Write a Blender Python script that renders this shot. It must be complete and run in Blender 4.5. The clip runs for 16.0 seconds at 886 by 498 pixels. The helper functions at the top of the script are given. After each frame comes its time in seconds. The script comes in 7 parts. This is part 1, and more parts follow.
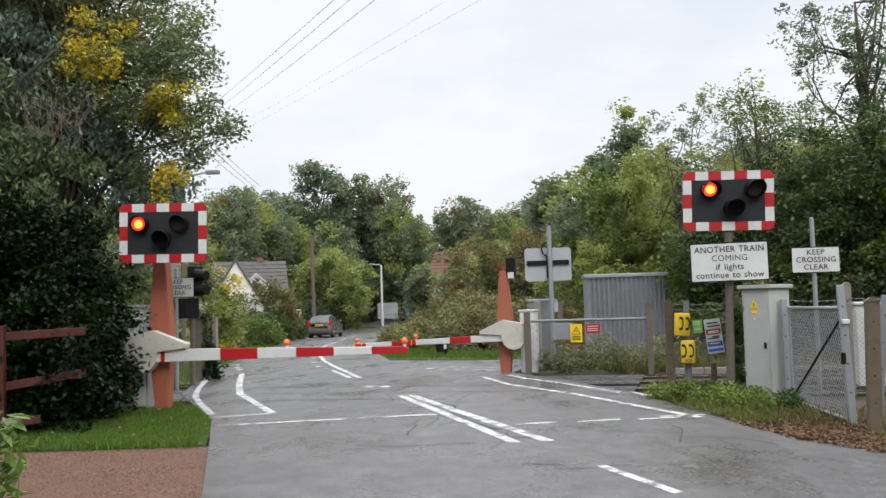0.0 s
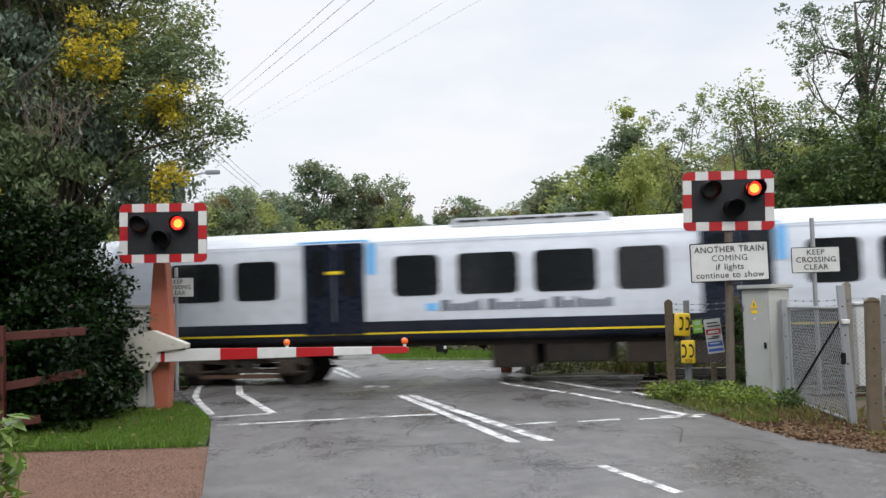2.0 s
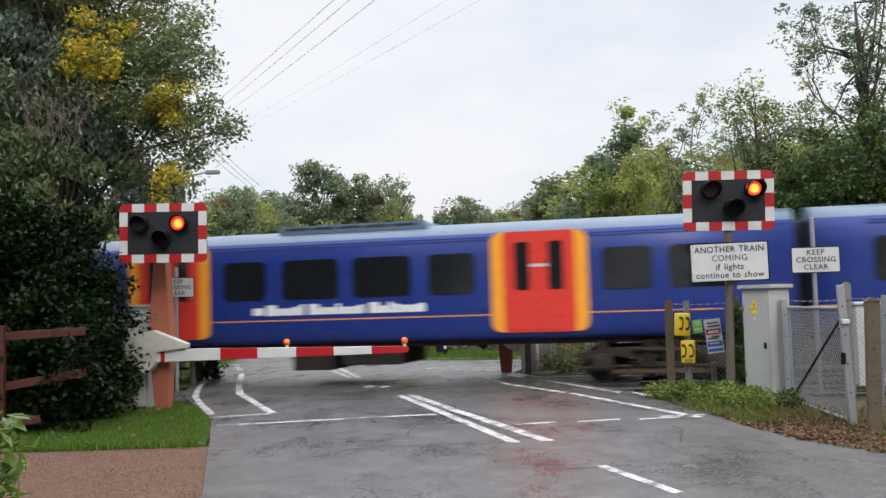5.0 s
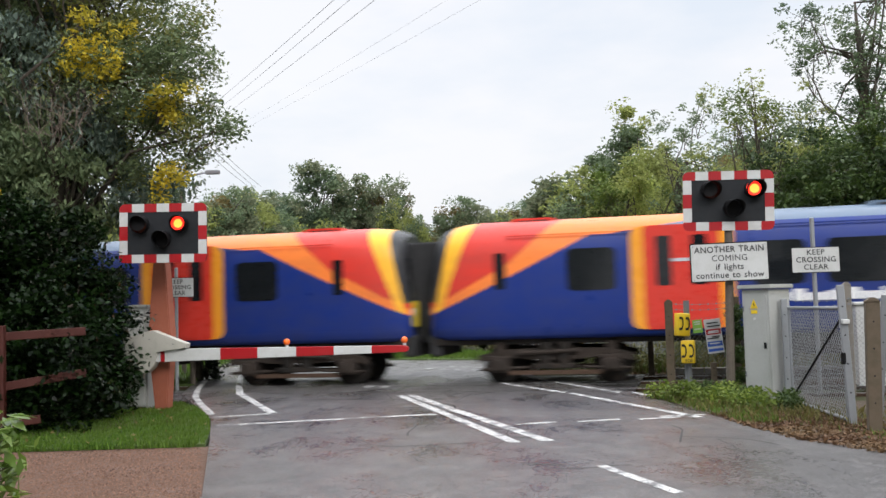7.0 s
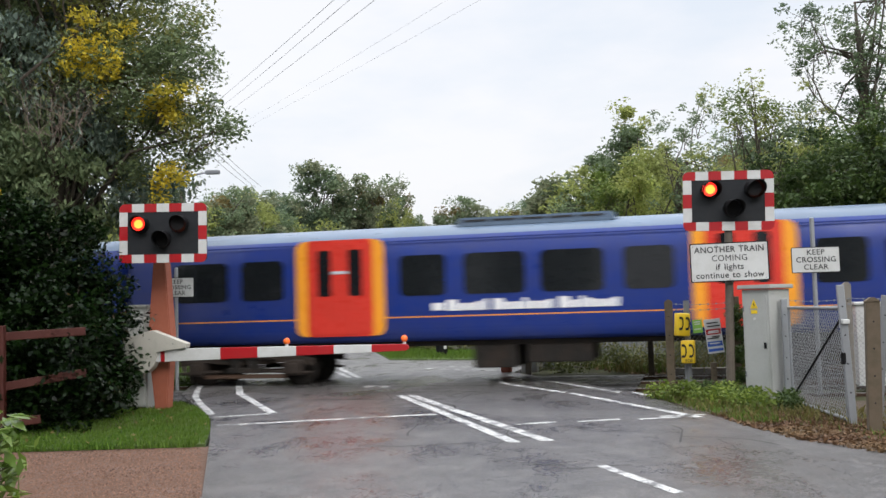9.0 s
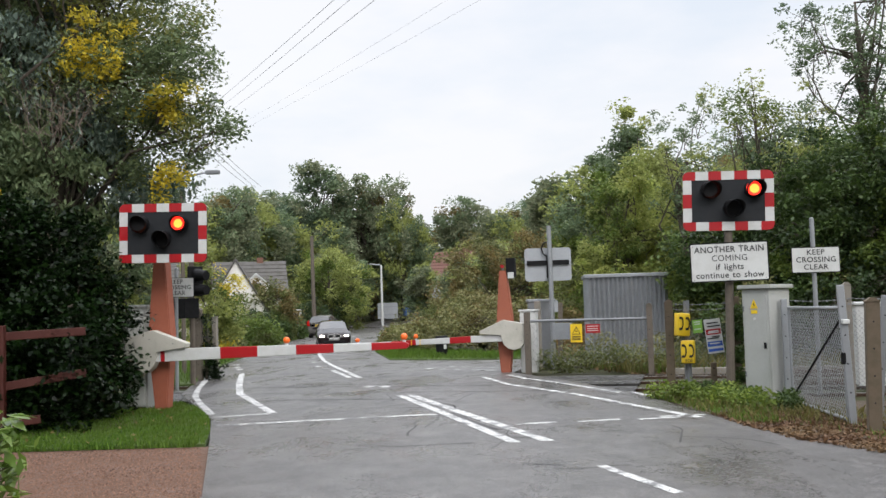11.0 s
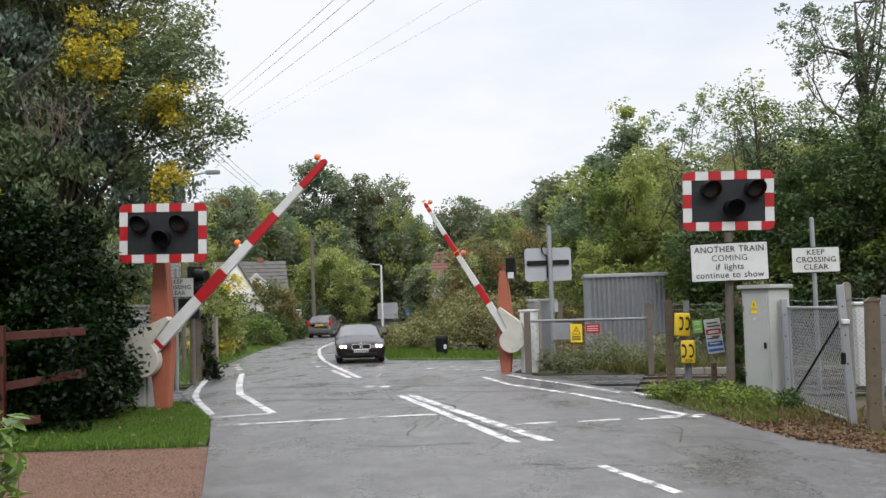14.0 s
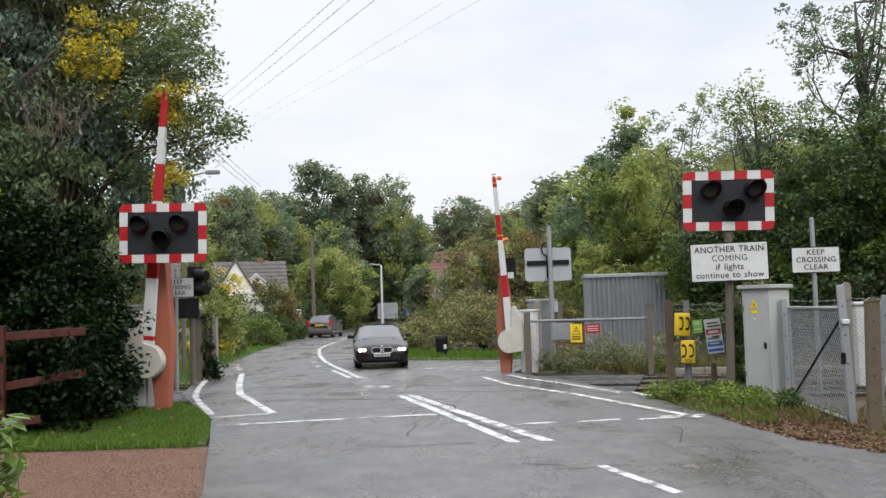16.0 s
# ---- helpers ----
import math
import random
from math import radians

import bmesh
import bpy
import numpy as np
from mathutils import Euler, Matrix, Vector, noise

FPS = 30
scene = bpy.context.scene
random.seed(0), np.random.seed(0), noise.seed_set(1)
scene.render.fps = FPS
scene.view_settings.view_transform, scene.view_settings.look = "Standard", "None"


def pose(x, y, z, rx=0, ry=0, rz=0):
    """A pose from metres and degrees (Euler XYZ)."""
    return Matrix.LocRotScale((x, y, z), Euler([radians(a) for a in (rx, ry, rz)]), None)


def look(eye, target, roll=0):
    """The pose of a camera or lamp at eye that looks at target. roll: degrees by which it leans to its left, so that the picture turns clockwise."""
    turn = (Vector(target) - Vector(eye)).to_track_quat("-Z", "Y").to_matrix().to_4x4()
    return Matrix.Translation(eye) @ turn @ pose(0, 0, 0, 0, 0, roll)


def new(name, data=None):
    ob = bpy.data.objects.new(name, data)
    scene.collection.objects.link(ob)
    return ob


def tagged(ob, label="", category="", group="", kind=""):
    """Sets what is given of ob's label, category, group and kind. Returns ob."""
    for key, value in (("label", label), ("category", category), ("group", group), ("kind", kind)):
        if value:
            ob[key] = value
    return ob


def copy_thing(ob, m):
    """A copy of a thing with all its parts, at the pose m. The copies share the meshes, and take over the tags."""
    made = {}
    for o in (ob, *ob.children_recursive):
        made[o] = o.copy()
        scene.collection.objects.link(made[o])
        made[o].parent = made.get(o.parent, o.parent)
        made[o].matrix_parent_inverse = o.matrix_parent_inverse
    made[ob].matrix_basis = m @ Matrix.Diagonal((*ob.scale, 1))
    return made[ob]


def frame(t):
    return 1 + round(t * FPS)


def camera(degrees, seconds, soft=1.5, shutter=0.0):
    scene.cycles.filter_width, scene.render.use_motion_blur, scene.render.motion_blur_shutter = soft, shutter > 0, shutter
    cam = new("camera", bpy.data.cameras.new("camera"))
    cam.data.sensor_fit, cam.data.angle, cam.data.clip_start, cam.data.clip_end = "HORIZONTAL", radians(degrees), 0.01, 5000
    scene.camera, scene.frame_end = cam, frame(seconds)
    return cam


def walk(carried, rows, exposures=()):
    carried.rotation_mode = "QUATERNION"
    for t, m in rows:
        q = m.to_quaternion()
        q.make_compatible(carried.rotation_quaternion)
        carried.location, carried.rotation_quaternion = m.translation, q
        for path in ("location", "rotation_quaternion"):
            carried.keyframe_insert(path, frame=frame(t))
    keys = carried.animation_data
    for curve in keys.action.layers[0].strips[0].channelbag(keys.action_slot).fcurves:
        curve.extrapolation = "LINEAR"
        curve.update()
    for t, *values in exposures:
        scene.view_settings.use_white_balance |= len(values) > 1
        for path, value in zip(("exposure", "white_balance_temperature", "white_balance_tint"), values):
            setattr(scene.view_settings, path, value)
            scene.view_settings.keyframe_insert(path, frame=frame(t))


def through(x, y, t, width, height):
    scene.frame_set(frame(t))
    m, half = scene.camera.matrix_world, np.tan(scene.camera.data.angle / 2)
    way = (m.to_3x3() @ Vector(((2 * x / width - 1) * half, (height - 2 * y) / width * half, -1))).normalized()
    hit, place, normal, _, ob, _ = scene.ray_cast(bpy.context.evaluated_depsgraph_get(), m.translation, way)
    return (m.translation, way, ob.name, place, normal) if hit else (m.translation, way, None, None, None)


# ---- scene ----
# ---- camera ----
cam = camera(47.08, 16.0, soft=1.5, shutter=0.24)
EYE = (0.0, 0.0, 1.763)
VIEW = look(EYE, (0.0, 10.0, 1.763 + 10 * math.tan(radians(3.328))), -1.708)
walk(cam, [(0.0, VIEW), (16.0, VIEW)],
     [(t, stops, 6420, 12) for t, stops in ((0.0, 0.06), (1.0, 0.05), (2.5, 0.02), (4.0, -0.02), (6.5, 0.04), (8.0, 0.07), (9.0, 0.06), (16.0, 0.06))])

# ---- world and light: an overcast day after rain ----
TURN = -13.563                     # the railway's heading against the x axis, degrees
CA, SA = math.cos(radians(TURN)), math.sin(radians(TURN))


def tk(s, n, z=0.0):
    """A place s metres along the railway and n metres across it, away from the camera's side."""
    return Vector((s * CA - n * SA, s * SA + n * CA, z))


def tpose(s, n, z=0.0, extra=0.0):
    p = tk(s, n, z)
    return pose(p.x, p.y, p.z, 0, 0, TURN + extra)


world = bpy.data.worlds.new("overcast_sky")
scene.world = world
world.use_nodes = True
wn = world.node_tree
wn.nodes.clear()


def wnode(kind, **inputs):
    nd = wn.nodes.new(kind)
    for k, v in inputs.items():
        nd.inputs[k.replace("_", " ")].default_value = v
    return nd


sky = wnode("ShaderNodeTexSky")
sky.sky_type, sky.sun_disc = "NISHITA", False
sky.sun_elevation, sky.sun_rotation = radians(42), radians(150)
sky.air_density, sky.dust_density = 1.5, 4.0
skyscale = wnode("ShaderNodeVectorMath")
skyscale.operation = "SCALE"
skyscale.inputs["Scale"].default_value = 0.018
wn.links.new(sky.outputs[0], skyscale.inputs[0])
coord = wnode("ShaderNodeTexCoord")
sep = wnode("ShaderNodeSeparateXYZ")
wn.links.new(coord.outputs["Generated"], sep.inputs[0])
climb = wnode("ShaderNodeMapRange")
climb.inputs["From Min"].default_value, climb.inputs["From Max"].default_value = 0.32, 1.0
climb.inputs["To Min"].default_value, climb.inputs["To Max"].default_value = 0.82, 3.3
wn.links.new(sep.outputs["Z"], climb.inputs["Value"])
cloudmap = wnode("ShaderNodeMapping")
cloudmap.inputs["Scale"].default_value = (2.2, 2.2, 6.0)
wn.links.new(coord.outputs["Generated"], cloudmap.inputs["Vector"])
cloud = wnode("ShaderNodeTexNoise", Scale=1.6, Detail=5.0, Roughness=0.55)
wn.links.new(cloudmap.outputs[0], cloud.inputs["Vector"])
ramp = wnode("ShaderNodeValToRGB")
ramp.color_ramp.elements[0].position, ramp.color_ramp.elements[0].color = 0.34, (0.88, 0.945, 1.02, 1)
ramp.color_ramp.elements[1].position, ramp.color_ramp.elements[1].color = 0.60, (1.05, 1.055, 1.07, 1)
wn.links.new(cloud.outputs["Fac"], ramp.inputs[0])
lift = wnode("ShaderNodeVectorMath")
lift.operation = "SCALE"
wn.links.new(ramp.outputs[0], lift.inputs[0])
wn.links.new(climb.outputs[0], lift.inputs["Scale"])
both = wnode("ShaderNodeVectorMath")
both.operation = "ADD"
wn.links.new(skyscale.outputs[0], both.inputs[0])
wn.links.new(lift.outputs[0], both.inputs[1])
back = wnode("ShaderNodeBackground", Strength=1.0)
wn.links.new(both.outputs[0], back.inputs["Color"])
wout = wnode("ShaderNodeOutputWorld")
wn.links.new(back.outputs[0], wout.inputs["Surface"])

sun_data = bpy.data.lights.new("sun", "SUN")
sun_data.energy, sun_data.angle, sun_data.color = 1.5, radians(25), (1.0, 0.97, 0.92)
sun = new("sun", sun_data)
sun.matrix_world = look((20, -30, 40), (0, 15, 0))

# ---- materials ----


class Net:
    """A node material under construction."""

    def __init__(self, name):
        self.mat = bpy.data.materials.new(name)
        self.mat.use_nodes = True
        self.t = self.mat.node_tree
        self.t.nodes.clear()
        self.out = self.t.nodes.new("ShaderNodeOutputMaterial")
        self.co = self.t.nodes.new("ShaderNodeTexCoord")

    def put(self, sock, v):
        if isinstance(v, bpy.types.NodeSocket):
            self.t.links.new(v, sock)
        elif isinstance(v, (tuple, list)) and len(v) == 3 and sock.type == "RGBA":
            sock.default_value = (*v, 1)
        else:
            sock.default_value = v

    def math(self, op, a, b=0.0, c=0.0):
        n = self.t.nodes.new("ShaderNodeMath")
        n.operation = op
        for i, v in enumerate((a, b, c)):
            self.put(n.inputs[i], v)
        return n.outputs[0]

    def noise(self, scale, detail=4.0, rough=0.55, vec=None, stretch=None):
        n = self.t.nodes.new("ShaderNodeTexNoise")
        n.inputs["Scale"].default_value, n.inputs["Detail"].default_value, n.inputs["Roughness"].default_value = scale, detail, rough
        v = vec or self.co.outputs["Object"]
        if stretch:
            m = self.t.nodes.new("ShaderNodeMapping")
            m.inputs["Scale"].default_value = stretch
            self.t.links.new(v, m.inputs[0])
            v = m.outputs[0]
        self.t.links.new(v, n.inputs["Vector"])
        return n.outputs["Fac"]

    def span(self, v, a, b, lo=0.0, hi=1.0):
        n = self.t.nodes.new("ShaderNodeMapRange")
        for i, x in enumerate((v, a, b, lo, hi)):
            self.put(n.inputs[i], x)
        return n.outputs[0]

    def mix(self, f, a, b, kind="MIX"):
        n = self.t.nodes.new("ShaderNodeMixRGB")
        n.blend_type = kind
        self.put(n.inputs[0], f), self.put(n.inputs[1], a), self.put(n.inputs[2], b)
        return n.outputs[0]

    def xyz(self, src="Object"):
        n = self.t.nodes.new("ShaderNodeSeparateXYZ")
        self.t.links.new(self.co.outputs[src], n.inputs[0])
        return n.outputs[0], n.outputs[1], n.outputs[2]

    def bump(self, h, strength, dist=0.01):
        n = self.t.nodes.new("ShaderNodeBump")
        n.inputs["Strength"].default_value, n.inputs["Distance"].default_value = strength, dist
        self.t.links.new(h, n.inputs["Height"])
        return n.outputs[0]

    def surface(self, color, rough=0.5, metal=0.0, normal=None, spec=None, emit=None, power=0.0, alpha=None):
        b = self.t.nodes.new("ShaderNodeBsdfPrincipled")
        self.put(b.inputs["Base Color"], color), self.put(b.inputs["Roughness"], rough), self.put(b.inputs["Metallic"], metal)
        if normal is not None:
            self.put(b.inputs["Normal"], normal)
        if spec is not None:
            self.put(b.inputs["Specular IOR Level"], spec)
        if emit is not None:
            self.put(b.inputs["Emission Color"], emit)
            b.inputs["Emission Strength"].default_value = power
        self.t.links.new(b.outputs[0], self.out.inputs[0])
        return self.mat


def worn(name, color, rough=0.5, metal=0.0, dirt=(0.10, 0.09, 0.07), amount=0.25, scale=3.0, grain=60.0, bump=0.15, dist=0.002, each=0.0, spec=0.4):
    """A plain surface with stains at one scale and grain at another."""
    n = Net(name)
    stain = n.span(n.noise(scale, 6.0, 0.65), 0.45, 0.75, 0.0, amount)
    fine = n.noise(grain, 3.0)
    c = n.mix(stain, color, dirt)
    c = n.mix(0.22, c, n.mix(fine, (0.25, 0.25, 0.25), (1, 1, 1)), "MULTIPLY")
    if each:
        info = n.t.nodes.new("ShaderNodeObjectInfo")
        c = n.mix(each, c, n.mix(info.outputs["Random"], (0.3, 0.3, 0.3), (1, 1, 1)), "MULTIPLY")
    r = n.span(n.noise(scale * 2.3, 3.0), 0.3, 0.7, max(0.03, rough - 0.1), min(1, rough + 0.12))
    return n.surface(c, r, metal, n.bump(fine, bump, dist), spec)


def leafy(name, dark, light, rough=0.5, gloss=0.35, through=0.3, tip=None):
    """Leaves: every leaf its own shade, a little light through it."""
    n = Net(name)
    geo = n.t.nodes.new("ShaderNodeNewGeometry")
    c = n.mix(n.span(geo.outputs["Random Per Island"], 0.0, 1.0), dark, light)
    c = n.mix(n.span(n.noise(0.7, 3.0), 0.35, 0.65, 0.0, 0.55), c, tip or tuple(0.55 * v for v in dark))
    b = n.t.nodes.new("ShaderNodeBsdfPrincipled")
    n.put(b.inputs["Base Color"], c), n.put(b.inputs["Roughness"], rough), n.put(b.inputs["Specular IOR Level"], gloss)
    tr = n.t.nodes.new("ShaderNodeBsdfTranslucent")
    n.put(tr.inputs["Color"], c)
    m = n.t.nodes.new("ShaderNodeMixShader")
    m.inputs[0].default_value = through
    n.t.links.new(b.outputs[0], m.inputs[1]), n.t.links.new(tr.outputs[0], m.inputs[2])
    n.t.links.new(m.outputs[0], n.out.inputs[0])
    return n.mat


def asphalt(name, base, wet, patch=0.4, film=0.5):
    """Wet tarmac: speckled stone, darker repairs and smears, and a water film that lies in streaks and hollows."""
    n = Net(name)
    big, mid = n.noise(0.35, 5.0, 0.6), n.noise(2.2, 8.0, 0.72)
    fine, speck = n.noise(22.0, 6.0, 0.9), n.noise(30.0, 3.0, 0.7)
    along = n.noise(0.8, 5.0, 0.62, stretch=(1.0, 0.42, 1.0))
    c = n.mix(n.span(mid, 0.34, 0.66), tuple(0.55 * v for v in base), tuple(1.45 * v for v in base))
    c = n.mix(n.span(big, 0.42, 0.64, 0.0, 0.4), c, tuple(0.5 * v for v in base))
    c = n.mix(0.85, c, n.mix(n.span(fine, 0.40, 0.60), (0.10, 0.10, 0.10), (1.8, 1.76, 1.72)), "MULTIPLY")
    c = n.mix(n.span(speck, 0.57, 0.66, 0.0, 0.6), c, tuple(4.0 * v for v in base))
    pool = n.span(n.math("ADD", n.math("MULTIPLY", along, 0.65), n.math("MULTIPLY", big, 0.35)), 0.40, 0.58)
    r = n.math("ADD", n.span(pool, 0.0, 1.0, wet, wet + patch), n.span(fine, 0.40, 0.60, -0.06, 0.12))
    grain = n.math("MULTIPLY", fine, n.span(pool, 0.0, 1.0, film, 1.0))
    return n.surface(c, r, 0.0, n.bump(grain, 0.6, 0.008), 0.6)


def road_paint():
    """White road paint, worn through to the asphalt in flecks and patches."""
    n = Net("road_paint")
    patch = n.span(n.noise(3.0, 6.0, 0.75), 0.50, 0.57, 0.0, 0.9)
    fleck = n.span(n.noise(20.0, 5.0, 0.8), 0.52, 0.58, 0.0, 0.8)
    gone = n.math("MAXIMUM", patch, fleck)
    c = n.mix(gone, n.mix(n.noise(1.3, 3.0), (0.42, 0.42, 0.41), (0.62, 0.62, 0.60)), (0.07, 0.07, 0.072))
    return n.surface(c, 0.5, 0.0, n.bump(n.noise(120.0, 2.0), 0.3, 0.004))


MAT = {}
MAT["asphalt"] = asphalt("wet_asphalt", (0.068, 0.065, 0.063), 0.19, 0.26, 0.35)
MAT["asphalt_patch"] = asphalt("dark_asphalt", (0.022, 0.021, 0.021), 0.40)
MAT["panel"] = asphalt("crossing_panel", (0.024, 0.023, 0.022), 0.18, 0.2, 0.4)
MAT["paint"] = road_paint()
MAT["rail"] = worn("rail_steel", (0.30, 0.29, 0.28), 0.28, 0.9, (0.12, 0.07, 0.04), 0.3, 3, 40)
MAT["rail_side"] = worn("rusty_rail", (0.10, 0.060, 0.040), 0.8, 0.2, (0.05, 0.03, 0.02), 0.5, 6, 40)
MAT["concrete"] = worn("weathered_concrete", (0.22, 0.20, 0.17), 0.85, 0, (0.10, 0.09, 0.06), 0.55, 5, 60, 0.4, 0.004)
MAT["mossy_post"] = worn("brown_weathered_post", (0.115, 0.088, 0.060), 0.9, 0, (0.055, 0.050, 0.026), 0.6, 5, 60, 0.5, 0.005)
MAT["timber"] = worn("grey_timber", (0.12, 0.10, 0.08), 0.85, 0, (0.05, 0.045, 0.035), 0.6, 7, 80, 0.5, 0.004)
MAT["galv"] = worn("galvanised_steel", (0.30, 0.315, 0.33), 0.5, 0.4, (0.22, 0.22, 0.21), 0.4, 4, 60)
MAT["galv_dull"] = worn("dull_zinc", (0.20, 0.21, 0.22), 0.65, 0.2, (0.15, 0.15, 0.15), 0.45, 4, 60)
MAT["white"] = worn("white_paint", (0.55, 0.56, 0.55), 0.42, 0, (0.35, 0.34, 0.30), 0.35, 4, 50, 0.06)
MAT["red"] = worn("red_paint", (0.36, 0.008, 0.012), 0.42, 0, (0.25, 0.03, 0.03), 0.3, 4, 50, 0.06)
MAT["salmon"] = worn("faded_red_oxide", (0.32, 0.098, 0.056), 0.65, 0, (0.24, 0.08, 0.05), 0.4, 5, 60, 0.2)
MAT["putty"] = worn("grey_machine_paint", (0.47, 0.455, 0.40), 0.55, 0, (0.20, 0.20, 0.15), 0.35, 4, 50, 0.1)
MAT["cabinet"] = worn("grey_cabinet_paint", (0.39, 0.40, 0.38), 0.5, 0, (0.26, 0.28, 0.22), 0.3, 2.5, 50, 0.08)
MAT["black"] = worn("matt_black", (0.008, 0.008, 0.009), 0.6, 0, (0.02, 0.02, 0.02), 0.3, 4, 50, 0.08, spec=0.15)
MAT["board"] = worn("charcoal_board", (0.016, 0.018, 0.021), 0.6, 0, (0.03, 0.03, 0.03), 0.3, 4, 50, 0.08, spec=0.25)
MAT["ink"] = worn("black_lettering", (0.014, 0.014, 0.015), 0.5, 0, (0.04, 0.04, 0.04), 0.2, 8, 50, 0.0)
MAT["yellow"] = worn("yellow_plastic", (0.78, 0.53, 0.02), 0.4, 0, (0.35, 0.25, 0.05), 0.3, 5, 40, 0.05)
MAT["signgrey"] = worn("sign_back_grey", (0.36, 0.38, 0.40), 0.55, 0.2, (0.2, 0.2, 0.2), 0.3, 3, 40, 0.05)
MAT["fencered"] = worn("red_brown_fence_paint", (0.055, 0.010, 0.006), 0.6, 0, (0.10, 0.03, 0.02), 0.4, 6, 60, 0.3)
MAT["amber"] = worn("orange_lens", (0.85, 0.15, 0.02), 0.25, 0, (0.5, 0.1, 0.02), 0.2, 8, 40, 0.0)
MAT["glass"] = worn("dark_tinted_glass", (0.010, 0.012, 0.014), 0.07, 0, (0.02, 0.02, 0.02), 0.2, 3, 20, 0.0)
MAT["rubber"] = worn("black_rubber", (0.016, 0.016, 0.017), 0.7, 0, (0.05, 0.045, 0.04), 0.35, 5, 60, 0.2)
MAT["bark"] = worn("tree_bark", (0.085, 0.070, 0.055), 0.9, 0, (0.03, 0.035, 0.02), 0.5, 4, 40, 0.7, 0.01)
MAT["gravel"] = worn("reddish_gravel", (0.090, 0.046, 0.027), 0.85, 0, (0.16, 0.10, 0.08), 0.45, 1.3, 70, 0.9, 0.01)
MAT["soil"] = worn("brown_litter_soil", (0.060, 0.042, 0.027), 0.9, 0, (0.05, 0.04, 0.02), 0.6, 2, 50, 0.8, 0.01)
MAT["rough_ground"] = worn("rough_ground", (0.050, 0.048, 0.024), 0.95, 0, (0.035, 0.055, 0.016), 0.9, 0.8, 30, 0.8, 0.02, spec=0.2)
MAT["ballast"] = worn("track_ballast", (0.15, 0.125, 0.10), 0.9, 0, (0.06, 0.05, 0.04), 0.5, 9, 45, 1.0, 0.02)
MAT["roof"] = worn("grey_roof_tile", (0.10, 0.095, 0.09), 0.85, 0, (0.045, 0.042, 0.03), 0.75, 2.2, 12, 0.5, 0.01, spec=0.2)
MAT["redroof"] = worn("red_roof_tile", (0.15, 0.068, 0.050), 0.7, 0, (0.10, 0.06, 0.05), 0.5, 3, 30, 0.3)
MAT["render_wall"] = worn("white_render", (0.72, 0.70, 0.66), 0.8, 0, (0.4, 0.38, 0.33), 0.3, 1.5, 40, 0.2)
MAT["brick"] = worn("brick_red", (0.16, 0.08, 0.055), 0.85, 0, (0.13, 0.08, 0.06), 0.5, 3, 40, 0.4)
MAT["grass"] = leafy("grass_blades", (0.030, 0.078, 0.008), (0.105, 0.190, 0.020), 0.55, 0.2, 0.3, (0.085, 0.115, 0.020))
MAT["drygrass"] = leafy("rough_grass", (0.060, 0.072, 0.018), (0.19, 0.16, 0.052), 0.6, 0.25, 0.3, (0.13, 0.12, 0.04))
MAT["lawn"] = worn("turf", (0.060, 0.095, 0.020), 0.9, 0, (0.045, 0.055, 0.018), 0.6, 3, 50, 0.8, 0.02)
# evergreen leaf, its colour taken nearly to black to stand for deep shade
MAT["hedge"] = leafy("shade_dark_glossy_leaf", (0.002, 0.006, 0.0015), (0.012, 0.030, 0.006), 0.28, 0.10, 0.06)
MAT["conifer"] = leafy("grey_green_spray", (0.085, 0.130, 0.105), (0.275, 0.350, 0.275), 0.6, 0.25, 0.35)
MAT["green"] = leafy("mid_green_leaf", (0.030, 0.062, 0.015), (0.110, 0.165, 0.040), 0.5, 0.35, 0.35)
MAT["fresh"] = leafy("light_green_leaf", (0.070, 0.120, 0.022), (0.21, 0.27, 0.058), 0.5, 0.35, 0.42)
MAT["olive"] = leafy("olive_leaf", (0.052, 0.072, 0.020), (0.160, 0.180, 0.055), 0.55, 0.3, 0.38, (0.08, 0.085, 0.028))
MAT["dark"] = leafy("dark_green_leaf", (0.020, 0.042, 0.013), (0.064, 0.100, 0.032), 0.5, 0.35, 0.28)
MAT["gold"] = leafy("yellow_leaf", (0.46, 0.37, 0.03), (0.80, 0.62, 0.06), 0.5, 0.3, 0.5, (0.36, 0.36, 0.06))
MAT["russet"] = leafy("russet_leaf", (0.120, 0.090, 0.034), (0.260, 0.195, 0.075), 0.6, 0.25, 0.35, (0.11, 0.105, 0.04))
MAT["bracken"] = leafy("orange_bracken", (0.16, 0.085, 0.025), (0.36, 0.21, 0.07), 0.6, 0.25, 0.35, (0.22, 0.15, 0.05))
MAT["litter"] = leafy("brown_litter_leaf", (0.045, 0.024, 0.014), (0.150, 0.080, 0.042), 0.6, 0.25, 0.1, (0.19, 0.13, 0.06))
MAT["nettle"] = leafy("nettle_leaf", (0.080, 0.130, 0.020), (0.26, 0.33, 0.060), 0.5, 0.3, 0.4)
MAT["bramble"] = leafy("bramble_leaf", (0.105, 0.120, 0.042), (0.260, 0.265, 0.100), 0.55, 0.35, 0.3, (0.14, 0.11, 0.045))
MAT["stones"] = leafy("gravel_stone", (0.045, 0.023, 0.015), (0.19, 0.11, 0.075), 0.8, 0.2, 0.0, (0.15, 0.085, 0.058))
MAT["crown_green"] = leafy("soft_green_leaf", (0.095, 0.140, 0.065), (0.260, 0.325, 0.160), 0.55, 0.3, 0.4)
MAT["crown_olive"] = leafy("yellowish_leaf", (0.135, 0.155, 0.045), (0.320, 0.335, 0.110), 0.55, 0.3, 0.45)
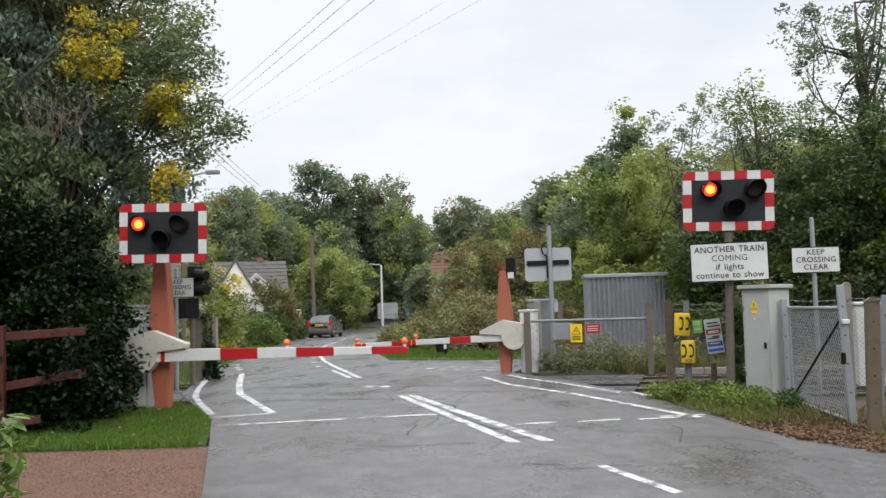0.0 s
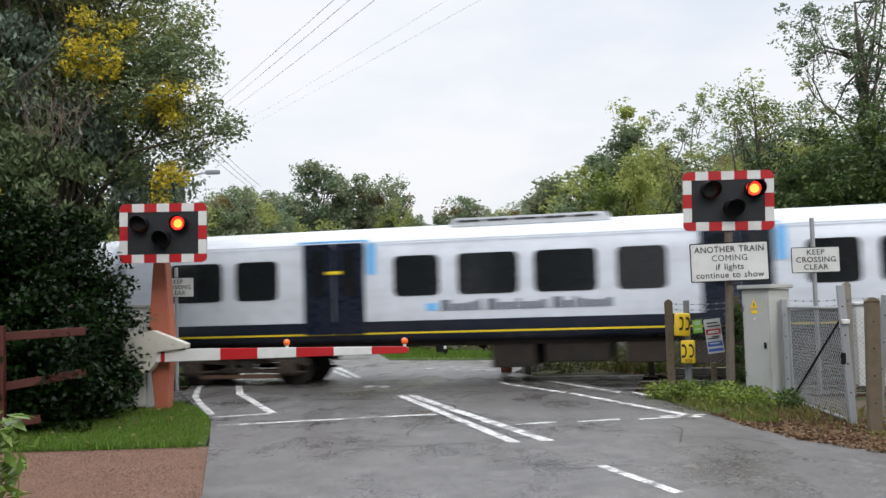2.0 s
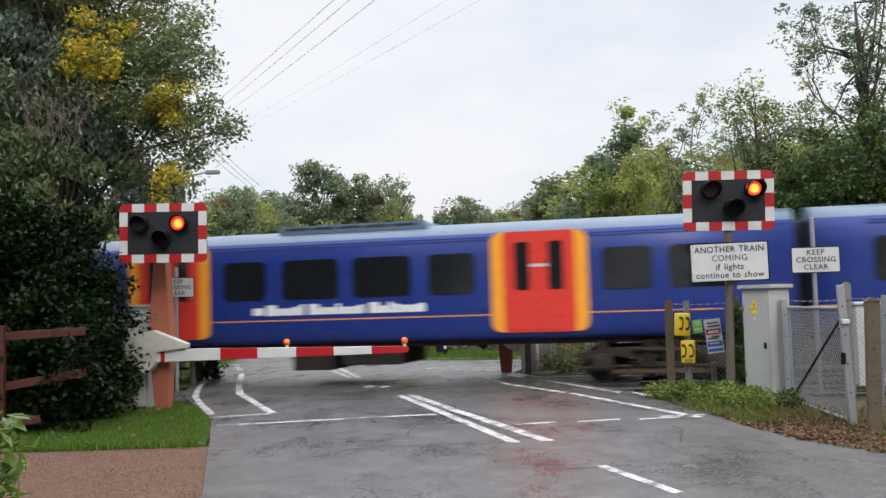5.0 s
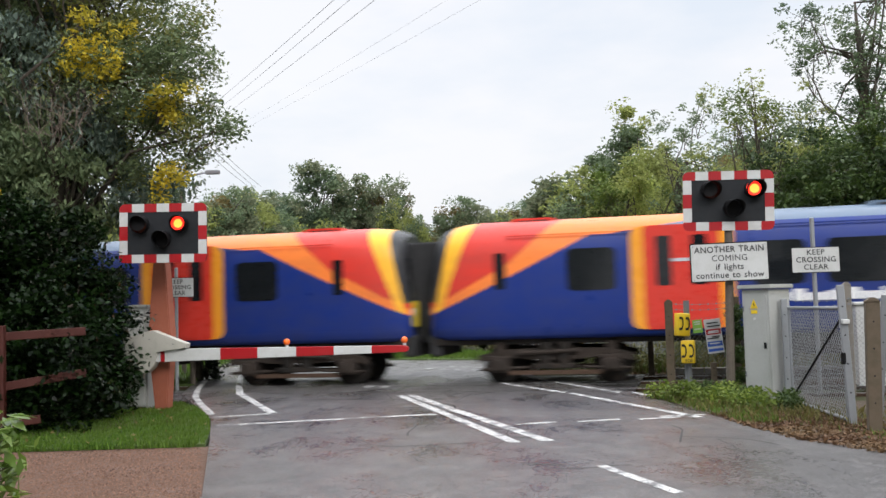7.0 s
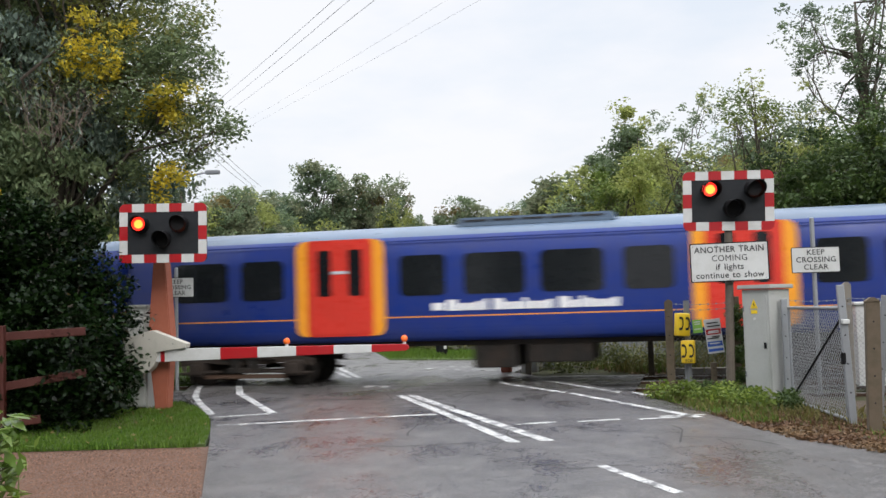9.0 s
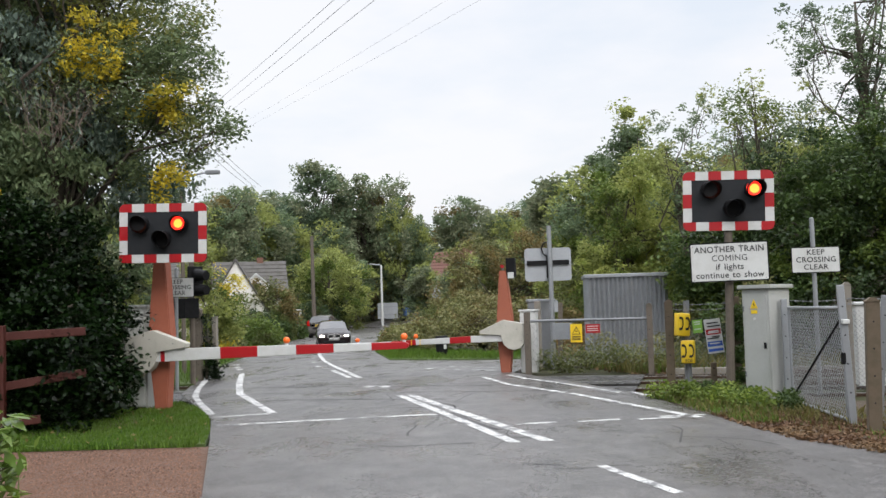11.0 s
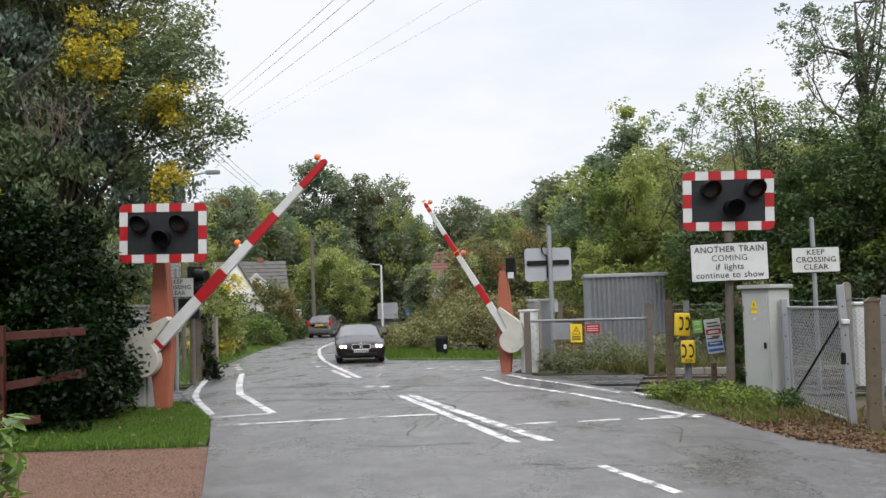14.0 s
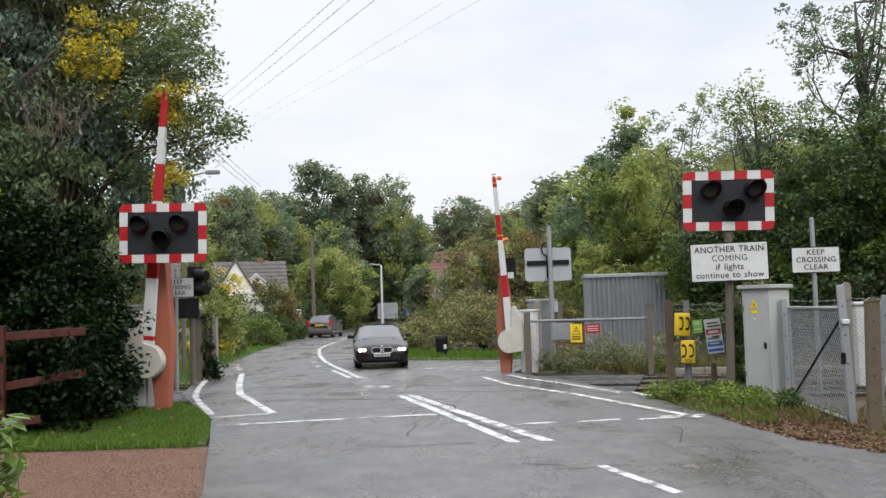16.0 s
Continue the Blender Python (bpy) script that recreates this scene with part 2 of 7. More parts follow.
# wood leaves: paler than real foliage, with the haze of distance in the colour
MAT["wood_dark"] = leafy("far_hazed_dark_leaf", (0.080, 0.122, 0.078), (0.190, 0.255, 0.155), 0.6, 0.3, 0.5)
MAT["wood_green"] = leafy("far_hazed_green_leaf", (0.105, 0.155, 0.085), (0.255, 0.325, 0.175), 0.6, 0.3, 0.5)
MAT["wood_olive"] = leafy("far_hazed_olive_leaf", (0.130, 0.155, 0.090), (0.300, 0.325, 0.190), 0.6, 0.3, 0.5)
MAT["wood_fresh"] = leafy("far_hazed_fresh_leaf", (0.20, 0.245, 0.070), (0.46, 0.49, 0.16), 0.6, 0.3, 0.5)
MAT["lime"] = leafy("pale_lime_leaf", (0.22, 0.28, 0.065), (0.50, 0.54, 0.17), 0.55, 0.3, 0.5, (0.30, 0.30, 0.07))
MAT["laurel"] = leafy("laurel_leaf", (0.08, 0.15, 0.02), (0.22, 0.32, 0.06), 0.28, 0.55, 0.3)
MAT["twig"] = worn("bare_twig", (0.16, 0.125, 0.10), 0.9, 0, (0.07, 0.06, 0.05), 0.4, 6, 40, 0.3)

# ---- mesh helpers ----


def bm_new():
    return bmesh.new()


def box(bm, c, s, bevel=0.0, rot=None):
    r = bmesh.ops.create_cube(bm, size=1.0)
    m = Matrix.Translation(c) @ (rot or Matrix()) @ Matrix.Diagonal((*s, 1))
    bmesh.ops.transform(bm, matrix=m, verts=r["verts"])
    if bevel:
        edges = list({e for v in r["verts"] for e in v.link_edges})
        bmesh.ops.bevel(bm, geom=edges, offset=bevel, segments=2, profile=0.6, affect="EDGES")
    return bm


def rod(bm, a, b, r0, r1=None, seg=10):
    """A tapered round bar from a to b."""
    a, b = Vector(a), Vector(b)
    d = b - a
    r = bmesh.ops.create_cone(bm, cap_ends=True, segments=seg, radius1=r0, radius2=r0 if r1 is None else r1, depth=d.length)
    bmesh.ops.transform(bm, matrix=Matrix.Translation((a + b) / 2) @ d.to_track_quat("Z", "Y").to_matrix().to_4x4(), verts=r["verts"])
    return bm


def prism(bm, poly, y0, y1, axis="y"):
    """A flat outline given in (x, z), or in (x, y) for axis z, made solid between y0 and y1."""
    def at(p, d):
        return (p[0], d, p[1]) if axis == "y" else ((d, p[0], p[1]) if axis == "x" else (p[0], p[1], d))
    lo, hi = [bm.verts.new(at(p, y0)) for p in poly], [bm.verts.new(at(p, y1)) for p in poly]
    k = len(poly)
    made = [bm.faces.new(lo), bm.faces.new(hi[::-1])]
    for i in range(k):
        made.append(bm.faces.new((lo[i], hi[i], hi[(i + 1) % k], lo[(i + 1) % k])))
    bmesh.ops.recalc_face_normals(bm, faces=made)
    return bm


def rounded(w, h, r, seg=4, cx=0.0, cz=0.0):
    """The outline of a rounded rectangle."""
    out = []
    for qx, qz, a0 in ((1, 1, 0), (-1, 1, 90), (-1, -1, 180), (1, -1, 270)):
        for i in range(seg + 1):
            a = radians(a0 + 90 * i / seg)
            out.append((cx + qx * (w / 2 - r) + r * math.cos(a), cz + qz * (h / 2 - r) + r * math.sin(a)))
    return out


def thing(name, label, category, m, group="", kind=""):
    """An empty at a thing's base, which carries its parts."""
    ob = new(name)
    ob.empty_display_size = 0.2
    ob.matrix_basis = m
    return tagged(ob, label, category, group, kind)


def part(name, bm, material, parent=None, label="", smooth=False):
    me = bpy.data.meshes.new(name)
    if smooth:
        for f in bm.faces:
            f.smooth = True
    bm.to_mesh(me)
    bm.free()
    me.materials.append(material)
    ob = new(name, me)
    if parent:
        ob.parent = parent
    if label:
        tagged(ob, label)
    return ob


def solid(name, bm, material, label, category, m=None, group="", kind="", smooth=False):
    """A thing that is one mesh."""
    ob = part(name, bm, material, None, "", smooth)
    if m is not None:
        ob.matrix_basis = m
    return tagged(ob, label, category, group, kind)


def again(src, name, parent, m):
    """A further part on the same mesh."""
    ob = new(name, src.data)
    ob.parent = parent
    ob.matrix_basis = m
    return ob


def lettering(name, text, size, material, parent, x, y, z, squash=1.0):
    """Raised letters that face -y, centred on x, z; each word is a part."""
    words, total = [], 0.0
    for word in text.split():
        cu = bpy.data.curves.new(name, "FONT")
        cu.body, cu.size, cu.align_y, cu.extrude, cu.resolution_u = word, size, "CENTER", 0.0015, 3
        cu.space_character = 1.08
        cu.offset = 0.0 if "M" in word else 0.0016
        cu.materials.append(material)
        tmp = bpy.data.objects.new(name, cu)
        me = bpy.data.meshes.new_from_object(tmp)
        bpy.data.objects.remove(tmp)
        me.transform(Matrix.Diagonal((squash, 1, 1, 1)))
        wide = max(v.co.x for v in me.vertices)
        words.append((me, total))
        total += wide + size * 0.42 * squash
    total -= size * 0.42 * squash
    for me, start in words:
        ob = new(name, me)
        ob.parent = parent
        ob.matrix_basis = pose(x - total / 2 + start, y, z, 90)


def raw_mesh(name, verts, faces_flat, loops, material):
    """A mesh from numpy arrays; all faces have the same number of corners."""
    me = bpy.data.meshes.new(name)
    nf = len(faces_flat) // loops
    me.vertices.add(len(verts))
    me.vertices.foreach_set("co", np.asarray(verts, np.float32).ravel())
    me.loops.add(len(faces_flat))
    me.loops.foreach_set("vertex_index", np.asarray(faces_flat, np.int32))
    me.polygons.add(nf)
    me.polygons.foreach_set("loop_start", np.arange(0, nf * loops, loops, dtype=np.int32))
    me.polygons.foreach_set("loop_total", np.full(nf, loops, np.int32))
    me.update(calc_edges=True)
    me.materials.append(material)
    return me
# ---- ground, roads, railway ----


def sheet(name, poly, z, material, label, category, depth=0.12, kind="structure"):
    bm = bm_new()
    prism(bm, poly, z - depth, z, "z")
    return solid(name, bm, material, label, category, None, "", kind)


def rise(x, y):
    d = max(0.0, y - 85.0)
    return -0.06 + min(9.0, 0.055 * d * min(1.0, d / 40.0))


def build_ground():
    xs = sorted({*range(-400, 401, 25), *range(-60, 61, 5)})
    ys = sorted({*range(-200, 900, 30), *range(-20, 160, 5)})
    bm = bm_new()
    grid = [[bm.verts.new((x, y, rise(x, y))) for y in ys] for x in xs]
    for i in range(len(xs) - 1):
        for j in range(len(ys) - 1):
            bm.faces.new((grid[i][j], grid[i + 1][j], grid[i + 1][j + 1], grid[i][j + 1]))
    solid("ground", bm, MAT["rough_ground"], "rough green and brown ground around the crossing", "ground", None, "", "structure", True)


build_ground()

ROAD_L = [(-2.0, -12), (-2.1, 6.0), (-2.39, 9.9), (-3.2, 13.7), (-3.95, 17.1), (-5.9, 22.7), (-6.95, 29), (-7.6, 34.4), (-8.6, 47), (-9.4, 62), (-9.6, 75), (-8.6, 95), (-5.5, 112), (2.0, 126), (14, 134), (40, 140)]
ROAD_R = [(40, 134), (16, 128), (6, 119), (-0.5, 106), (-3.6, 92), (-4.3, 75), (-4.0, 62), (-3.5, 52), (-2.9, 42), (-1.95, 35.2), (0.2, 34.0), (1.8, 33.3), (5.2, 35.5), (5.2, 30), (2.2, 28.6), (1.75, 26.8), (2.7, 23.5), (3.6, 19.8), (3.8, 17.8), (4.0, 15.4), (4.3, 12.7), (5.0, 11.0), (6.6, 8.0), (9.0, 4.0), (9.0, -12)]


def road_z(x, y):
    return max(0.0, rise(x, y) + 0.09)


def build_road():
    bm = bm_new()
    poly = ROAD_L + ROAD_R
    vs = [bm.verts.new((x, y, 0.0)) for x, y in poly]
    bm.faces.new(vs)
    bmesh.ops.triangulate(bm, faces=bm.faces[:])
    for v in bm.verts:
        v.co.z = road_z(v.co.x, v.co.y)
    low = bmesh.ops.extrude_face_region(bm, geom=bm.faces[:])
    for v in low["geom"]:
        if isinstance(v, bmesh.types.BMVert):
            v.co.z -= 0.25
    bmesh.ops.recalc_face_normals(bm, faces=bm.faces[:])
    solid("road", bm, MAT["asphalt"], "wet grey asphalt road with worn patches", "road", None, "", "structure")


build_road()

# the driveway, with loose stones lying on it
sheet("driveway", [(-2.05, 3.0), (-2.1, 6.0), (-2.39, 9.9), (-3.2, 13.7), (-5.6, 13.75), (-9.0, 13.5), (-14, 11), (-14, 3)], 0.012, MAT["gravel"], "reddish gravel driveway beside the road", "driveway", 0.1)


def scatter_stones(name, poly_fn, count, size, material, label):
    """Loose angular stones strewn over a region; poly_fn gives a place from two random numbers."""
    rng = np.random.default_rng(5)
    base = np.array([(1, 0, 0), (-.7, .8, 0), (-.6, -.7, 0), (.1, .1, .8)], float)
    tri = np.array([(0, 1, 3), (1, 2, 3), (2, 0, 3)])
    p = np.array([poly_fn(*rng.random(2)) for _ in range(count)])
    a, s = rng.random(count) * 6.283, size * (0.5 + rng.random(count))
    b = base[None] * s[:, None, None] * (0.7 + 0.6 * rng.random((count, 4, 3)))
    x = b[..., 0] * np.cos(a)[:, None] - b[..., 1] * np.sin(a)[:, None]
    y = b[..., 0] * np.sin(a)[:, None] + b[..., 1] * np.cos(a)[:, None]
    v = np.stack((x, y, b[..., 2]), -1) + p[:, None]
    f = (tri[None] + 4 * np.arange(count)[:, None, None]).reshape(-1)
    return tagged(new(name, raw_mesh(name, v.reshape(-1, 3), f, 3, material)), label, "stones", "", "stuff")


def on_drive(a, b):
    y = 8.0 + 5.6 * b
    right = -2.3 - 0.24 * max(0, y - 9.9) - 0.1
    return (right - (1 - (1 - a) ** 0.8) * 5.0, y, 0.010)


scatter_stones("gravel_stones", on_drive, 22000, 0.015, MAT["stones"], "loose reddish gravel stones on the driveway")



def on_edge(a, b):
    y = 8.0 + 5.9 * b
    right = -2.25 - 0.24 * max(0, y - 9.9)
    return (right + 0.9 * a ** 2.2 - 0.15 * math.sin(3.1 * y), y, 0.002)


scatter_stones("road_grit", on_edge, 2600, 0.011, MAT["litter"], "brown grit and leaf crumbs washed along the road's edge")

# railway: two tracks, each of two rails
NEAR, FAR = 20.565, 23.965        # the tracks' centre lines
GAUGE = 1.435
LEFT_S, RIGHT_S = -11.8, -1.15    # the road's edges along the railway


def build_tracks():
    for n0, word in ((NEAR, "near"), (FAR, "far")):
        bm = bm_new()
        prism(bm, [(-1.9, -0.30), (1.9, -0.30), (1.5, -0.11), (-1.5, -0.11)], -260, LEFT_S, "x")
        prism(bm, [(-1.9, -0.30), (1.9, -0.30), (1.5, -0.11), (-1.5, -0.11)], RIGHT_S, 440, "x")
        solid("trackbed", bm, MAT["ballast"], "brown stone ballast under the rails", "ballast", tpose(0, n0), "railway", "structure")
        for side in (-1, 1):
            th = thing("rail", "steel running rail, shiny on top, rusty at the sides", "rail", tpose(0, n0 + side * (GAUGE / 2 + 0.035), 0.012), "running rails", "structure")
            bm = bm_new()
            prism(bm, [(-0.035, -0.012), (0.035, -0.012), (0.033, 0.0), (-0.033, 0.0)], -260, 440, "x")
            part("rail_head", bm, MAT["rail"], th, "polished steel rail head")
            bm = bm_new()
            prism(bm, [(-0.07, -0.158), (0.07, -0.158), (0.012, -0.13), (0.012, -0.045), (0.035, -0.035), (0.035, -0.013), (-0.035, -0.013), (-0.035, -0.035), (-0.012, -0.045), (-0.012, -0.13)], -260, 440, "x")
            part("rail_web", bm, MAT["rail_side"], th, "rusty rail web and foot")
        bm = bm_new()
        box(bm, (0, 0, 0), (0.25, 2.5, 0.10), 0.01)
        me = bpy.data.meshes.new("sleeper")
        bm.to_mesh(me), bm.free()
        me.materials.append(MAT["concrete"])
        for i in range(36):
            for s in ((RIGHT_S + 0.4 + 0.65 * i), ) + ((LEFT_S - 0.4 - 0.65 * i, ) if i < 14 else ()):
                ob = new("sleeper", me)
                ob.matrix_basis = tpose(s, n0, -0.13)
                tagged(ob, "grey concrete sleeper half sunk in ballast", "sleeper", "railway sleepers", "structure")
        # rubber panels between and beside the rails on the road
        for y0, y1 in ((-0.64, 0.64), (-1.35, -0.80), (0.80, 1.35)):
            k = 6
            for i in range(k):
                a, b = LEFT_S + (RIGHT_S - LEFT_S) * i / k, LEFT_S + (RIGHT_S - LEFT_S) * (i + 1) / k
                bm = bm_new()
                box(bm, ((a + b) / 2, (y0 + y1) / 2, -0.04), (b - a - 0.012, y1 - y0, 0.09), 0.008)
                tagged(part("crossing_panel", bm, MAT["panel"]), "dark crossing panel between the rails", "panel", "crossing panels", "structure").matrix_basis = tpose(0, n0, 0.001)
        bm = bm_new()
        for y0 in (-0.895, -0.585, 0.585, 0.895):
            box(bm, ((LEFT_S + RIGHT_S) / 2, y0, 0.002), (RIGHT_S - LEFT_S, 0.22, 0.013))
        solid("flangeway", bm, MAT["asphalt_patch"], "dark groove beside the rail in the road", "groove", tpose(0, n0), "flangeways", "structure")


build_tracks()

# conductor rails beside the tracks
for n0 in (NEAR + 1.05 + 0.35, FAR + 1.4):
    for s0, s1 in ((-200, LEFT_S - 2.5), (RIGHT_S + 2.0, 430)):
        bm = bm_new()
        prism(bm, [(-0.04, 0.0), (0.04, 0.0), (0.04, 0.09), (-0.04, 0.09)], s0, s1, "x")
        solid("conductor_rail", bm, MAT["rail_side"], "rust-brown conductor rail beside the track", "rail", tpose(0, n0, -0.02), "conductor rails", "structure")


def stripe(pts, w, label="worn white road line", z=0.004):
    """A painted line of width w along a path on the road."""
    bm = bm_new()
    P = [Vector(p) for p in pts]
    rows = []
    for i, p in enumerate(P):
        d = (P[min(i + 1, len(P) - 1)] - P[max(i - 1, 0)]).normalized()
        s = Vector((-d.y, d.x)) * w / 2
        rows.append((bm.verts.new((*(p + s), z + road_z(p.x, p.y))), bm.verts.new((*(p - s), z + road_z(p.x, p.y)))))
    for (a, b), (c, d) in zip(rows, rows[1:]):
        bm.faces.new((a, b, d, c))
    bmesh.ops.recalc_face_normals(bm, faces=bm.faces[:])
    for f in bm.faces:
        if f.normal.z < 0:
            f.normal_flip()
    return solid("road_marking", bm, MAT["paint"], label, "road marking", None, "road markings", "structure")


stripe([(-6.57, 28.1), (-5.85, 24.0), (-5.39, 21.9), (-4.95, 20.4), (-4.55, 19.2), (-4.1, 17.8)], 0.13)
stripe([(-5.95, 29.7), (-5.14, 25.3), (-4.52, 22.3), (-4.15, 21.2), (-3.05, 17.8)], 0.16)
stripe([(-4.05, 17.35), (-3.05, 17.7)], 0.10)
stripe([(-3.62, 16.07), (-2.0, 16.42), (-0.2, 16.80)], 0.16, "white stop line across the lane")
for a, b in (((-7.22, 35.0), (-7.12, 34.6)), ((-6.88, 33.6), (-6.78, 33.2)), ((-6.55, 32.3), (-6.45, 31.9))):
    stripe([a, b], 0.2)
stripe([(-6.2, 58), (-6.15, 52.5), (-5.85, 47.1), (-5.35, 43.0), (-4.85, 39.5), (-4.3, 36.0), (-3.8, 33.5), (-3.0, 29.8)], 0.14)
for x, y in ((-6.75, 53), (-6.15, 48), (-5.55, 43), (-5.05, 39), (-4.6, 35.5), (-4.1, 32.7)):
    stripe([(x, y), (x + 0.06, y - 0.5)], 0.16)
for a, b in (((-6.25, 61), (-6.3, 65)), ((-6.3, 69), (-6.3, 73)), ((-6.6, 76), (-6.3, 82)), ((-5.8, 88), (-5.2, 94)), ((-4.2, 99), (-3.0, 104))):
    stripe([a, b], 0.12)
stripe([(-3.35, 30.1), (-2.53, 26.6)], 0.14)
stripe([(-3.0, 29.8), (-2.25, 26.45)], 0.14)
stripe([(-1.86, 23.35), (-1.66, 23.2), ], 0.34)
stripe([(-1.5, 23.2), (-1.3, 23.05)], 0.34)
stripe([(-0.97, 20.7), (-0.05, 16.85), (0.84, 13.05)], 0.16, "worn double white centre line")
stripe([(-0.74, 20.66), (0.18, 17.15), (1.27, 13.1)], 0.18, "worn double white centre line")
stripe([(1.62, 11.0), (2.07, 9.3)], 0.12)
for a, b in (((0.99, 15.03), (1.60, 15.16)), ((1.9, 15.15), (2.57, 15.28)), ((2.82, 15.2), (3.48, 15.36)), ((3.2, 15.5), (3.92, 15.58))):
    stripe([a, b], 0.13)
stripe([(0.9, 25.3), (1.36, 22.75), (2.32, 20.2)], 0.14)
stripe([(2.42, 19.95), (2.9, 18.2), (3.25, 17.0), (3.75, 15.2)], 0.15)
stripe([(1.56, 25.9), (1.9, 24.3), (2.6, 22.5)], 0.14)
stripe([(2.5, 22.7), (2.95, 21.2), (3.34, 19.8)], 0.13)
stripe([(3.55, 19.9), (3.82, 18.6)], 0.13)
for i in range(5):
    stripe([(-0.6 + 0.42 * i, 29.7 - 0.42 * i), (-0.38 + 0.42 * i, 29.45 - 0.42 * i)], 0.2)
for i in range(4):
    stripe([(0.0 + 0.4 * i, 30.3 - 0.35 * i), (0.25 + 0.4 * i, 30.05 - 0.35 * i)], 0.16)
stripe([(0.7, 28.5), (1.4, 28.2)], 0.12)

# cracks and a broken strip between the centre lines
def crack(pts, w):
    ob = stripe(pts, w, "dark crack in the asphalt", 0.0025)
    ob.data.materials[0] = MAT["asphalt_patch"]
    ob.name = "road_crack"
    tagged(ob, "", "crack", "road cracks")
crack([(0.08, 16.9), (0.24, 16.2), (0.36, 15.6), (0.56, 14.9), (0.72, 14.4)], 0.09)
crack([(-4.0, 22.2), (-2.0, 21.7), (0.0, 21.2), (2.2, 20.7)], 0.05)
crack([(-4.2, 24.4), (-1.0, 23.9), (1.2, 23.3)], 0.05)
crack([(-1.2, 13.2), (-0.6, 13.0), (0.3, 13.15)], 0.05)
crack([(0.8, 11.3), (1.2, 11.15)], 0.06)
for i in range(26):
    rg = random.Random(40 + i)
    x, y = rg.uniform(-3.0, 3.4), rg.uniform(10.5, 26.0)
    a = rg.choice((radians(TURN), radians(TURN + 90), rg.uniform(0, 3.1)))
    pts = [(x, y)]
    for k in range(rg.randint(3, 7)):
        a += rg.uniform(-0.35, 0.35)
        pts.append((pts[-1][0] + 0.22 * math.cos(a), pts[-1][1] + 0.30 * math.sin(a)))
    crack(pts, rg.uniform(0.012, 0.035))
for i in range(14):
    rg = random.Random(90 + i)
    s = rg.uniform(LEFT_S + 1, RIGHT_S - 2)
    n0 = rg.choice((NEAR - 1.55, NEAR + 1.6, FAR - 1.5, FAR + 1.6, NEAR + 1.75))
    crack([tuple(tk(s + 0.5 * k, n0 + rg.uniform(-0.06, 0.06))[:2]) for k in range(rg.randint(3, 6))], rg.uniform(0.03, 0.07))

# brown soil strips beside the tracks
for n0, n1, s0, s1 in ((25.75, 30.5, -1.6, 80), (17.9, 18.75, -0.4, 80), (25.75, 27.5, -90, -12.2)):
    bm = bm_new()
    prism(bm, [tuple(tk(s0, n0)[:2]), tuple(tk(s1, n0)[:2]), tuple(tk(s1, n1)[:2]), tuple(tk(s0, n1)[:2])], -0.2, -0.035, "z")
    solid("trackside_soil", bm, MAT["soil"], "brown trackside soil with litter", "soil", None, "trackside", "structure")
# ---- crossing equipment ----
LIT = Net("lit_red_lamp")
LIT.surface((0.5, 0.05, 0.02), 0.4, 0, None, None, (1.0, 0.020, 0.010), 1.8)
LIT_CORE = Net("lit_lamp_core")
LIT_CORE.surface((0.5, 0.1, 0.02), 0.4, 0, None, None, (1.0, 0.24, 0.03), 3.2)
FLASHERS = []      # (lamp, which side of the pair, resting pose)


def hooded_lamp(parent, x, z, r, live, yaw):
    """A lamp with a short hood, facing -y."""
    bm = bm_new()
    seg = 20
    # hood: a tube cut back towards the bottom
    outer, inner = [], []
    for i in range(seg + 1):
        a = radians(-90 + 360 * i / seg)
        depth = 0.10 + 0.20 * (0.5 + 0.5 * math.sin(a))
        for lst, rr in ((outer, r * 1.22), (inner, r * 1.14)):
            lst.append((bm.verts.new((x + rr * math.cos(a), -0.045, z + rr * math.sin(a))), bm.verts.new((x + rr * math.cos(a) + yaw * depth, -0.045 - depth, z + rr * math.sin(a) - 0.06 * depth))))
    for i in range(seg):
        bm.faces.new((outer[i][0], outer[i][1], outer[i + 1][1], outer[i + 1][0]))
        bm.faces.new((inner[i][0], inner[i + 1][0], inner[i + 1][1], inner[i][1]))
        bm.faces.new((outer[i][1], inner[i][1], inner[i + 1][1], outer[i + 1][1]))
    part("hood", bm, MAT["black"], parent, "black lamp hood", True)
    bm = bm_new()
    rod(bm, (x, -0.03, z), (x, -0.060, z), r * 1.1, r * 1.1, 24)
    part("lamp_rim", bm, MAT["black"], parent, "black lamp surround")
    if not live:
        bm = bm_new()
        rod(bm, (x, -0.060, z), (x, -0.066, z), r * 0.98, r * 0.9, 24)
        part("lens", bm, MAT["black"], parent, "unlit amber lens")
        return
    # a disc that turns: one face shines, the other is dark
    bm = bm_new()
    rod(bm, (0, 0.0, 0), (0, 0.012, 0), r, r, 24)
    disc = part("lamp_disc", bm, MAT["black"], parent, "red flashing lamp")
    rest = pose(x, -0.060 - r, z)
    disc.matrix_basis = rest
    bm = bm_new()
    rod(bm, (0, -0.002, 0), (0, -0.010, 0), r * 0.95, r * 0.90, 24)
    part("red_lens", bm, LIT.mat, disc, "glowing red lens")
    bm = bm_new()
    rod(bm, (0.01, -0.0105, -0.005), (0.01, -0.016, -0.005), r * 0.62, r * 0.52, 20)
    part("bright_core", bm, LIT_CORE.mat, disc, "bright orange centre of the lens")
    FLASHERS.append((disc, live, rest))


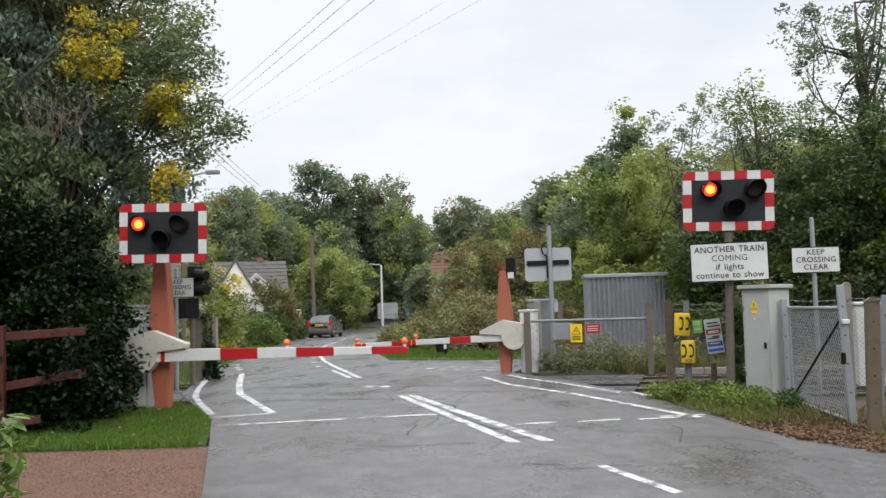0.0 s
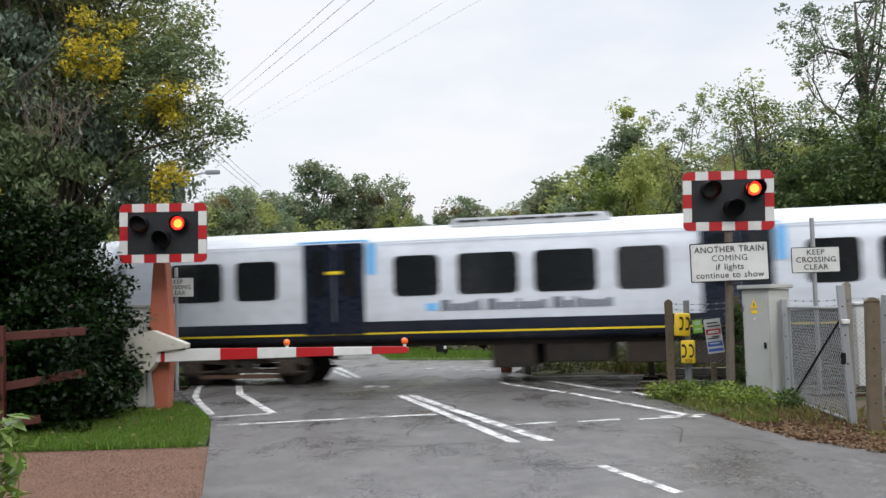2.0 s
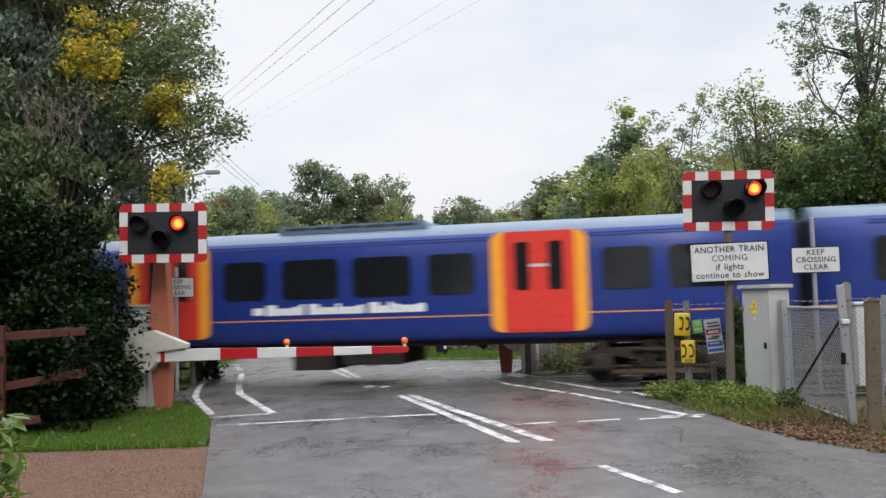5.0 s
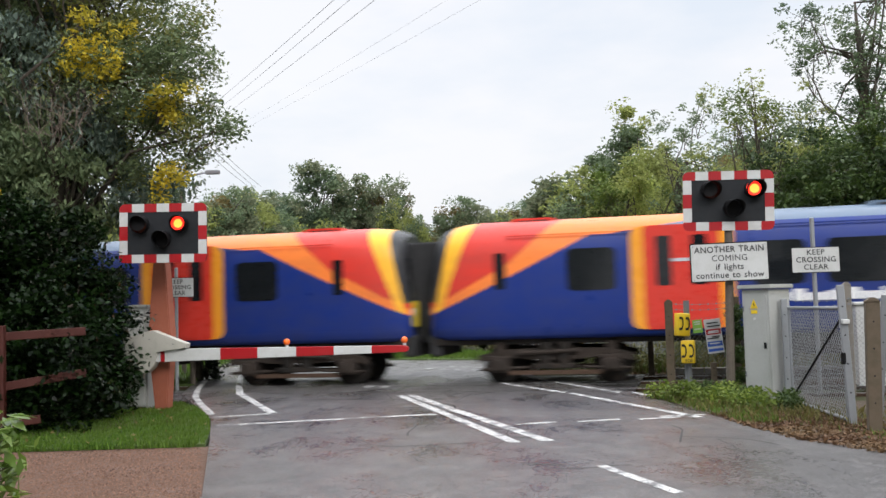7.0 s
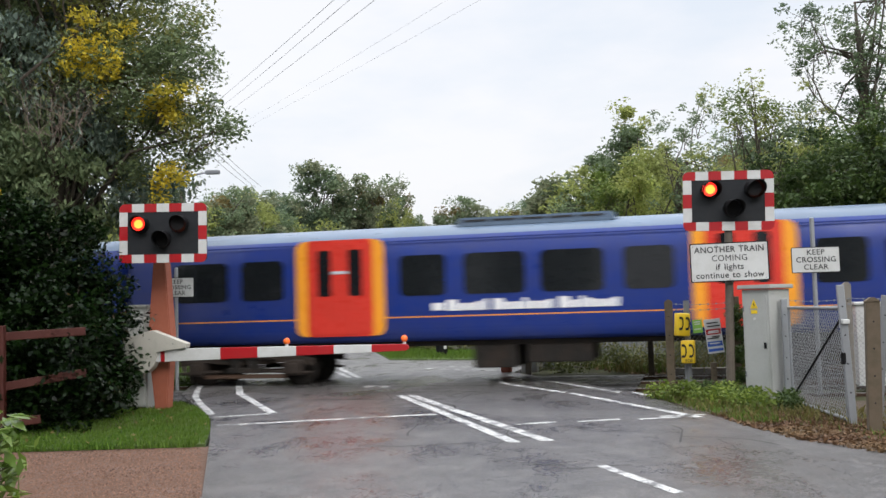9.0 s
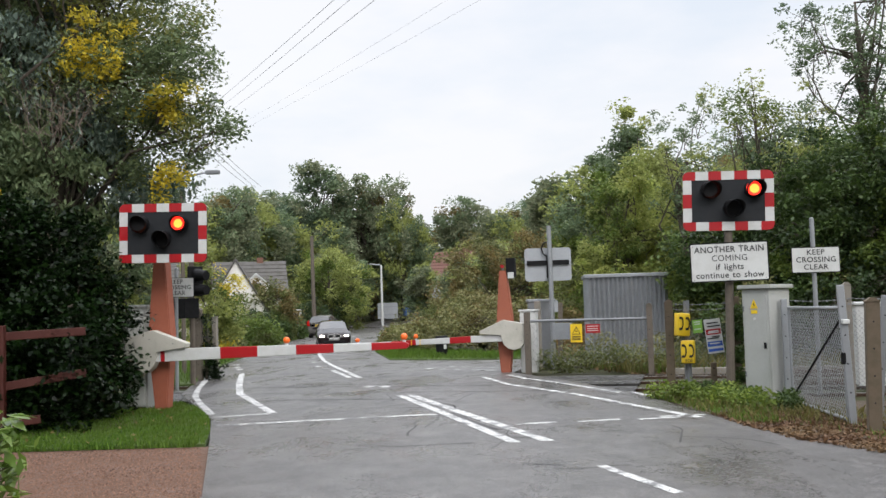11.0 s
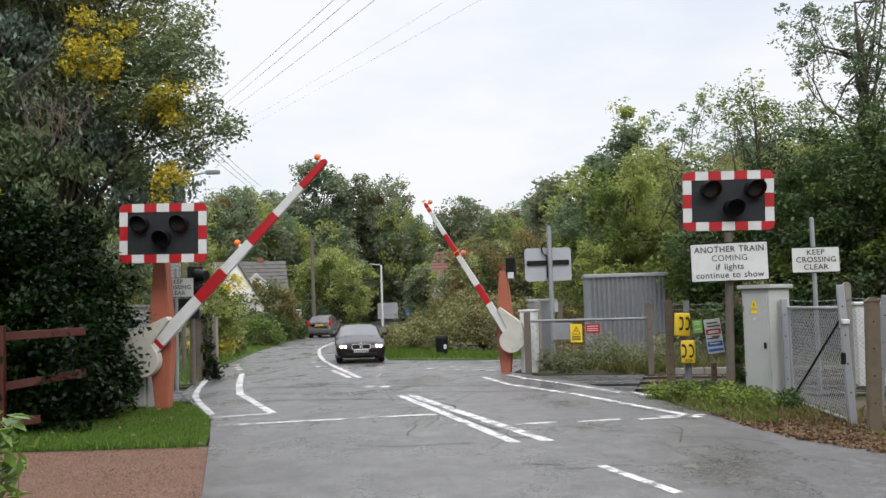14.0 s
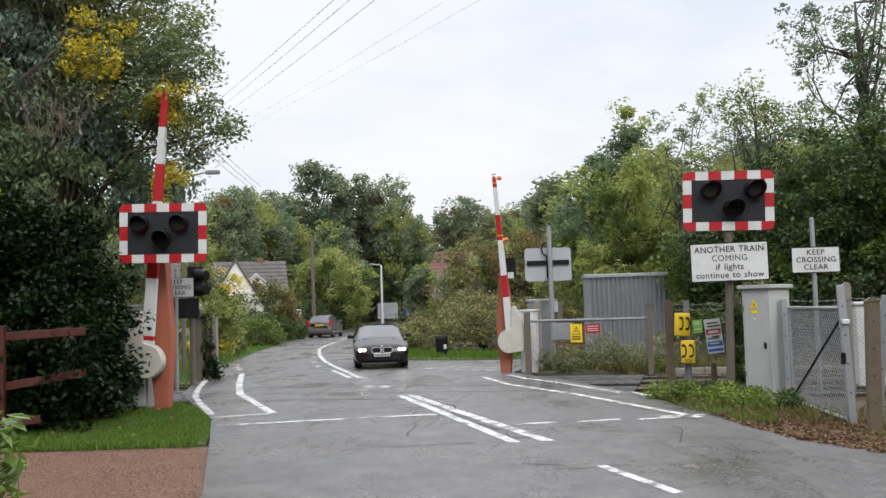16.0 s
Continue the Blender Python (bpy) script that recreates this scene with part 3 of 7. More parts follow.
def signal_board(m, w, h, z0, lamp_r, lamps, label, yaw):
    """A black board with a red and white chequered rim and three lamps. m: pose at the foot; the board's centre is at z0."""
    th = thing("level_crossing_signal", label, "warning signal", m, "road warning signals")
    bm = bm_new()
    prism(bm, rounded(w, h, 0.10, 5, 0, z0), -0.03, 0.0)
    part("backboard", bm, MAT["board"], th, "black signal backboard")
    # rim: blocks all round, alternately red and white
    b = 0.15
    nx, nz = 7, 5
    dx, dz = w / nx, (h - 2 * b) / (nz - 2)
    for side in (1, -1):
        for i in range(nx):
            mat = MAT["red"] if i % 2 == 0 else MAT["white"]
            bm = bm_new()
            x0, x1 = -w / 2 + i * dx, -w / 2 + (i + 1) * dx
            zt = z0 + side * h / 2
            zb = zt - side * b
            if i in (0, nx - 1):
                o = -1 if i == 0 else 1
                xo = x0 if i == 0 else x1
                xi = x1 if i == 0 else x0
                arc = [(xo - o * 0.10 + o * 0.10 * math.sin(radians(k * 18)), zt - side * 0.10 + side * 0.10 * math.cos(radians(k * 18))) for k in range(6)]
                poly = [(xi, zt), *arc, (xo, zb), (xi, zb)]
            else:
                poly = [(x0, zt), (x1, zt), (x1, zb), (x0, zb)]
            prism(bm, poly, -0.038, -0.031)
            part("rim_block", bm, mat, th)
    for sx in (-1, 1):
        for i in range(nz - 2):
            bm = bm_new()
            mat = MAT["white"] if i % 2 == 0 else MAT["red"]
            zt = z0 + h / 2 - b - i * dz
            xa, xb = sx * w / 2, sx * (w / 2 - b)
            prism(bm, [(xa, zt), (xb, zt), (xb, zt - dz), (xa, zt - dz)], -0.038, -0.031)
            part("rim_block", bm, mat, th)
    for x, z, live in lamps:
        hooded_lamp(th, x, z, lamp_r, live, yaw)
    return th


# signal on the barrier post beside the driveway
left_signal = signal_board(pose(-5.07, 18.25, 0, 0, 0.9, -4), 1.60, 1.065, 3.26, 0.128,
                           [(-0.40, 3.42, "a"), (0.32, 3.42, "b"), (0.0, 3.15, "")], "flashing red signal with red and white chequered border on barrier post", 0.06)
right_signal = signal_board(pose(4.86, 17.55, 0, 0, 1.6, -13), 1.52, 1.03, 3.47, 0.128,
                            [(-0.31, 3.66, "a"), (0.42, 3.66, "b"), (0.07, 3.34, "")], "flashing red signal with red and white chequered border on timber post", 0.26)
bm = bm_new()
rod(bm, (0.0, 0.06, 0.0), (-0.0, 0.06, 3.9), 0.075, 0.065, 12)
part("post", bm, MAT["timber"], right_signal, "pale weathered round timber post")


def text_sign(m, w, h, z0, lines, label, border=0.02, cats="sign", name="warning_sign"):
    th = thing(name, label, cats, m)
    bm = bm_new()
    prism(bm, rounded(w, h, 0.03, 4, 0, z0), -0.012, 0.0)
    part("black_edge", bm, MAT["black"], th, "black sign edge")
    bm = bm_new()
    prism(bm, rounded(w - 2 * border, h - 2 * border, 0.02, 4, 0, z0), -0.018, -0.0125)
    part("plate", bm, MAT["white"], th, "white sign plate")
    for text, size, dz, squash in lines:
        lettering("lettering", text, size, MAT["ink"], th, 0, -0.020, z0 + dz, squash)
    return th


train_sign = text_sign(pose(4.93, 17.46, 0, 0, -0.5, -10), 1.31, 0.675, 2.41,
                       [("ANOTHER TRAIN", 0.148, 0.215, 0.93), ("COMING", 0.148, 0.065, 0.95), ("if  lights", 0.150, -0.085, 0.96), ("continue to show", 0.150, -0.225, 0.97)],
                       "white another train coming sign below the signal")
for x, z in ((-0.60, 2.69), (-0.2, 2.70), (0.2, 2.70), (0.60, 2.69), (-0.60, 2.12), (0.60, 2.12), (0, 2.11)):
    bm = bm_new()
    rod(bm, (x, -0.018, z), (x, -0.026, z), 0.010, 0.008, 8)
    part("bolt", bm, MAT["galv_dull"], train_sign)


def keep_clear(m, top, label):
    th = text_sign(m, 0.87, 0.47, 2.44, [("KEEP", 0.135, 0.135, 1.05), ("CROSSING", 0.135, 0.0, 1.05), ("CLEAR", 0.135, -0.135, 1.05)], label, 0.014)
    bm = bm_new()
    rod(bm, (-0.02, 0.045, 0), (-0.02, 0.045, top), 0.042, 0.042, 12)
    rod(bm, (-0.02, 0.045, top), (-0.02, 0.045, top + 0.015), 0.045, 0.03, 12)
    part("pole", bm, MAT["galv"], th, "galvanised sign pole")
    for z in (2.30, 2.58):
        bm = bm_new()
        box(bm, (-0.02, 0.03, z), (0.16, 0.05, 0.03), 0.004)
        part("clip", bm, MAT["galv_dull"], th)
    return th


keep_clear(pose(6.77, 18.5, 0, 0, -0.0, -3), 3.2, "white keep crossing clear sign on galvanised pole behind fence")
keep_clear(pose(-6.38, 24.2, 0.0, 0, 0.3, -6), 2.9, "white keep crossing clear sign half hidden by the barrier post")

# ---- barriers ----


def barrier(m, mirror, length, bands, label, post_h, far=False):
    """A lifting barrier: pedestal post, machine housing, swinging boom. Its boom points to +x at rest, or to -x where mirror is -1."""
    th = thing("barrier_machine", label, "barrier", m, "lifting barriers")
    g = mirror
    bm = bm_new()
    # tall tapering post, widest at the pivot
    w = [(0.0, 0.13), (1.25, 0.26), (post_h, 0.10 if far else 0.13)]
    prof = [(g * (0.20 - a), z) for z, a in w] + [(g * (0.20 + a * 0.75), z) for z, a in w[::-1]]
    prism(bm, prof, 0.02, 0.30)
    bmesh.ops.bevel(bm, geom=bm.edges[:], offset=0.018, segments=2, affect="EDGES")
    part("post", bm, MAT["salmon"], th, "faded red tapering barrier post")
    bm = bm_new()
    box(bm, (g * -0.42, 0.42, 0.85), (0.42, 0.5, 1.6), 0.02)
    part("cabinet", bm, MAT["cabinet"] if not far else MAT["white"], th, "pale grey drive cabinet")
    bm = bm_new()
    box(bm, (g * -0.42, 0.42, 1.68), (0.48, 0.56, 0.05), 0.01)
    part("cabinet_lid", bm, MAT["white"], th)
    boom = thing("boom", "", "", pose(0, -0.14, 1.0))
    boom.parent = th
    tagged(boom, "red and white striped barrier boom")
    # counterweight housing turns with the boom
    bm = bm_new()
    arc = [(g * (-0.10 + 0.31 * math.cos(radians(a))), -0.02 + 0.31 * math.sin(radians(a))) for a in range(170, 350, 12)]
    poly = arc + [(g * 0.24, 0.06), (g * 0.78, 0.12), (g * 0.80, 0.20), (g * 0.16, 0.46), (g * -0.38, 0.34)]
    prism(bm, poly, -0.10, 0.12)
    bmesh.ops.bevel(bm, geom=bm.edges[:], offset=0.008, segments=1, affect="EDGES")
    part("housing", bm, MAT["putty"], boom, "grey-cream pivot housing")
    for hx, hz in ((-0.2, 0.2), (0.1, 0.3), (-0.3, -0.1), (0.55, 0.2)):
        bm = bm_new()
        rod(bm, (g * hx, -0.10, hz), (g * hx, -0.112, hz), 0.012, 0.010, 8)
        part("bolt", bm, MAT["galv_dull"], boom)
    # boom: bands along a tapering beam
    def half(x):
        return (0.125 if not far else 0.10) * (1 - 0.52 * x / length)
    x = 0.10
    for x1, colour in bands:
        bm = bm_new()
        zc = 0.0
        a, b = half(x), half(x1)
        top = [(g * x, a * 0.95), (g * x1, b * 0.95), (g * x1, -b * 1.0), (g * x, -a * 1.0)]
        if abs(x1 - length) < 0.01:
            top = [(g * x, a * 0.95), (g * (x1 - 0.06), b * 0.95), (g * x1, b * 0.4), (g * x1, -b * 0.5), (g * (x1 - 0.05), -b), (g * x, -a)]
        prism(bm, top, -0.045, 0.045)
        bmesh.ops.bevel(bm, geom=bm.edges[:], offset=0.006, segments=1, affect="EDGES")
        part("boom_section", bm, MAT[colour], boom)
        x = x1
    # a flange along the middle of the beam, and lamps on top
    for frac in ((0.545, 0.985) if not far else (0.60, 0.985)):
        x = frac * length
        bm = bm_new()
        rod(bm, (g * x, 0, half(x) * 0.9), (g * x, 0, half(x) * 0.9 + 0.05), 0.03, 0.03, 10)
        base = part("lamp_base", bm, MAT["white"], boom)
        bm = bm_new()
        bmesh.ops.create_uvsphere(bm, u_segments=14, v_segments=10, radius=0.062, matrix=Matrix.Translation((g * x, 0, half(x) * 0.9 + 0.095)))
        part("boom_lamp", bm, MAT["amber"], boom, "orange boom lamp", True)
        if far:
            for k in (-0.12, 0.12):
                bm = bm_new()
                box(bm, (g * (x + k), 0, 0), (0.02, 0.10, half(x) * 2.1))
                part("lamp_strap", bm, MAT["yellow"], boom)
    return th, boom


NL = 4.88
near_bands = [(0.28, "white"), (0.36, "red"), (1.42, "white"), (2.12, "red"), (2.84, "white"), (3.53, "red"), (4.22, "white"), (NL, "red")]
near_barrier, near_boom = barrier(pose(-5.46, 18.84, 0.055, 0, 0, TURN + 5), 1, NL, near_bands, "lifted red and white level crossing barrier with faded red post", 2.72)
FL = 4.25
far_bands = [(1.05, "white"), (1.62, "red"), (2.55, "white"), (3.22, "red"), (3.95, "white"), (FL, "red")]
far_barrier, far_boom = barrier(pose(1.72, 26.75, -0.045, 0, 0, TURN), -1, FL, far_bands, "opposite red and white level crossing barrier with faded red post", 2.75, True)
bm = bm_new()
box(bm, (-0.19, 0.12, 2.82), (0.06, 0.06, 0.12), 0.01)
part("lamp_bracket", bm, MAT["galv_dull"], far_barrier)
bm = bm_new()
rod(bm, (-0.19, 0.04, 2.86), (-0.19, 0.10, 2.86), 0.05, 0.05, 12)
part("marker_lamp", bm, MAT["red"], far_barrier, "small red marker lamp")
bm = bm_new()
box(bm, (0.02, 0.2, 2.83), (0.24, 0.22, 0.5), 0.015)
part("signal_head", bm, MAT["black"], far_barrier, "black signal head seen from the side")
bm = bm_new()
box(bm, (0.03, 0.05, 2.62), (0.16, 0.02, 0.16), 0.004)
part("tag_plate", bm, MAT["white"], far_barrier)

# grey junction box behind the left post
th = thing("junction_box", "pale grey steel junction box beside the barrier post", "junction box", pose(-5.72, 19.3, 0.0, 0, 0, TURN))
bm = bm_new()
box(bm, (0, 0, 1.0), (0.34, 0.3, 1.9), 0.015)
part("body", bm, MAT["cabinet"], th)
bm = bm_new()
box(bm, (0, 0, 1.97), (0.40, 0.36, 0.05), 0.01)
part("lid", bm, MAT["cabinet"], th)

# ---- equipment beside the road, right of the lanes ----


def control_cabinet():
    th = thing("relay_cabinet", "tall pale grey steel relay cabinet with warning label", "cabinet", pose(5.24, 17.22, 0.0, 0, 0, -50))
    bm = bm_new()
    box(bm, (0.02, 0.30, 0.945), (0.52, 0.62, 1.95), 0.012)
    part("body", bm, MAT["cabinet"], th)
    bm = bm_new()
    prism(bm, [(-0.30, 1.93), (0.34, 1.93), (0.34, 2.0), (-0.30, 2.0)], -0.07, 0.66)
    bmesh.ops.bevel(bm, geom=bm.edges[:], offset=0.012, segments=2, affect="EDGES")
    part("roof", bm, MAT["cabinet"], th, "overhanging grey lid")
    bm = bm_new()
    prism(bm, rounded(0.44, 1.76, 0.06, 4, 0.02, 0.96), -0.028, -0.012)
    door = part("door", bm, MAT["cabinet"], th, "grey cabinet door")
    bm = bm_new()
    box(bm, (0.19, -0.045, 0.98), (0.035, 0.03, 0.10), 0.006)
    part("handle", bm, MAT["black"], door, "black door handle")
    for z in (0.45, 1.55):
        bm = bm_new()
        rod(bm, (-0.205, -0.03, z), (-0.205, -0.03, z + 0.09), 0.013, 0.013, 8)
        part("hinge", bm, MAT["galv_dull"], door)
    bm = bm_new()
    prism(bm, [(-0.075, 1.60), (0.075, 1.60), (0.0, 1.76)], -0.034, -0.029)
    part("warning_triangle", bm, MAT["yellow"], door, "yellow electric warning triangle")
    bm = bm_new()
    prism(bm, [(-0.005, 1.62), (0.02, 1.67), (0.0, 1.67), (0.012, 1.72), (-0.018, 1.665), (0.002, 1.665)], -0.037, -0.0345)
    part("flash_mark", bm, MAT["ink"], door)
    bm = bm_new()
    box(bm, (0.0, -0.032, 1.545), (0.12, 0.006, 0.06))
    part("label_plate", bm, MAT["yellow"], door)
    bm = bm_new()
    rod(bm, (0.0, -0.028, 1.43), (0.0, -0.034, 1.43), 0.025, 0.025, 14)
    part("round_label", bm, MAT["white"], door)


control_cabinet()


def post(name, x, y, h, w, material, label, lean=0.0, cap=True, z=-0.03):
    th = thing(name, label, "post", pose(x, y, z, 0, lean, TURN), "fence posts")
    bm = bm_new()
    box(bm, (0, 0, h / 2), (w, w, h), 0.012)
    part("shaft", bm, material, th)
    if cap:
        bm = bm_new()
        prism(bm, [(-w * 0.56, h - 0.005), (w * 0.56, h - 0.005), (0.02, h + 0.05), (-0.02, h + 0.05)], -w * 0.56, w * 0.56)
        part("cap", bm, material, th)
    for k in range(4):
        bm = bm_new()
        rod(bm, (0, -w / 2 - 0.004, h * (0.25 + 0.2 * k)), (0, -w / 2 + 0.006, h * (0.25 + 0.2 * k)), 0.012, 0.012, 6)
        part("bolt_hole", bm, MAT["black"], th)
    return th


P = [post("concrete_post", 4.17, 19.0, 1.78, 0.15, MAT["mossy_post"], "weathered concrete fence post beside the telephones"),
     post("concrete_post", 5.20, 18.3, 1.85, 0.16, MAT["mossy_post"], "ivy-grown concrete post beside the relay cabinet", 0, False),
     post("concrete_post", 4.86, 18.6, 0.66, 0.11, MAT["mossy_post"], "short concrete stub post in the grass", 0, False),
     post("concrete_post", 5.66, 17.5, 1.95, 0.10, MAT["concrete"], "narrow pale concrete post behind the cabinet", 0, False),
     post("steel_post", 5.69, 17.1, 1.78, 0.10, MAT["galv"], "galvanised steel gate post beside cabinet", 0, False),
     post("steel_post", 5.49, 13.9, 1.95, 0.10, MAT["galv"], "galvanised gate post with latch, leaning slightly", -2.5, False),
     post("steel_post", 5.75, 13.75, 1.8, 0.10, MAT["galv_dull"], "dull steel post behind the wire gate", 6, False),
     post("concrete_post", 5.42, 13.05, 1.72, 0.17, MAT["mossy_post"], "thick brown weathered corner post", 1.5, True),
     post("concrete_post", 7.3, 18.5, 2.0, 0.15, MAT["concrete"], "concrete fence post behind the gate", 0, True),
     post("concrete_post", 2.12, 26.4, 1.62, 0.15, MAT["timber"], "dark weathered post at the far fence", 0, False),
     post("concrete_post", 5.05, 25.2, 1.72, 0.14, MAT["timber"], "dark weathered post with bracket at the far fence", 0, True),
     post("steel_post", 2.55, 28.0, 1.9, 0.16, MAT["concrete"], "grey post among weeds beyond the track", 0, False),
     post("steel_post", 3.15, 28.3, 1.85, 0.12, MAT["timber"], "thin grey post among weeds beyond the track", 2, False),
     post("concrete_post", -6.62, 27.4, 1.95, 0.16, MAT["timber"], "dark timber post beyond the track", 0, True),
     post("concrete_post", -6.3, 27.9, 1.75, 0.13, MAT["concrete"], "grey post beside ivy beyond the track", 0, False)]


def telephones():
    th = thing("telephone_post", "grey post carrying two yellow emergency telephones", "telephone post", pose(4.43, 18.8, -0.03, 0, 0, -8))
    bm = bm_new()
    rod(bm, (0.03, 0.06, 0), (0.03, 0.06, 1.80), 0.055, 0.055, 12)
    part("pole", bm, MAT["galv_dull"], th)
    bm = bm_new()
    rod(bm, (-0.03, 0.04, 0), (-0.03, 0.04, 0.7), 0.02, 0.02, 8)
    part("conduit", bm, MAT["galv_dull"], th)
    for z, rx, rz in ((1.36, 0.0, 25), (0.86, 0.0, -10)):
        body = thing("emergency_telephone", "", "", pose(-0.07 if z > 1 else 0.02, -0.06, z, 0, 4 if z > 1 else 0, rz))
        tagged(body, "yellow plastic emergency telephone with black handset signs")
        body.parent = th
        bm = bm_new()
        box(bm, (0, 0, 0), (0.25, 0.17, 0.42), 0.03)
        part("case", bm, MAT["yellow"], body, "", True)
        for sx in (-0.065, 0.065):
            bm = bm_new()
            pts = [(sx - 0.045 * math.cos(radians(a)), 0.02 + 0.12 * math.sin(radians(a))) for a in range(80, 281, 20)]
            pts += [(sx - 0.022 * math.cos(radians(a)), 0.02 + 0.075 * math.sin(radians(a))) for a in range(280, 79, -20)]
            prism(bm, pts, -0.092, -0.087)
            for dz in (0.12, -0.08):
                box(bm, (sx - 0.018, -0.0895, dz), (0.05, 0.005, 0.045), 0.0)
            part("handset_sign", bm, MAT["ink"], body, "black handset symbol")
    lettering("lettering", "SOS", 0.075, MAT["ink"], th, 0.02, -0.155, 0.70)


telephones()


def poster():
    th = thing("notice_board", "white, red and blue notice tied to the wire fence", "notice", pose(4.97, 18.45, 0.0, 0, -6, -12))
    bm = bm_new()
    box(bm, (0, 0, 1.12), (0.29, 0.008, 0.62), 0.002)
    part("sheet", bm, MAT["white"], th)
    blue = worn("notice_blue", (0.03, 0.10, 0.42), 0.5)
    for z, h, m in ((1.20, 0.10, MAT["red"]), (0.98, 0.09, blue), (0.87, 0.05, blue)):
        bm = bm_new()
        box(bm, (0, -0.006, z), (0.26, 0.004, h))
        part("colour_block", bm, m, th)
    for k, (x, z, w) in enumerate(((-0.0, 1.36, 0.2), (0.02, 1.30, 0.22), (0, 1.21, 0.18), (0, 1.185, 0.2), (0.03, 1.11, 0.14), (0, 0.99, 0.18), (-0.02, 1.08, 0.2))):
        bm = bm_new()
        box(bm, (x, -0.010, z), (w, 0.003, 0.022))
        part("text_bar", bm, MAT["ink"] if k in (0, 1, 4, 6) else MAT["white"], th)
    th = thing("notice_board", "small green and white notice on the wire fence", "notice", pose(4.70, 18.55, 0.0, 0, -5, -12))
    bm = bm_new()
    box(bm, (0, 0, 1.30), (0.17, 0.008, 0.24), 0.002)
    part("sheet", bm, worn("notice_green", (0.22, 0.45, 0.07), 0.5), th)
    for z, w in ((1.38, 0.12), (1.34, 0.1), (1.25, 0.12)):
        bm = bm_new()
        box(bm, (0, -0.006, z), (w, 0.003, 0.018))
        part("text_bar", bm, MAT["white"], th)


poster()


def chainlink(bm, p0, p1, z0, z1, pitch=0.075, r=0.0024):
    """Diamond wire mesh between two foot points."""
    p0, p1 = Vector((*p0, 0)), Vector((*p1, 0))
    w, h = (p1 - p0).length, z1 - z0
    u = (p1 - p0) / w
    side = Vector((-u.y, u.x, 0)) * r
    k = int((w + h) / pitch) + 1
    for i in range(k):
        for flip in (0, 1):
            s = i * pitch
            a0, b0 = max(0.0, s - h), min(w, s)
            if b0 - a0 < 0.02:
                continue
            za, zb = z0 + (s - a0), z0 + (s - b0)
            if flip:
                za, zb = z0 + z1 - za, z0 + z1 - zb
            A, B = p0 + u * a0 + Vector((0, 0, za)), p0 + u * b0 + Vector((0, 0, zb))
            d = (B - A).normalized()
            o1, o2 = side, side.cross(d).normalized() * r
            va = [bm.verts.new(A + o) for o in (o1 + o2, o2 - o1, -o1 - o2)]
            vb = [bm.verts.new(B + o) for o in (o1 + o2, o2 - o1, -o1 - o2)]
            for j in range(3):
                bm.faces.new((va[j], va[(j + 1) % 3], vb[(j + 1) % 3], vb[j]))


def wire_gate():
    th = thing("wire_gate", "galvanised chain-link gate with diagonal brace", "gate", pose(0, 0, 0))
    a, b = (5.70, 16.9), (5.46, 14.0)
    for z in (0.08, 1.60):
        bm = bm_new()
        rod(bm, (*a, z), (*b, z), 0.024, 0.024, 10)
        part("gate_rail", bm, MAT["galv"], th)
    for q in (a, b):
        bm = bm_new()
        rod(bm, (*q, 0.05), (*q, 1.62), 0.024, 0.024, 10)
        part("gate_stile", bm, MAT["galv"], th)
    bm = bm_new()
    rod(bm, (*a, 0.12), (*b, 1.5), 0.02, 0.02, 8)
    part("brace", bm, MAT["black"], th, "dark diagonal brace")
    bm = bm_new()
    chainlink(bm, a, b, 0.08, 1.60, 0.095, 0.0036)
    part("wire_mesh", bm, MAT["galv"], th, "galvanised diamond wire mesh")
    bm = bm_new()
    box(bm, (5.43, 13.86, 1.42), (0.10, 0.09, 0.06), 0.01)
    part("latch", bm, MAT["white"], th, "pale latch")
    bm = bm_new()
    box(bm, (5.42, 13.9, 0.92), (0.09, 0.07, 0.16), 0.01)
    part("lock_box", bm, MAT["black"], th, "dark lock box")


wire_gate()


def wire_fence(pts, z0, z1, label, mesh=True, strands=(1.62, 1.72)):
    th = thing("wire_fence", label, "fence", pose(0, 0, 0), "wire fences")
    for p, q in zip(pts, pts[1:]):
        if mesh:
            bm = bm_new()
            chainlink(bm, p, q, z0, z1, 0.09, 0.0022)
            part("wire_mesh", bm, MAT["galv_dull"], th)
        for z in strands:
            bm = bm_new()
            n = 8
            last = None
            for i in range(n + 1):
                f = i / n
                c = (p[0] + (q[0] - p[0]) * f, p[1] + (q[1] - p[1]) * f, z - 0.12 * f * (1 - f))
                if last:
                    rod(bm, last, c, 0.004, 0.004, 5)
                    box(bm, c, (0.03, 0.004, 0.03))
                last = c
            part("barbed_wire", bm, MAT["galv_dull"], th)


wire_fence([(4.17, 19.0), (5.20, 18.4)], 0.05, 1.45, "rusty chain-link fence with barbed wire between concrete posts")
wire_fence([(5.85, 17.4), (7.3, 18.4), (9.5, 18.6)], 0.05, 1.5, "chain-link fence with sagging barbed wire behind the gate")
wire_fence([(5.42, 13.05), (7.6, 14.0)], 0.05, 1.5, "chain-link fence beside the corner post")

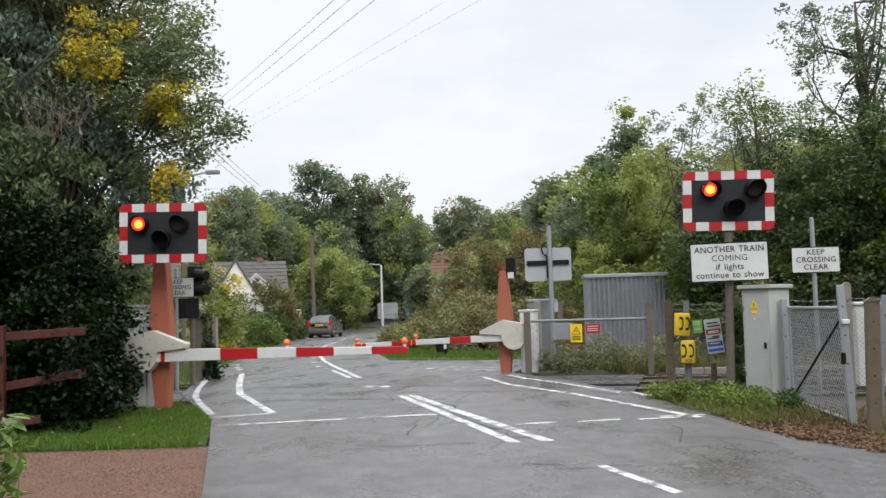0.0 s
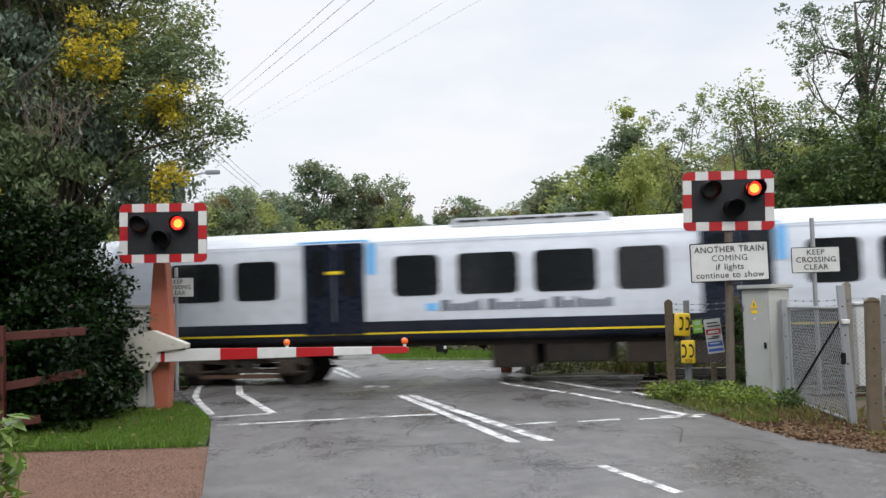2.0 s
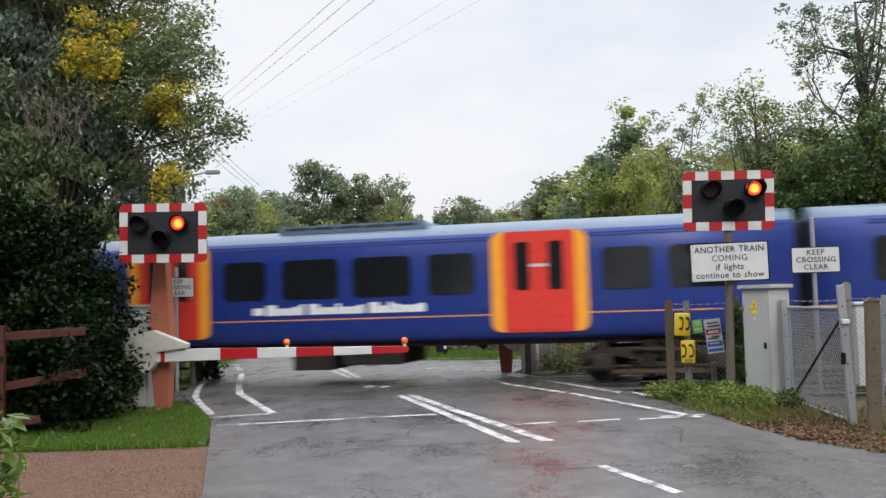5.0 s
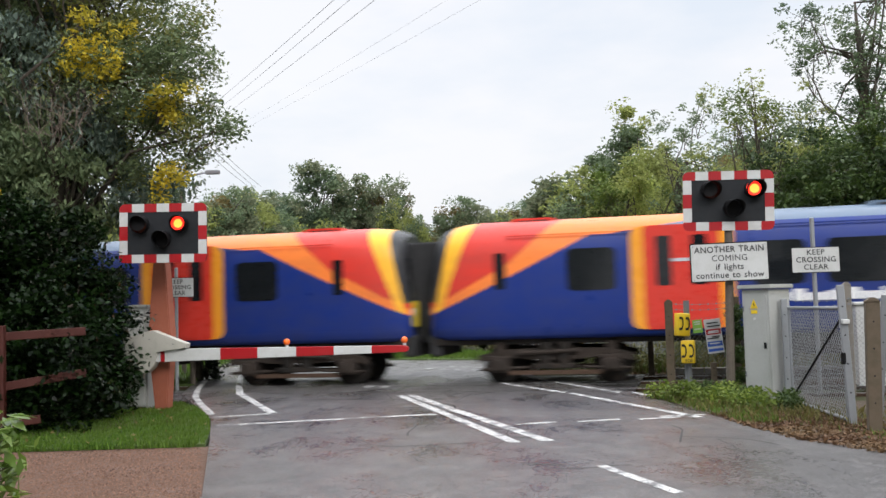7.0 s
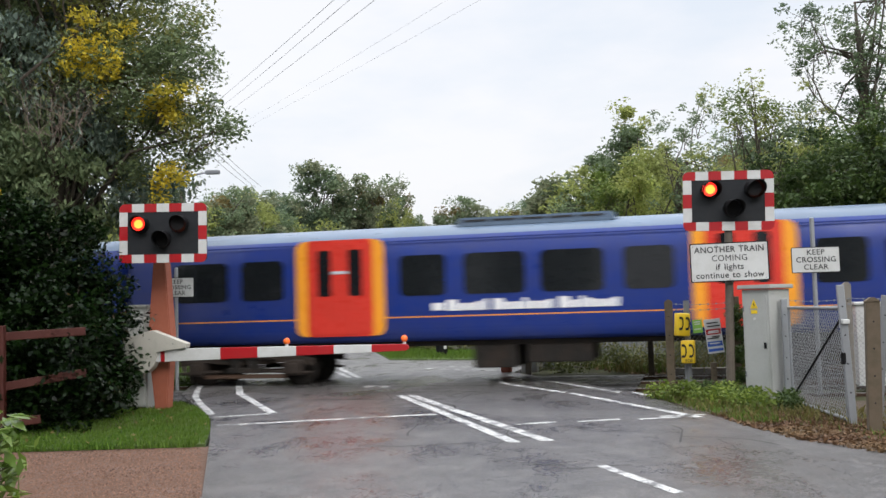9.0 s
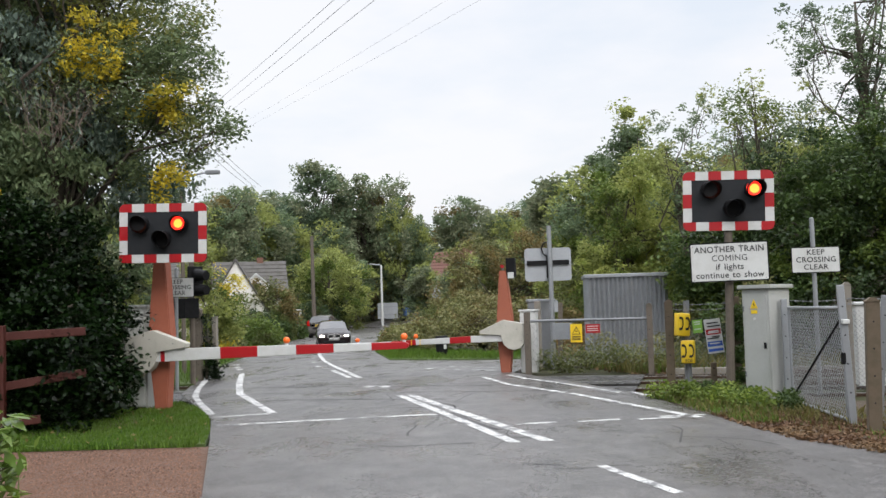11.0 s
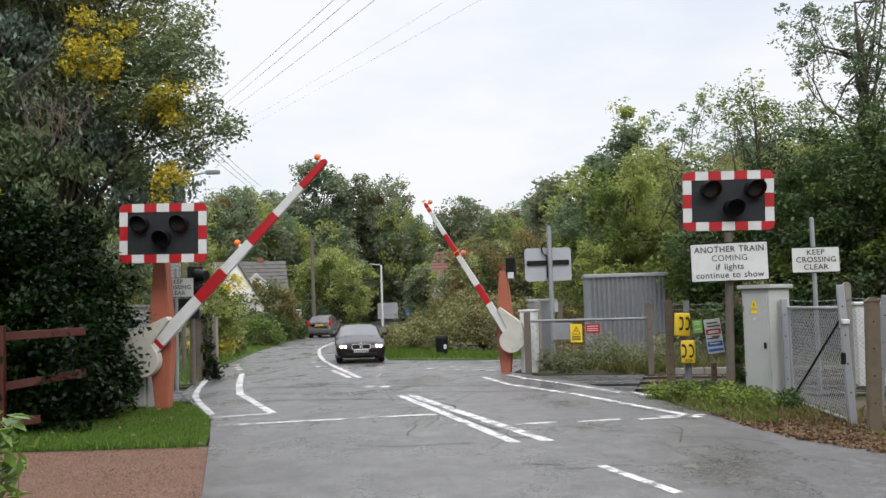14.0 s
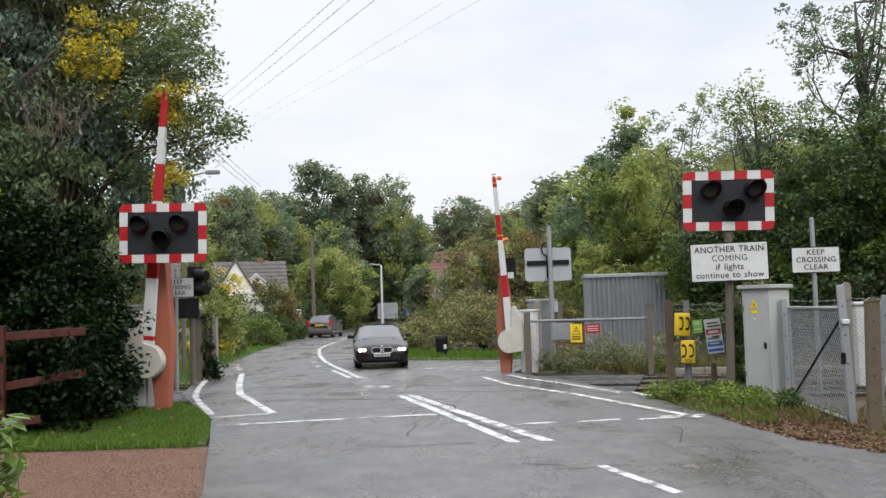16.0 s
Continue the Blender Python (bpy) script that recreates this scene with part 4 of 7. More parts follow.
# far side: a tube gate with small signs
th = thing("tube_gate", "grey tubular gate with mesh and warning plates beyond the track", "gate", pose(0, 0, 0))
for z in (1.36,):
    bm = bm_new()
    rod(bm, (2.2, 26.3, z), (5.0, 25.25, z), 0.035, 0.035, 10)
    part("gate_rail", bm, MAT["galv_dull"], th)
bm = bm_new()
chainlink(bm, (2.2, 26.3), (5.0, 25.25), 0.25, 1.36, 0.20, 0.0022)
part("wire_mesh", bm, MAT["galv_dull"], th)
for x, y, z, w, h, m in ((2.98, 25.98, 1.09, 0.50, 0.42, "signgrey"), (3.30, 25.82, 1.03, 0.30, 0.46, "yellow"), (3.70, 25.68, 1.14, 0.36, 0.22, "red")):
    t2 = thing("warning_plate", "small warning plate fixed to the tube gate", "sign", pose(x, y - 0.06, z, 0, 0, -20), "warning plates")
    bm = bm_new()
    box(bm, (0, 0, 0), (w, 0.008, h), 0.003)
    part("plate", bm, MAT[m], t2)
    if m == "yellow":
        bm = bm_new()
        prism(bm, [(-0.11, -0.03), (0.11, -0.03), (0.0, 0.18)], -0.010, -0.005)
        part("triangle", bm, MAT["ink"], t2, "black triangle outline")
        bm = bm_new()
        prism(bm, [(-0.085, -0.015), (0.085, -0.015), (0.0, 0.145)], -0.014, -0.0105)
        part("triangle_field", bm, MAT["yellow"], t2)
        bm = bm_new()
        prism(bm, [(-0.01, 0.0), (0.03, 0.055), (0.0, 0.055), (0.012, 0.11), (-0.03, 0.045), (0.004, 0.045)], -0.017, -0.0145)
        part("flash_mark", bm, MAT["ink"], t2)
        for dz in (-0.08, -0.12, -0.16):
            bm = bm_new()
            box(bm, (0, -0.006, dz), (0.22, 0.004, 0.02))
            part("text_bar", bm, MAT["ink"], t2)
    elif m == "red":
        for dz in (0.06, 0.0, -0.05):
            bm = bm_new()
            box(bm, (0, -0.006, dz), (0.28, 0.004, 0.018))
            part("text_bar", bm, MAT["white"], t2)
    else:
        bm = bm_new()
        chainlink(bm, (-0.24, -0.008), (0.24, -0.008), -0.2, 0.2, 0.05, 0.003)
        part("wire_mesh", bm, MAT["galv"], t2)

# signal seen from behind
th = thing("level_crossing_signal", "grey signal backboard seen from behind on galvanised pole", "warning signal", pose(2.98, 28.5, 0, 0, 0, -4), "road warning signals")
bm = bm_new()
rod(bm, (0.03, -0.06, 0), (0.0, -0.06, 3.98), 0.065, 0.065, 12)
part("pole", bm, MAT["galv"], th)
bm = bm_new()
prism(bm, rounded(1.30, 0.93, 0.09, 4, -0.05, 2.90), 0.03, 0.06)
part("backboard", bm, MAT["signgrey"], th)
bm = bm_new()
box(bm, (-0.05, 0.0, 2.95), (1.18, 0.05, 0.13), 0.008)
part("cross_rail", bm, MAT["black"], th, "black cross rail")
bm = bm_new()
box(bm, (-0.05, -0.015, 2.83), (0.08, 0.06, 0.62), 0.008)
part("upright_rail", bm, MAT["black"], th)
bm = bm_new()
pts = [(-0.02, -0.02, 3.10), (-0.18, -0.03, 3.2), (-0.22, -0.03, 3.35), (-0.16, -0.03, 3.50), (-0.05, -0.05, 3.52)]
for p, q in zip(pts, pts[1:]):
    rod(bm, p, q, 0.02, 0.02, 8)
part("cable", bm, MAT["black"], th, "looping black cable")

# corrugated steel shed
th = thing("corrugated_shed", "grey corrugated steel equipment shed with weeds around it", "shed", pose(5.55, 31.0, 0.0, 0, 0, TURN + 8))
bm = bm_new()
k = 17
for y0 in (0.0, 1.9):
    rows = []
    for i in range(2 * k + 1):
        x = -1.2 + 2.4 * i / (2 * k)
        d = 0.10 if i % 2 else -0.0
        rows.append((bm.verts.new((x, y0 - d, 0.0)), bm.verts.new((x, y0 - d, 2.56))))
    for a, b in zip(rows, rows[1:]):
        bm.faces.new((a[0], b[0], b[1], a[1]))
for x0 in (-1.2, 1.2):
    rows = []
    for i in range(57):
        y = 1.9 * i / 56
        d = 0.035 if i % 2 else 0.0
        rows.append((bm.verts.new((x0 + d * (1 if x0 > 0 else -1), y, 0.0)), bm.verts.new((x0 + d * (1 if x0 > 0 else -1), y, 2.56))))
    for a, b in zip(rows, rows[1:]):
        bm.faces.new((a[0], b[0], b[1], a[1]))
part("corrugated_wall", bm, MAT["galv"], th, "grey corrugated steel walls")
bm = bm_new()
box(bm, (0, 0.95, 2.60), (2.55, 2.1, 0.11), 0.02)
part("roof", bm, MAT["galv"], th, "flat steel roof edge")

# white relay case behind the gate, low grey case at the far fence
th = thing("relay_case", "low white steel relay case behind the gate", "cabinet", pose(8.1, 19.1, 0, 0, 0, TURN))
bm = bm_new()
box(bm, (0, 0, 0.85), (0.85, 0.6, 1.5), 0.02)
part("body", bm, MAT["white"], th)
bm = bm_new()
box(bm, (0, 0, 1.62), (0.92, 0.68, 0.06), 0.02)
part("lid", bm, MAT["white"], th)
th = thing("relay_case", "small grey relay case among weeds beyond the track", "cabinet", pose(2.75, 29.2, 0, 0, 0, 0))
bm = bm_new()
box(bm, (0, 0, 0.95), (0.72, 0.5, 1.9), 0.02)
part("body", bm, MAT["galv_dull"], th)
bm = bm_new()
box(bm, (0, 0, 1.9), (0.80, 0.56, 0.08), 0.02)
part("lid", bm, MAT["galv"], th)
# ---- the train: three units of four coaches ----
CAR_L = 20.35
PROFILE = [(0.0, 1.02), (1.28, 1.02), (1.36, 1.12), (1.40, 1.35), (1.405, 1.9), (1.40, 2.45), (1.375, 2.9), (1.33, 3.2), (1.22, 3.42), (1.02, 3.58), (0.70, 3.69), (0.35, 3.745), (0.0, 3.765)]


def livery(name, rules, base, dirt=0.25):
    """Coach paint: rules is a function from the net and the coordinates x, z to a list of (mask, colour)."""
    n = Net(name)
    x, y, z = n.xyz()
    c = base
    for mask, colour in rules(n, x, z):
        c = n.mix(mask, c, colour)
    stain = n.span(n.noise(1.2, 6.0, 0.65, stretch=(0.3, 1, 1.5)), 0.45, 0.8, 0.0, dirt)
    c = n.mix(stain, c, (0.07, 0.06, 0.055))
    low = n.span(n.noise(3.0, 5.0, 0.6), 0.35, 0.7, 0.0, dirt * 0.6)
    c = n.mix(low, c, (0.08, 0.075, 0.07))
    return n.surface(c, n.span(n.noise(2.0), 0.3, 0.7, 0.26, 0.42), 0.0, None, 0.3)


NAVY, PALE, YEL, SKYB = (0.006, 0.010, 0.022), (0.54, 0.58, 0.64), (0.80, 0.62, 0.03), (0.16, 0.45, 0.80)
BLUE, ORANGE, TRED, AMB, ROOFB = (0.009, 0.029, 0.185), (0.90, 0.23, 0.045), (0.66, 0.045, 0.03), (0.92, 0.46, 0.03), (0.115, 0.165, 0.235)


def lt(n, a, b):
    return n.math("LESS_THAN", a, b)


def gt(n, a, b):
    return n.math("GREATER_THAN", a, b)


def both_of(n, *ms):
    out = ms[0]
    for m in ms[1:]:
        out = n.math("MULTIPLY", out, m)
    return out


def pale_mid(n, x, z):
    return [(lt(n, z, 1.50), NAVY), (both_of(n, gt(n, z, 1.20), lt(n, z, 1.245)), YEL), (gt(n, z, 3.45), (0.50, 0.53, 0.56))]


def pale_end(n, x, z):
    u = n.math("SUBTRACT", 10.175, x)
    diag = n.math("SUBTRACT", 14.22, n.math("MULTIPLY", z, 1.18))
    y = n.xyz()[1]
    # the slash leans the same way along the train on both sides
    diag = n.math("ADD", diag, n.math("MULTIPLY", gt(n, y, 0.0), n.math("SUBTRACT", n.math("MULTIPLY", z, 2.1), 3.62)))
    front = lt(n, u, diag)
    yc = n.math("ADD", 0.46, n.math("MULTIPLY", n.math("MAXIMUM", n.math("SUBTRACT", z, 1.6), 0.0), 0.25))
    yband = both_of(n, lt(n, n.math("ABSOLUTE", n.math("SUBTRACT", u, yc)), n.math("ADD", 0.14, n.math("MULTIPLY", n.math("SUBTRACT", z, 1.6), 0.06))), gt(n, z, 1.62), lt(n, z, 3.44))
    nose = lt(n, u, n.math("SUBTRACT", yc, 0.16))
    return [(lt(n, z, 1.50), NAVY), (both_of(n, gt(n, z, 1.20), lt(n, z, 1.245)), YEL), (both_of(n, front, lt(n, z, 3.36)), NAVY),
            (both_of(n, gt(n, z, 3.36), lt(n, z, 3.40), lt(n, u, 9.5)), YEL), (gt(n, z, 3.40), (0.50, 0.53, 0.56)), (both_of(n, gt(n, z, 3.36), lt(n, u, 2.3)), (0.03, 0.035, 0.045)), (both_of(n, nose, gt(n, z, 1.55)), (0.02, 0.022, 0.026)), (yband, YEL), (both_of(n, gt(n, z, 1.20), lt(n, z, 1.245)), YEL)]


def blue_mid(n, x, z):
    return [(lt(n, z, 1.30), (0.014, 0.035, 0.20)), (both_of(n, gt(n, z, 1.565), lt(n, z, 1.595)), (0.75, 0.28, 0.05)), (gt(n, z, 3.44), ROOFB)]


def blue_end(n, x, z):
    u = n.math("SUBTRACT", 10.175, x)
    zb = n.math("ADD", 1.52, n.math("MULTIPLY", n.math("POWER", n.math("DIVIDE", n.math("MAXIMUM", u, 0.0), 4.5), 1.10), 2.06))
    warm = both_of(n, gt(n, z, zb), lt(n, u, 7.6))
    roofwarm = both_of(n, gt(n, z, n.math("ADD", 3.30, n.math("MULTIPLY", n.math("MAXIMUM", n.math("SUBTRACT", u, 4.4), 0.0), 0.14))), lt(n, u, 7.6))
    red = both_of(n, lt(n, u, n.math("ADD", 1.4, n.math("MULTIPLY", n.math("SUBTRACT", z, 2.1), 1.15))), gt(n, z, n.math("ADD", 1.62, n.math("MULTIPLY", u, 0.52))))
    yc = n.math("ADD", 0.40, n.math("MULTIPLY", n.math("SUBTRACT", z, 1.6), 0.31))
    yband = both_of(n, lt(n, n.math("ABSOLUTE", n.math("SUBTRACT", u, yc)), n.math("ADD", 0.08, n.math("MULTIPLY", n.math("SUBTRACT", z, 1.6), 0.085))), gt(n, z, 1.66))
    nose = both_of(n, lt(n, u, n.math("SUBTRACT", yc, n.math("ADD", 0.08, n.math("MULTIPLY", n.math("SUBTRACT", z, 1.6), 0.085)))), gt(n, z, 1.9))
    return [(lt(n, z, 1.30), (0.014, 0.035, 0.20)), (both_of(n, gt(n, z, 1.565), lt(n, z, 1.595), lt(n, x, -5.6)), (0.75, 0.28, 0.05)), (gt(n, z, 3.44), ROOFB), (warm, ORANGE), (roofwarm, ORANGE), (both_of(n, warm, red), TRED), (both_of(n, yband, gt(n, z, zb)), AMB), (nose, (0.02, 0.022, 0.026))]


SKIN = {"pale_mid": livery("pale_coach_paint", pale_mid, PALE), "pale_end": livery("pale_and_navy_coach_paint", pale_end, PALE, 0.10),
        "blue_mid": livery("blue_coach_paint", blue_mid, BLUE), "blue_end": livery("blue_and_orange_coach_paint", blue_end, BLUE)}
MAT["navy"] = worn("navy_door_paint", NAVY, 0.3, 0, (0.05, 0.05, 0.06), 0.2, 3, 30, 0.0)
MAT["door_grey"] = worn("pale_door_paint", (0.55, 0.58, 0.62), 0.35, 0, (0.3, 0.3, 0.3), 0.2, 3, 30, 0.0)
MAT["door_red"] = worn("red_door_paint", TRED, 0.32, 0, (0.3, 0.05, 0.03), 0.2, 3, 30, 0.0)
MAT["amber_paint"] = worn("amber_paint", (0.90, 0.36, 0.03), 0.32, 0, (0.6, 0.3, 0.05), 0.3, 2, 30, 0.0)
MAT["train_yellow"] = worn("train_yellow", YEL, 0.35, 0, (0.5, 0.35, 0.05), 0.25, 3, 30, 0.0)
MAT["sky_blue"] = worn("light_blue_paint", SKYB, 0.35, 0, (0.2, 0.3, 0.4), 0.2, 3, 30, 0.0)
MAT["grime"] = worn("underframe_grime", (0.016, 0.014, 0.012), 0.9, 0.0, (0.055, 0.034, 0.022), 0.6, 3, 30, 0.3)
MAT["brake_dust"] = worn("brown_brake_dust", (0.036, 0.026, 0.020), 0.9, 0.0, (0.014, 0.012, 0.010), 0.8, 4, 30, 0.4)
MAT["name_grey"] = worn("slate_grey_name", (0.13, 0.15, 0.18), 0.4, 0, (0.2, 0.2, 0.2), 0.1, 3, 30, 0.0)
MAT["gangway"] = worn("gangway_rubber", (0.022, 0.022, 0.023), 0.75, 0, (0.05, 0.05, 0.05), 0.4, 3, 30, 0.2)
MAT["logo_white"] = worn("logo_white", (0.80, 0.80, 0.80), 0.4, 0, (0.5, 0.5, 0.5), 0.1, 3, 30, 0.0)
HEADLAMP = Net("headlamp_glow")
HEADLAMP.surface((0.9, 0.9, 0.85), 0.2, 0, None, None, (1.0, 0.80, 0.55), 1.2)
DOORS = (-4.55, 4.55)
SMALL, BIG = (-6.5, -2.55, 2.55, 6.5), (-8.1, -0.88, 0.88, 8.1)


def side_panel(bm, x, z, w, h, r, sy, depth):
    """A rounded slab that follows the coach's upright side."""
    prism(bm, rounded(w, h, r, 4, x, z), sy * 1.392, sy * depth)


def coach(scheme, end):
    """One coach about its own middle, x forwards, rail level at z = 0. end: a driving coach, its cab at +x."""
    th = thing("railway_coach", "", "railway coach", pose(0, 0, 0), "coaches of the passing train")
    bm = bm_new()
    if end:
        st = [(-10.0, 1, 0, 0), (-9.0, 1, 0, 0), (-4, 1, 0, 0), (0, 1, 0, 0), (4, 1, 0, 0), (8.4, 1, 0, 0), (8.85, 0.995, 0, 0), (9.2, 0.965, 0.03, 0), (9.45, 0.92, 0.08, 0), (9.62, 0.86, 0.15, 0), (9.72, 0.79, 0.24, 0)]
    else:
        st = [(x, 1, 0, 0) for x in (-10.0, -6, -2, 2, 6, 10.0)]
    rings = []
    for x, w, drop, _ in st:
        ring = []
        for y, z in PROFILE:
            f = max(0.0, (z - 1.9) / 1.87)
            ring.append((x + (0.0 if not end or x < 9 else 0.22 * (1 - f) * (1 if z > 1.1 else 0.4)), y * w, z - drop * f))
        full = [(x_, -y_, z_) for x_, y_, z_ in ring] + [(x_, y_, z_) for x_, y_, z_ in ring[::-1]][1:-1]
        rings.append([bm.verts.new(p) for p in full])
    k = len(rings[0])
    for a, b in zip(rings, rings[1:]):
        for j in range(k):
            bm.faces.new((a[j], a[(j + 1) % k], b[(j + 1) % k], b[j]))
    bm.faces.new(rings[0]), bm.faces.new(rings[-1][::-1])
    bmesh.ops.recalc_face_normals(bm, faces=bm.faces[:])
    body = part("body", bm, SKIN[scheme + ("_end" if end else "_mid")], th, "", True)
    for p in body.data.polygons:
        p.use_smooth = len(p.vertices) == 4
    blue = scheme == "blue"
    aft = -0.30 if blue and end else 0.0
    # glazing and doors on both sides
    for sy in (-1, 1):
        for xs, w in ((SMALL, 1.08), (BIG, 1.40)):
            for x in xs:
                if end and x > 7:
                    continue
                bm = bm_new()
                side_panel(bm, x + (aft if x > 0 else 0.0), 2.53, w, 0.93, 0.13, sy, 1.412)
                part("window", bm, MAT["glass"], th, "dark tinted coach window", False)
        for i, xd in enumerate(d + (aft if d > 0 else 0.0) for d in DOORS):
            special = end and i == 1
            face = MAT["door_red"] if blue else (MAT["door_grey"] if special else MAT["navy"])
            if blue:
                bm = bm_new()
                side_panel(bm, xd, 2.30, 2.18, 2.24, 0.22, sy, 1.410)
                part("door_surround", bm, MAT["amber_paint"], th, "amber door surround")
                bm = bm_new()
                side_panel(bm, xd, 2.30, 1.60, 2.26, 0.10, sy, 1.413)
                part("door_frame", bm, MAT["door_red"], th)
            elif special:
                bm = bm_new()
                side_panel(bm, xd + 0.93, 2.95, 0.34, 0.80, 0.06, sy, 1.410)
                part("door_surround", bm, MAT["train_yellow"], th, "yellow door marker")
                bm = bm_new()
                side_panel(bm, xd + 0.82, 2.1, 0.07, 1.7, 0.02, sy, 1.4095)
                part("door_edge", bm, MAT["train_yellow"], th)
            else:
                bm = bm_new()
                side_panel(bm, xd + 0.92, 2.95, 0.22, 0.75, 0.08, sy, 1.410)
                part("door_surround", bm, MAT["sky_blue"], th, "light blue door marker")
                bm = bm_new()
                side_panel(bm, xd, 3.385, 1.75, 0.05, 0.02, sy, 1.409)
                part("door_header", bm, MAT["sky_blue"], th)
            for lx in (-0.38, 0.38):
                bm = bm_new()
                side_panel(bm, xd + lx, 2.28, 0.735, 2.12, 0.05, sy, 1.425)
                leaf = part("door", bm, face, th)
                bm = bm_new()
                prism(bm, rounded(0.33, 1.08, 0.06, 4, xd + lx, 2.65), sy * 1.424, sy * 1.430)
                part("door_window", bm, MAT["glass"], leaf)
            bm = bm_new()
            prism(bm, rounded(0.40, 0.07, 0.03, 3, xd, 2.66), sy * 1.425, sy * 1.434)
            part("door_label", bm, MAT["door_grey"] if blue else MAT["train_yellow"], th, "pale strip across the door")
        # the operator's name as plain upright bars, one cluster a word, read from left to right on either side
        ink = MAT["logo_white"] if (blue or end) else MAT["name_grey"]
        d = -sy
        x0 = (0.75 if end and not blue else -0.2 * d) - d * 2.15
        bm = bm_new()
        side_panel(bm, x0 + d * 0.15, 1.80, 0.28, 0.17, 0.03, sy, 1.412)
        part("name_mark", bm, MAT["logo_white"] if blue else MAT["sky_blue"], th)
        x0 += d * 0.36
        for tall in ("T..;!", "T..!..;", "T.!;..;"):
            bm = bm_new()
            for q in tall:
                w, high = {"T": (0.24, 0.25), ".": (0.175, 0.165), "!": (0.095, 0.25), ";": (0.15, 0.20)}[q]
                side_panel(bm, x0 + d * w / 2, 1.70 + high / 2, w, high, 0.02, sy, 1.412)
                x0 += d * (w + 0.028)
            part("name_bar", bm, ink, th)
            x0 += d * 0.10
        if end and not blue:
            for x, z, m in ((7.14, 2.84, "logo_white"), (7.58, 2.84, "logo_white"), (7.14, 2.45, "logo_white"), (7.58, 2.45, "sky_blue")) if sy > 0 else ((7.14, 2.84, "logo_white"), (7.58, 2.84, "logo_white"), (7.14, 2.45, "sky_blue"), (7.58, 2.45, "logo_white")):
                bm = bm_new()
                side_panel(bm, x, z, 0.39, 0.33, 0.05, sy, 1.412)
                part("logo_block", bm, MAT[m], th)
        if end:
            bm = bm_new()
            side_panel(bm, 8.25 if blue else 8.45, 2.55, 0.24, 0.82, 0.06, sy, 1.412)
            part("cab_door_window", bm, MAT["glass"], th)
    # roof pods: long and low amidships, slatted vents over the cab
    for x0, x1, half in (((-3.0, 0.4, 0.7), (7.0, 8.2, 0.5)) if end else ((-1.9, 1.9, 0.85),)):
        bm = bm_new()
        zt = 3.80 if end else 3.85
        prism(bm, [(x0, 3.62), (x1, 3.62), (x1 - 0.12, zt), (x0 + 0.12, zt)], -half, half)
        bmesh.ops.bevel(bm, geom=bm.edges[:], offset=0.03, segments=2, affect="EDGES")
        pod = part("roof_pod", bm, SKIN[scheme + ("_end" if end else "_mid")], th, "roof equipment pod")
        for k in range(5):
            xa, xb = x0 + 0.22 + (x1 - x0 - 0.44) * k / 5, x0 + 0.22 + (x1 - x0 - 0.44) * (k + 0.86) / 5
            for sy in (-1, 1):
                bm = bm_new()
                box(bm, ((xa + xb) / 2, sy * (half + 0.005), zt - 0.075), (xb - xa, 0.02, 0.045))
                part("vent_slot", bm, MAT["gangway"], pod)
    for sy in (-1, 1):
        bm = bm_new()
        box(bm, (-0.4 if end else 0.0, sy * 1.335, 3.335), (17.0 if end else 19.6, 0.03, 0.03))
        part("gutter", bm, SKIN[scheme + ("_end" if end else "_mid")], th, "thin roof gutter")
    # underframe, equipment boxes, bogies
    bm = bm_new()
    box(bm, (0, 0, 0.98), (19.7, 2.3, 0.16), 0.02)
    part("underframe", bm, MAT["grime"], th, "grimy dark underframe")
    rg = random.Random(3)
    x = -4.1 if end else (-1.45 if blue else -0.9)
    while x < (0.7 if blue and not end else 3.6):
        w = rg.uniform(0.7, 1.9)
        bm = bm_new()
        h = rg.uniform(0.25, 0.42) if end else rg.uniform(0.40, 0.62)
        box(bm, (x + w / 2, 0, 0.90 - h / 2), (w, 2.3, h), 0.03)
        for k in range(3):
            box(bm, (x + w * (0.2 + 0.3 * k), 0, 0.90 - h / 2), (0.04, 2.36, h * 0.8), 0.005)
        part("equipment_box", bm, MAT["grime"] if rg.random() < 0.6 else MAT["brake_dust"], th)
        x += w + rg.uniform(0.1, 0.35)
    for xb in (-7.1, 7.1):
        bogie = thing("bogie", "", "", pose(xb, 0, 0))
        bogie.parent = th
        tagged(bogie, "rusty brown bogie with two wheelsets")
        for sy in (-1, 1):
            bm = bm_new()
            prism(bm, [(-1.75, 0.50), (-1.2, 0.62), (-0.5, 0.55), (0.5, 0.55), (1.2, 0.62), (1.75, 0.50), (1.75, 0.66), (1.2, 0.78), (0.5, 0.80), (-0.5, 0.80), (-1.2, 0.78), (-1.75, 0.66)], sy * 1.02, sy * 1.18)
            part("bogie_frame", bm, MAT["brake_dust"], bogie, "rust-brown bogie side frame")
            bm = bm_new()
            for dx in (-0.22, 0.22):
                rod(bm, (dx, sy * 1.10, 0.44), (dx, sy * 1.10, 0.94), 0.15, 0.17, 14)
            box(bm, (0, sy * 1.10, 0.40), (0.95, 0.26, 0.12), 0.03)
            part("air_spring", bm, MAT["grime"], bogie)
            bm = bm_new()
            rod(bm, (-0.55, sy * 1.24, 0.74), (0.85, sy * 1.24, 0.70), 0.045, 0.06, 8)
            rod(bm, (-1.7, sy * 1.20, 0.34), (-0.6, sy * 1.20, 0.38), 0.035, 0.035, 8)
            rod(bm, (0.6, sy * 1.20, 0.38), (1.7, sy * 1.20, 0.34), 0.035, 0.035, 8)
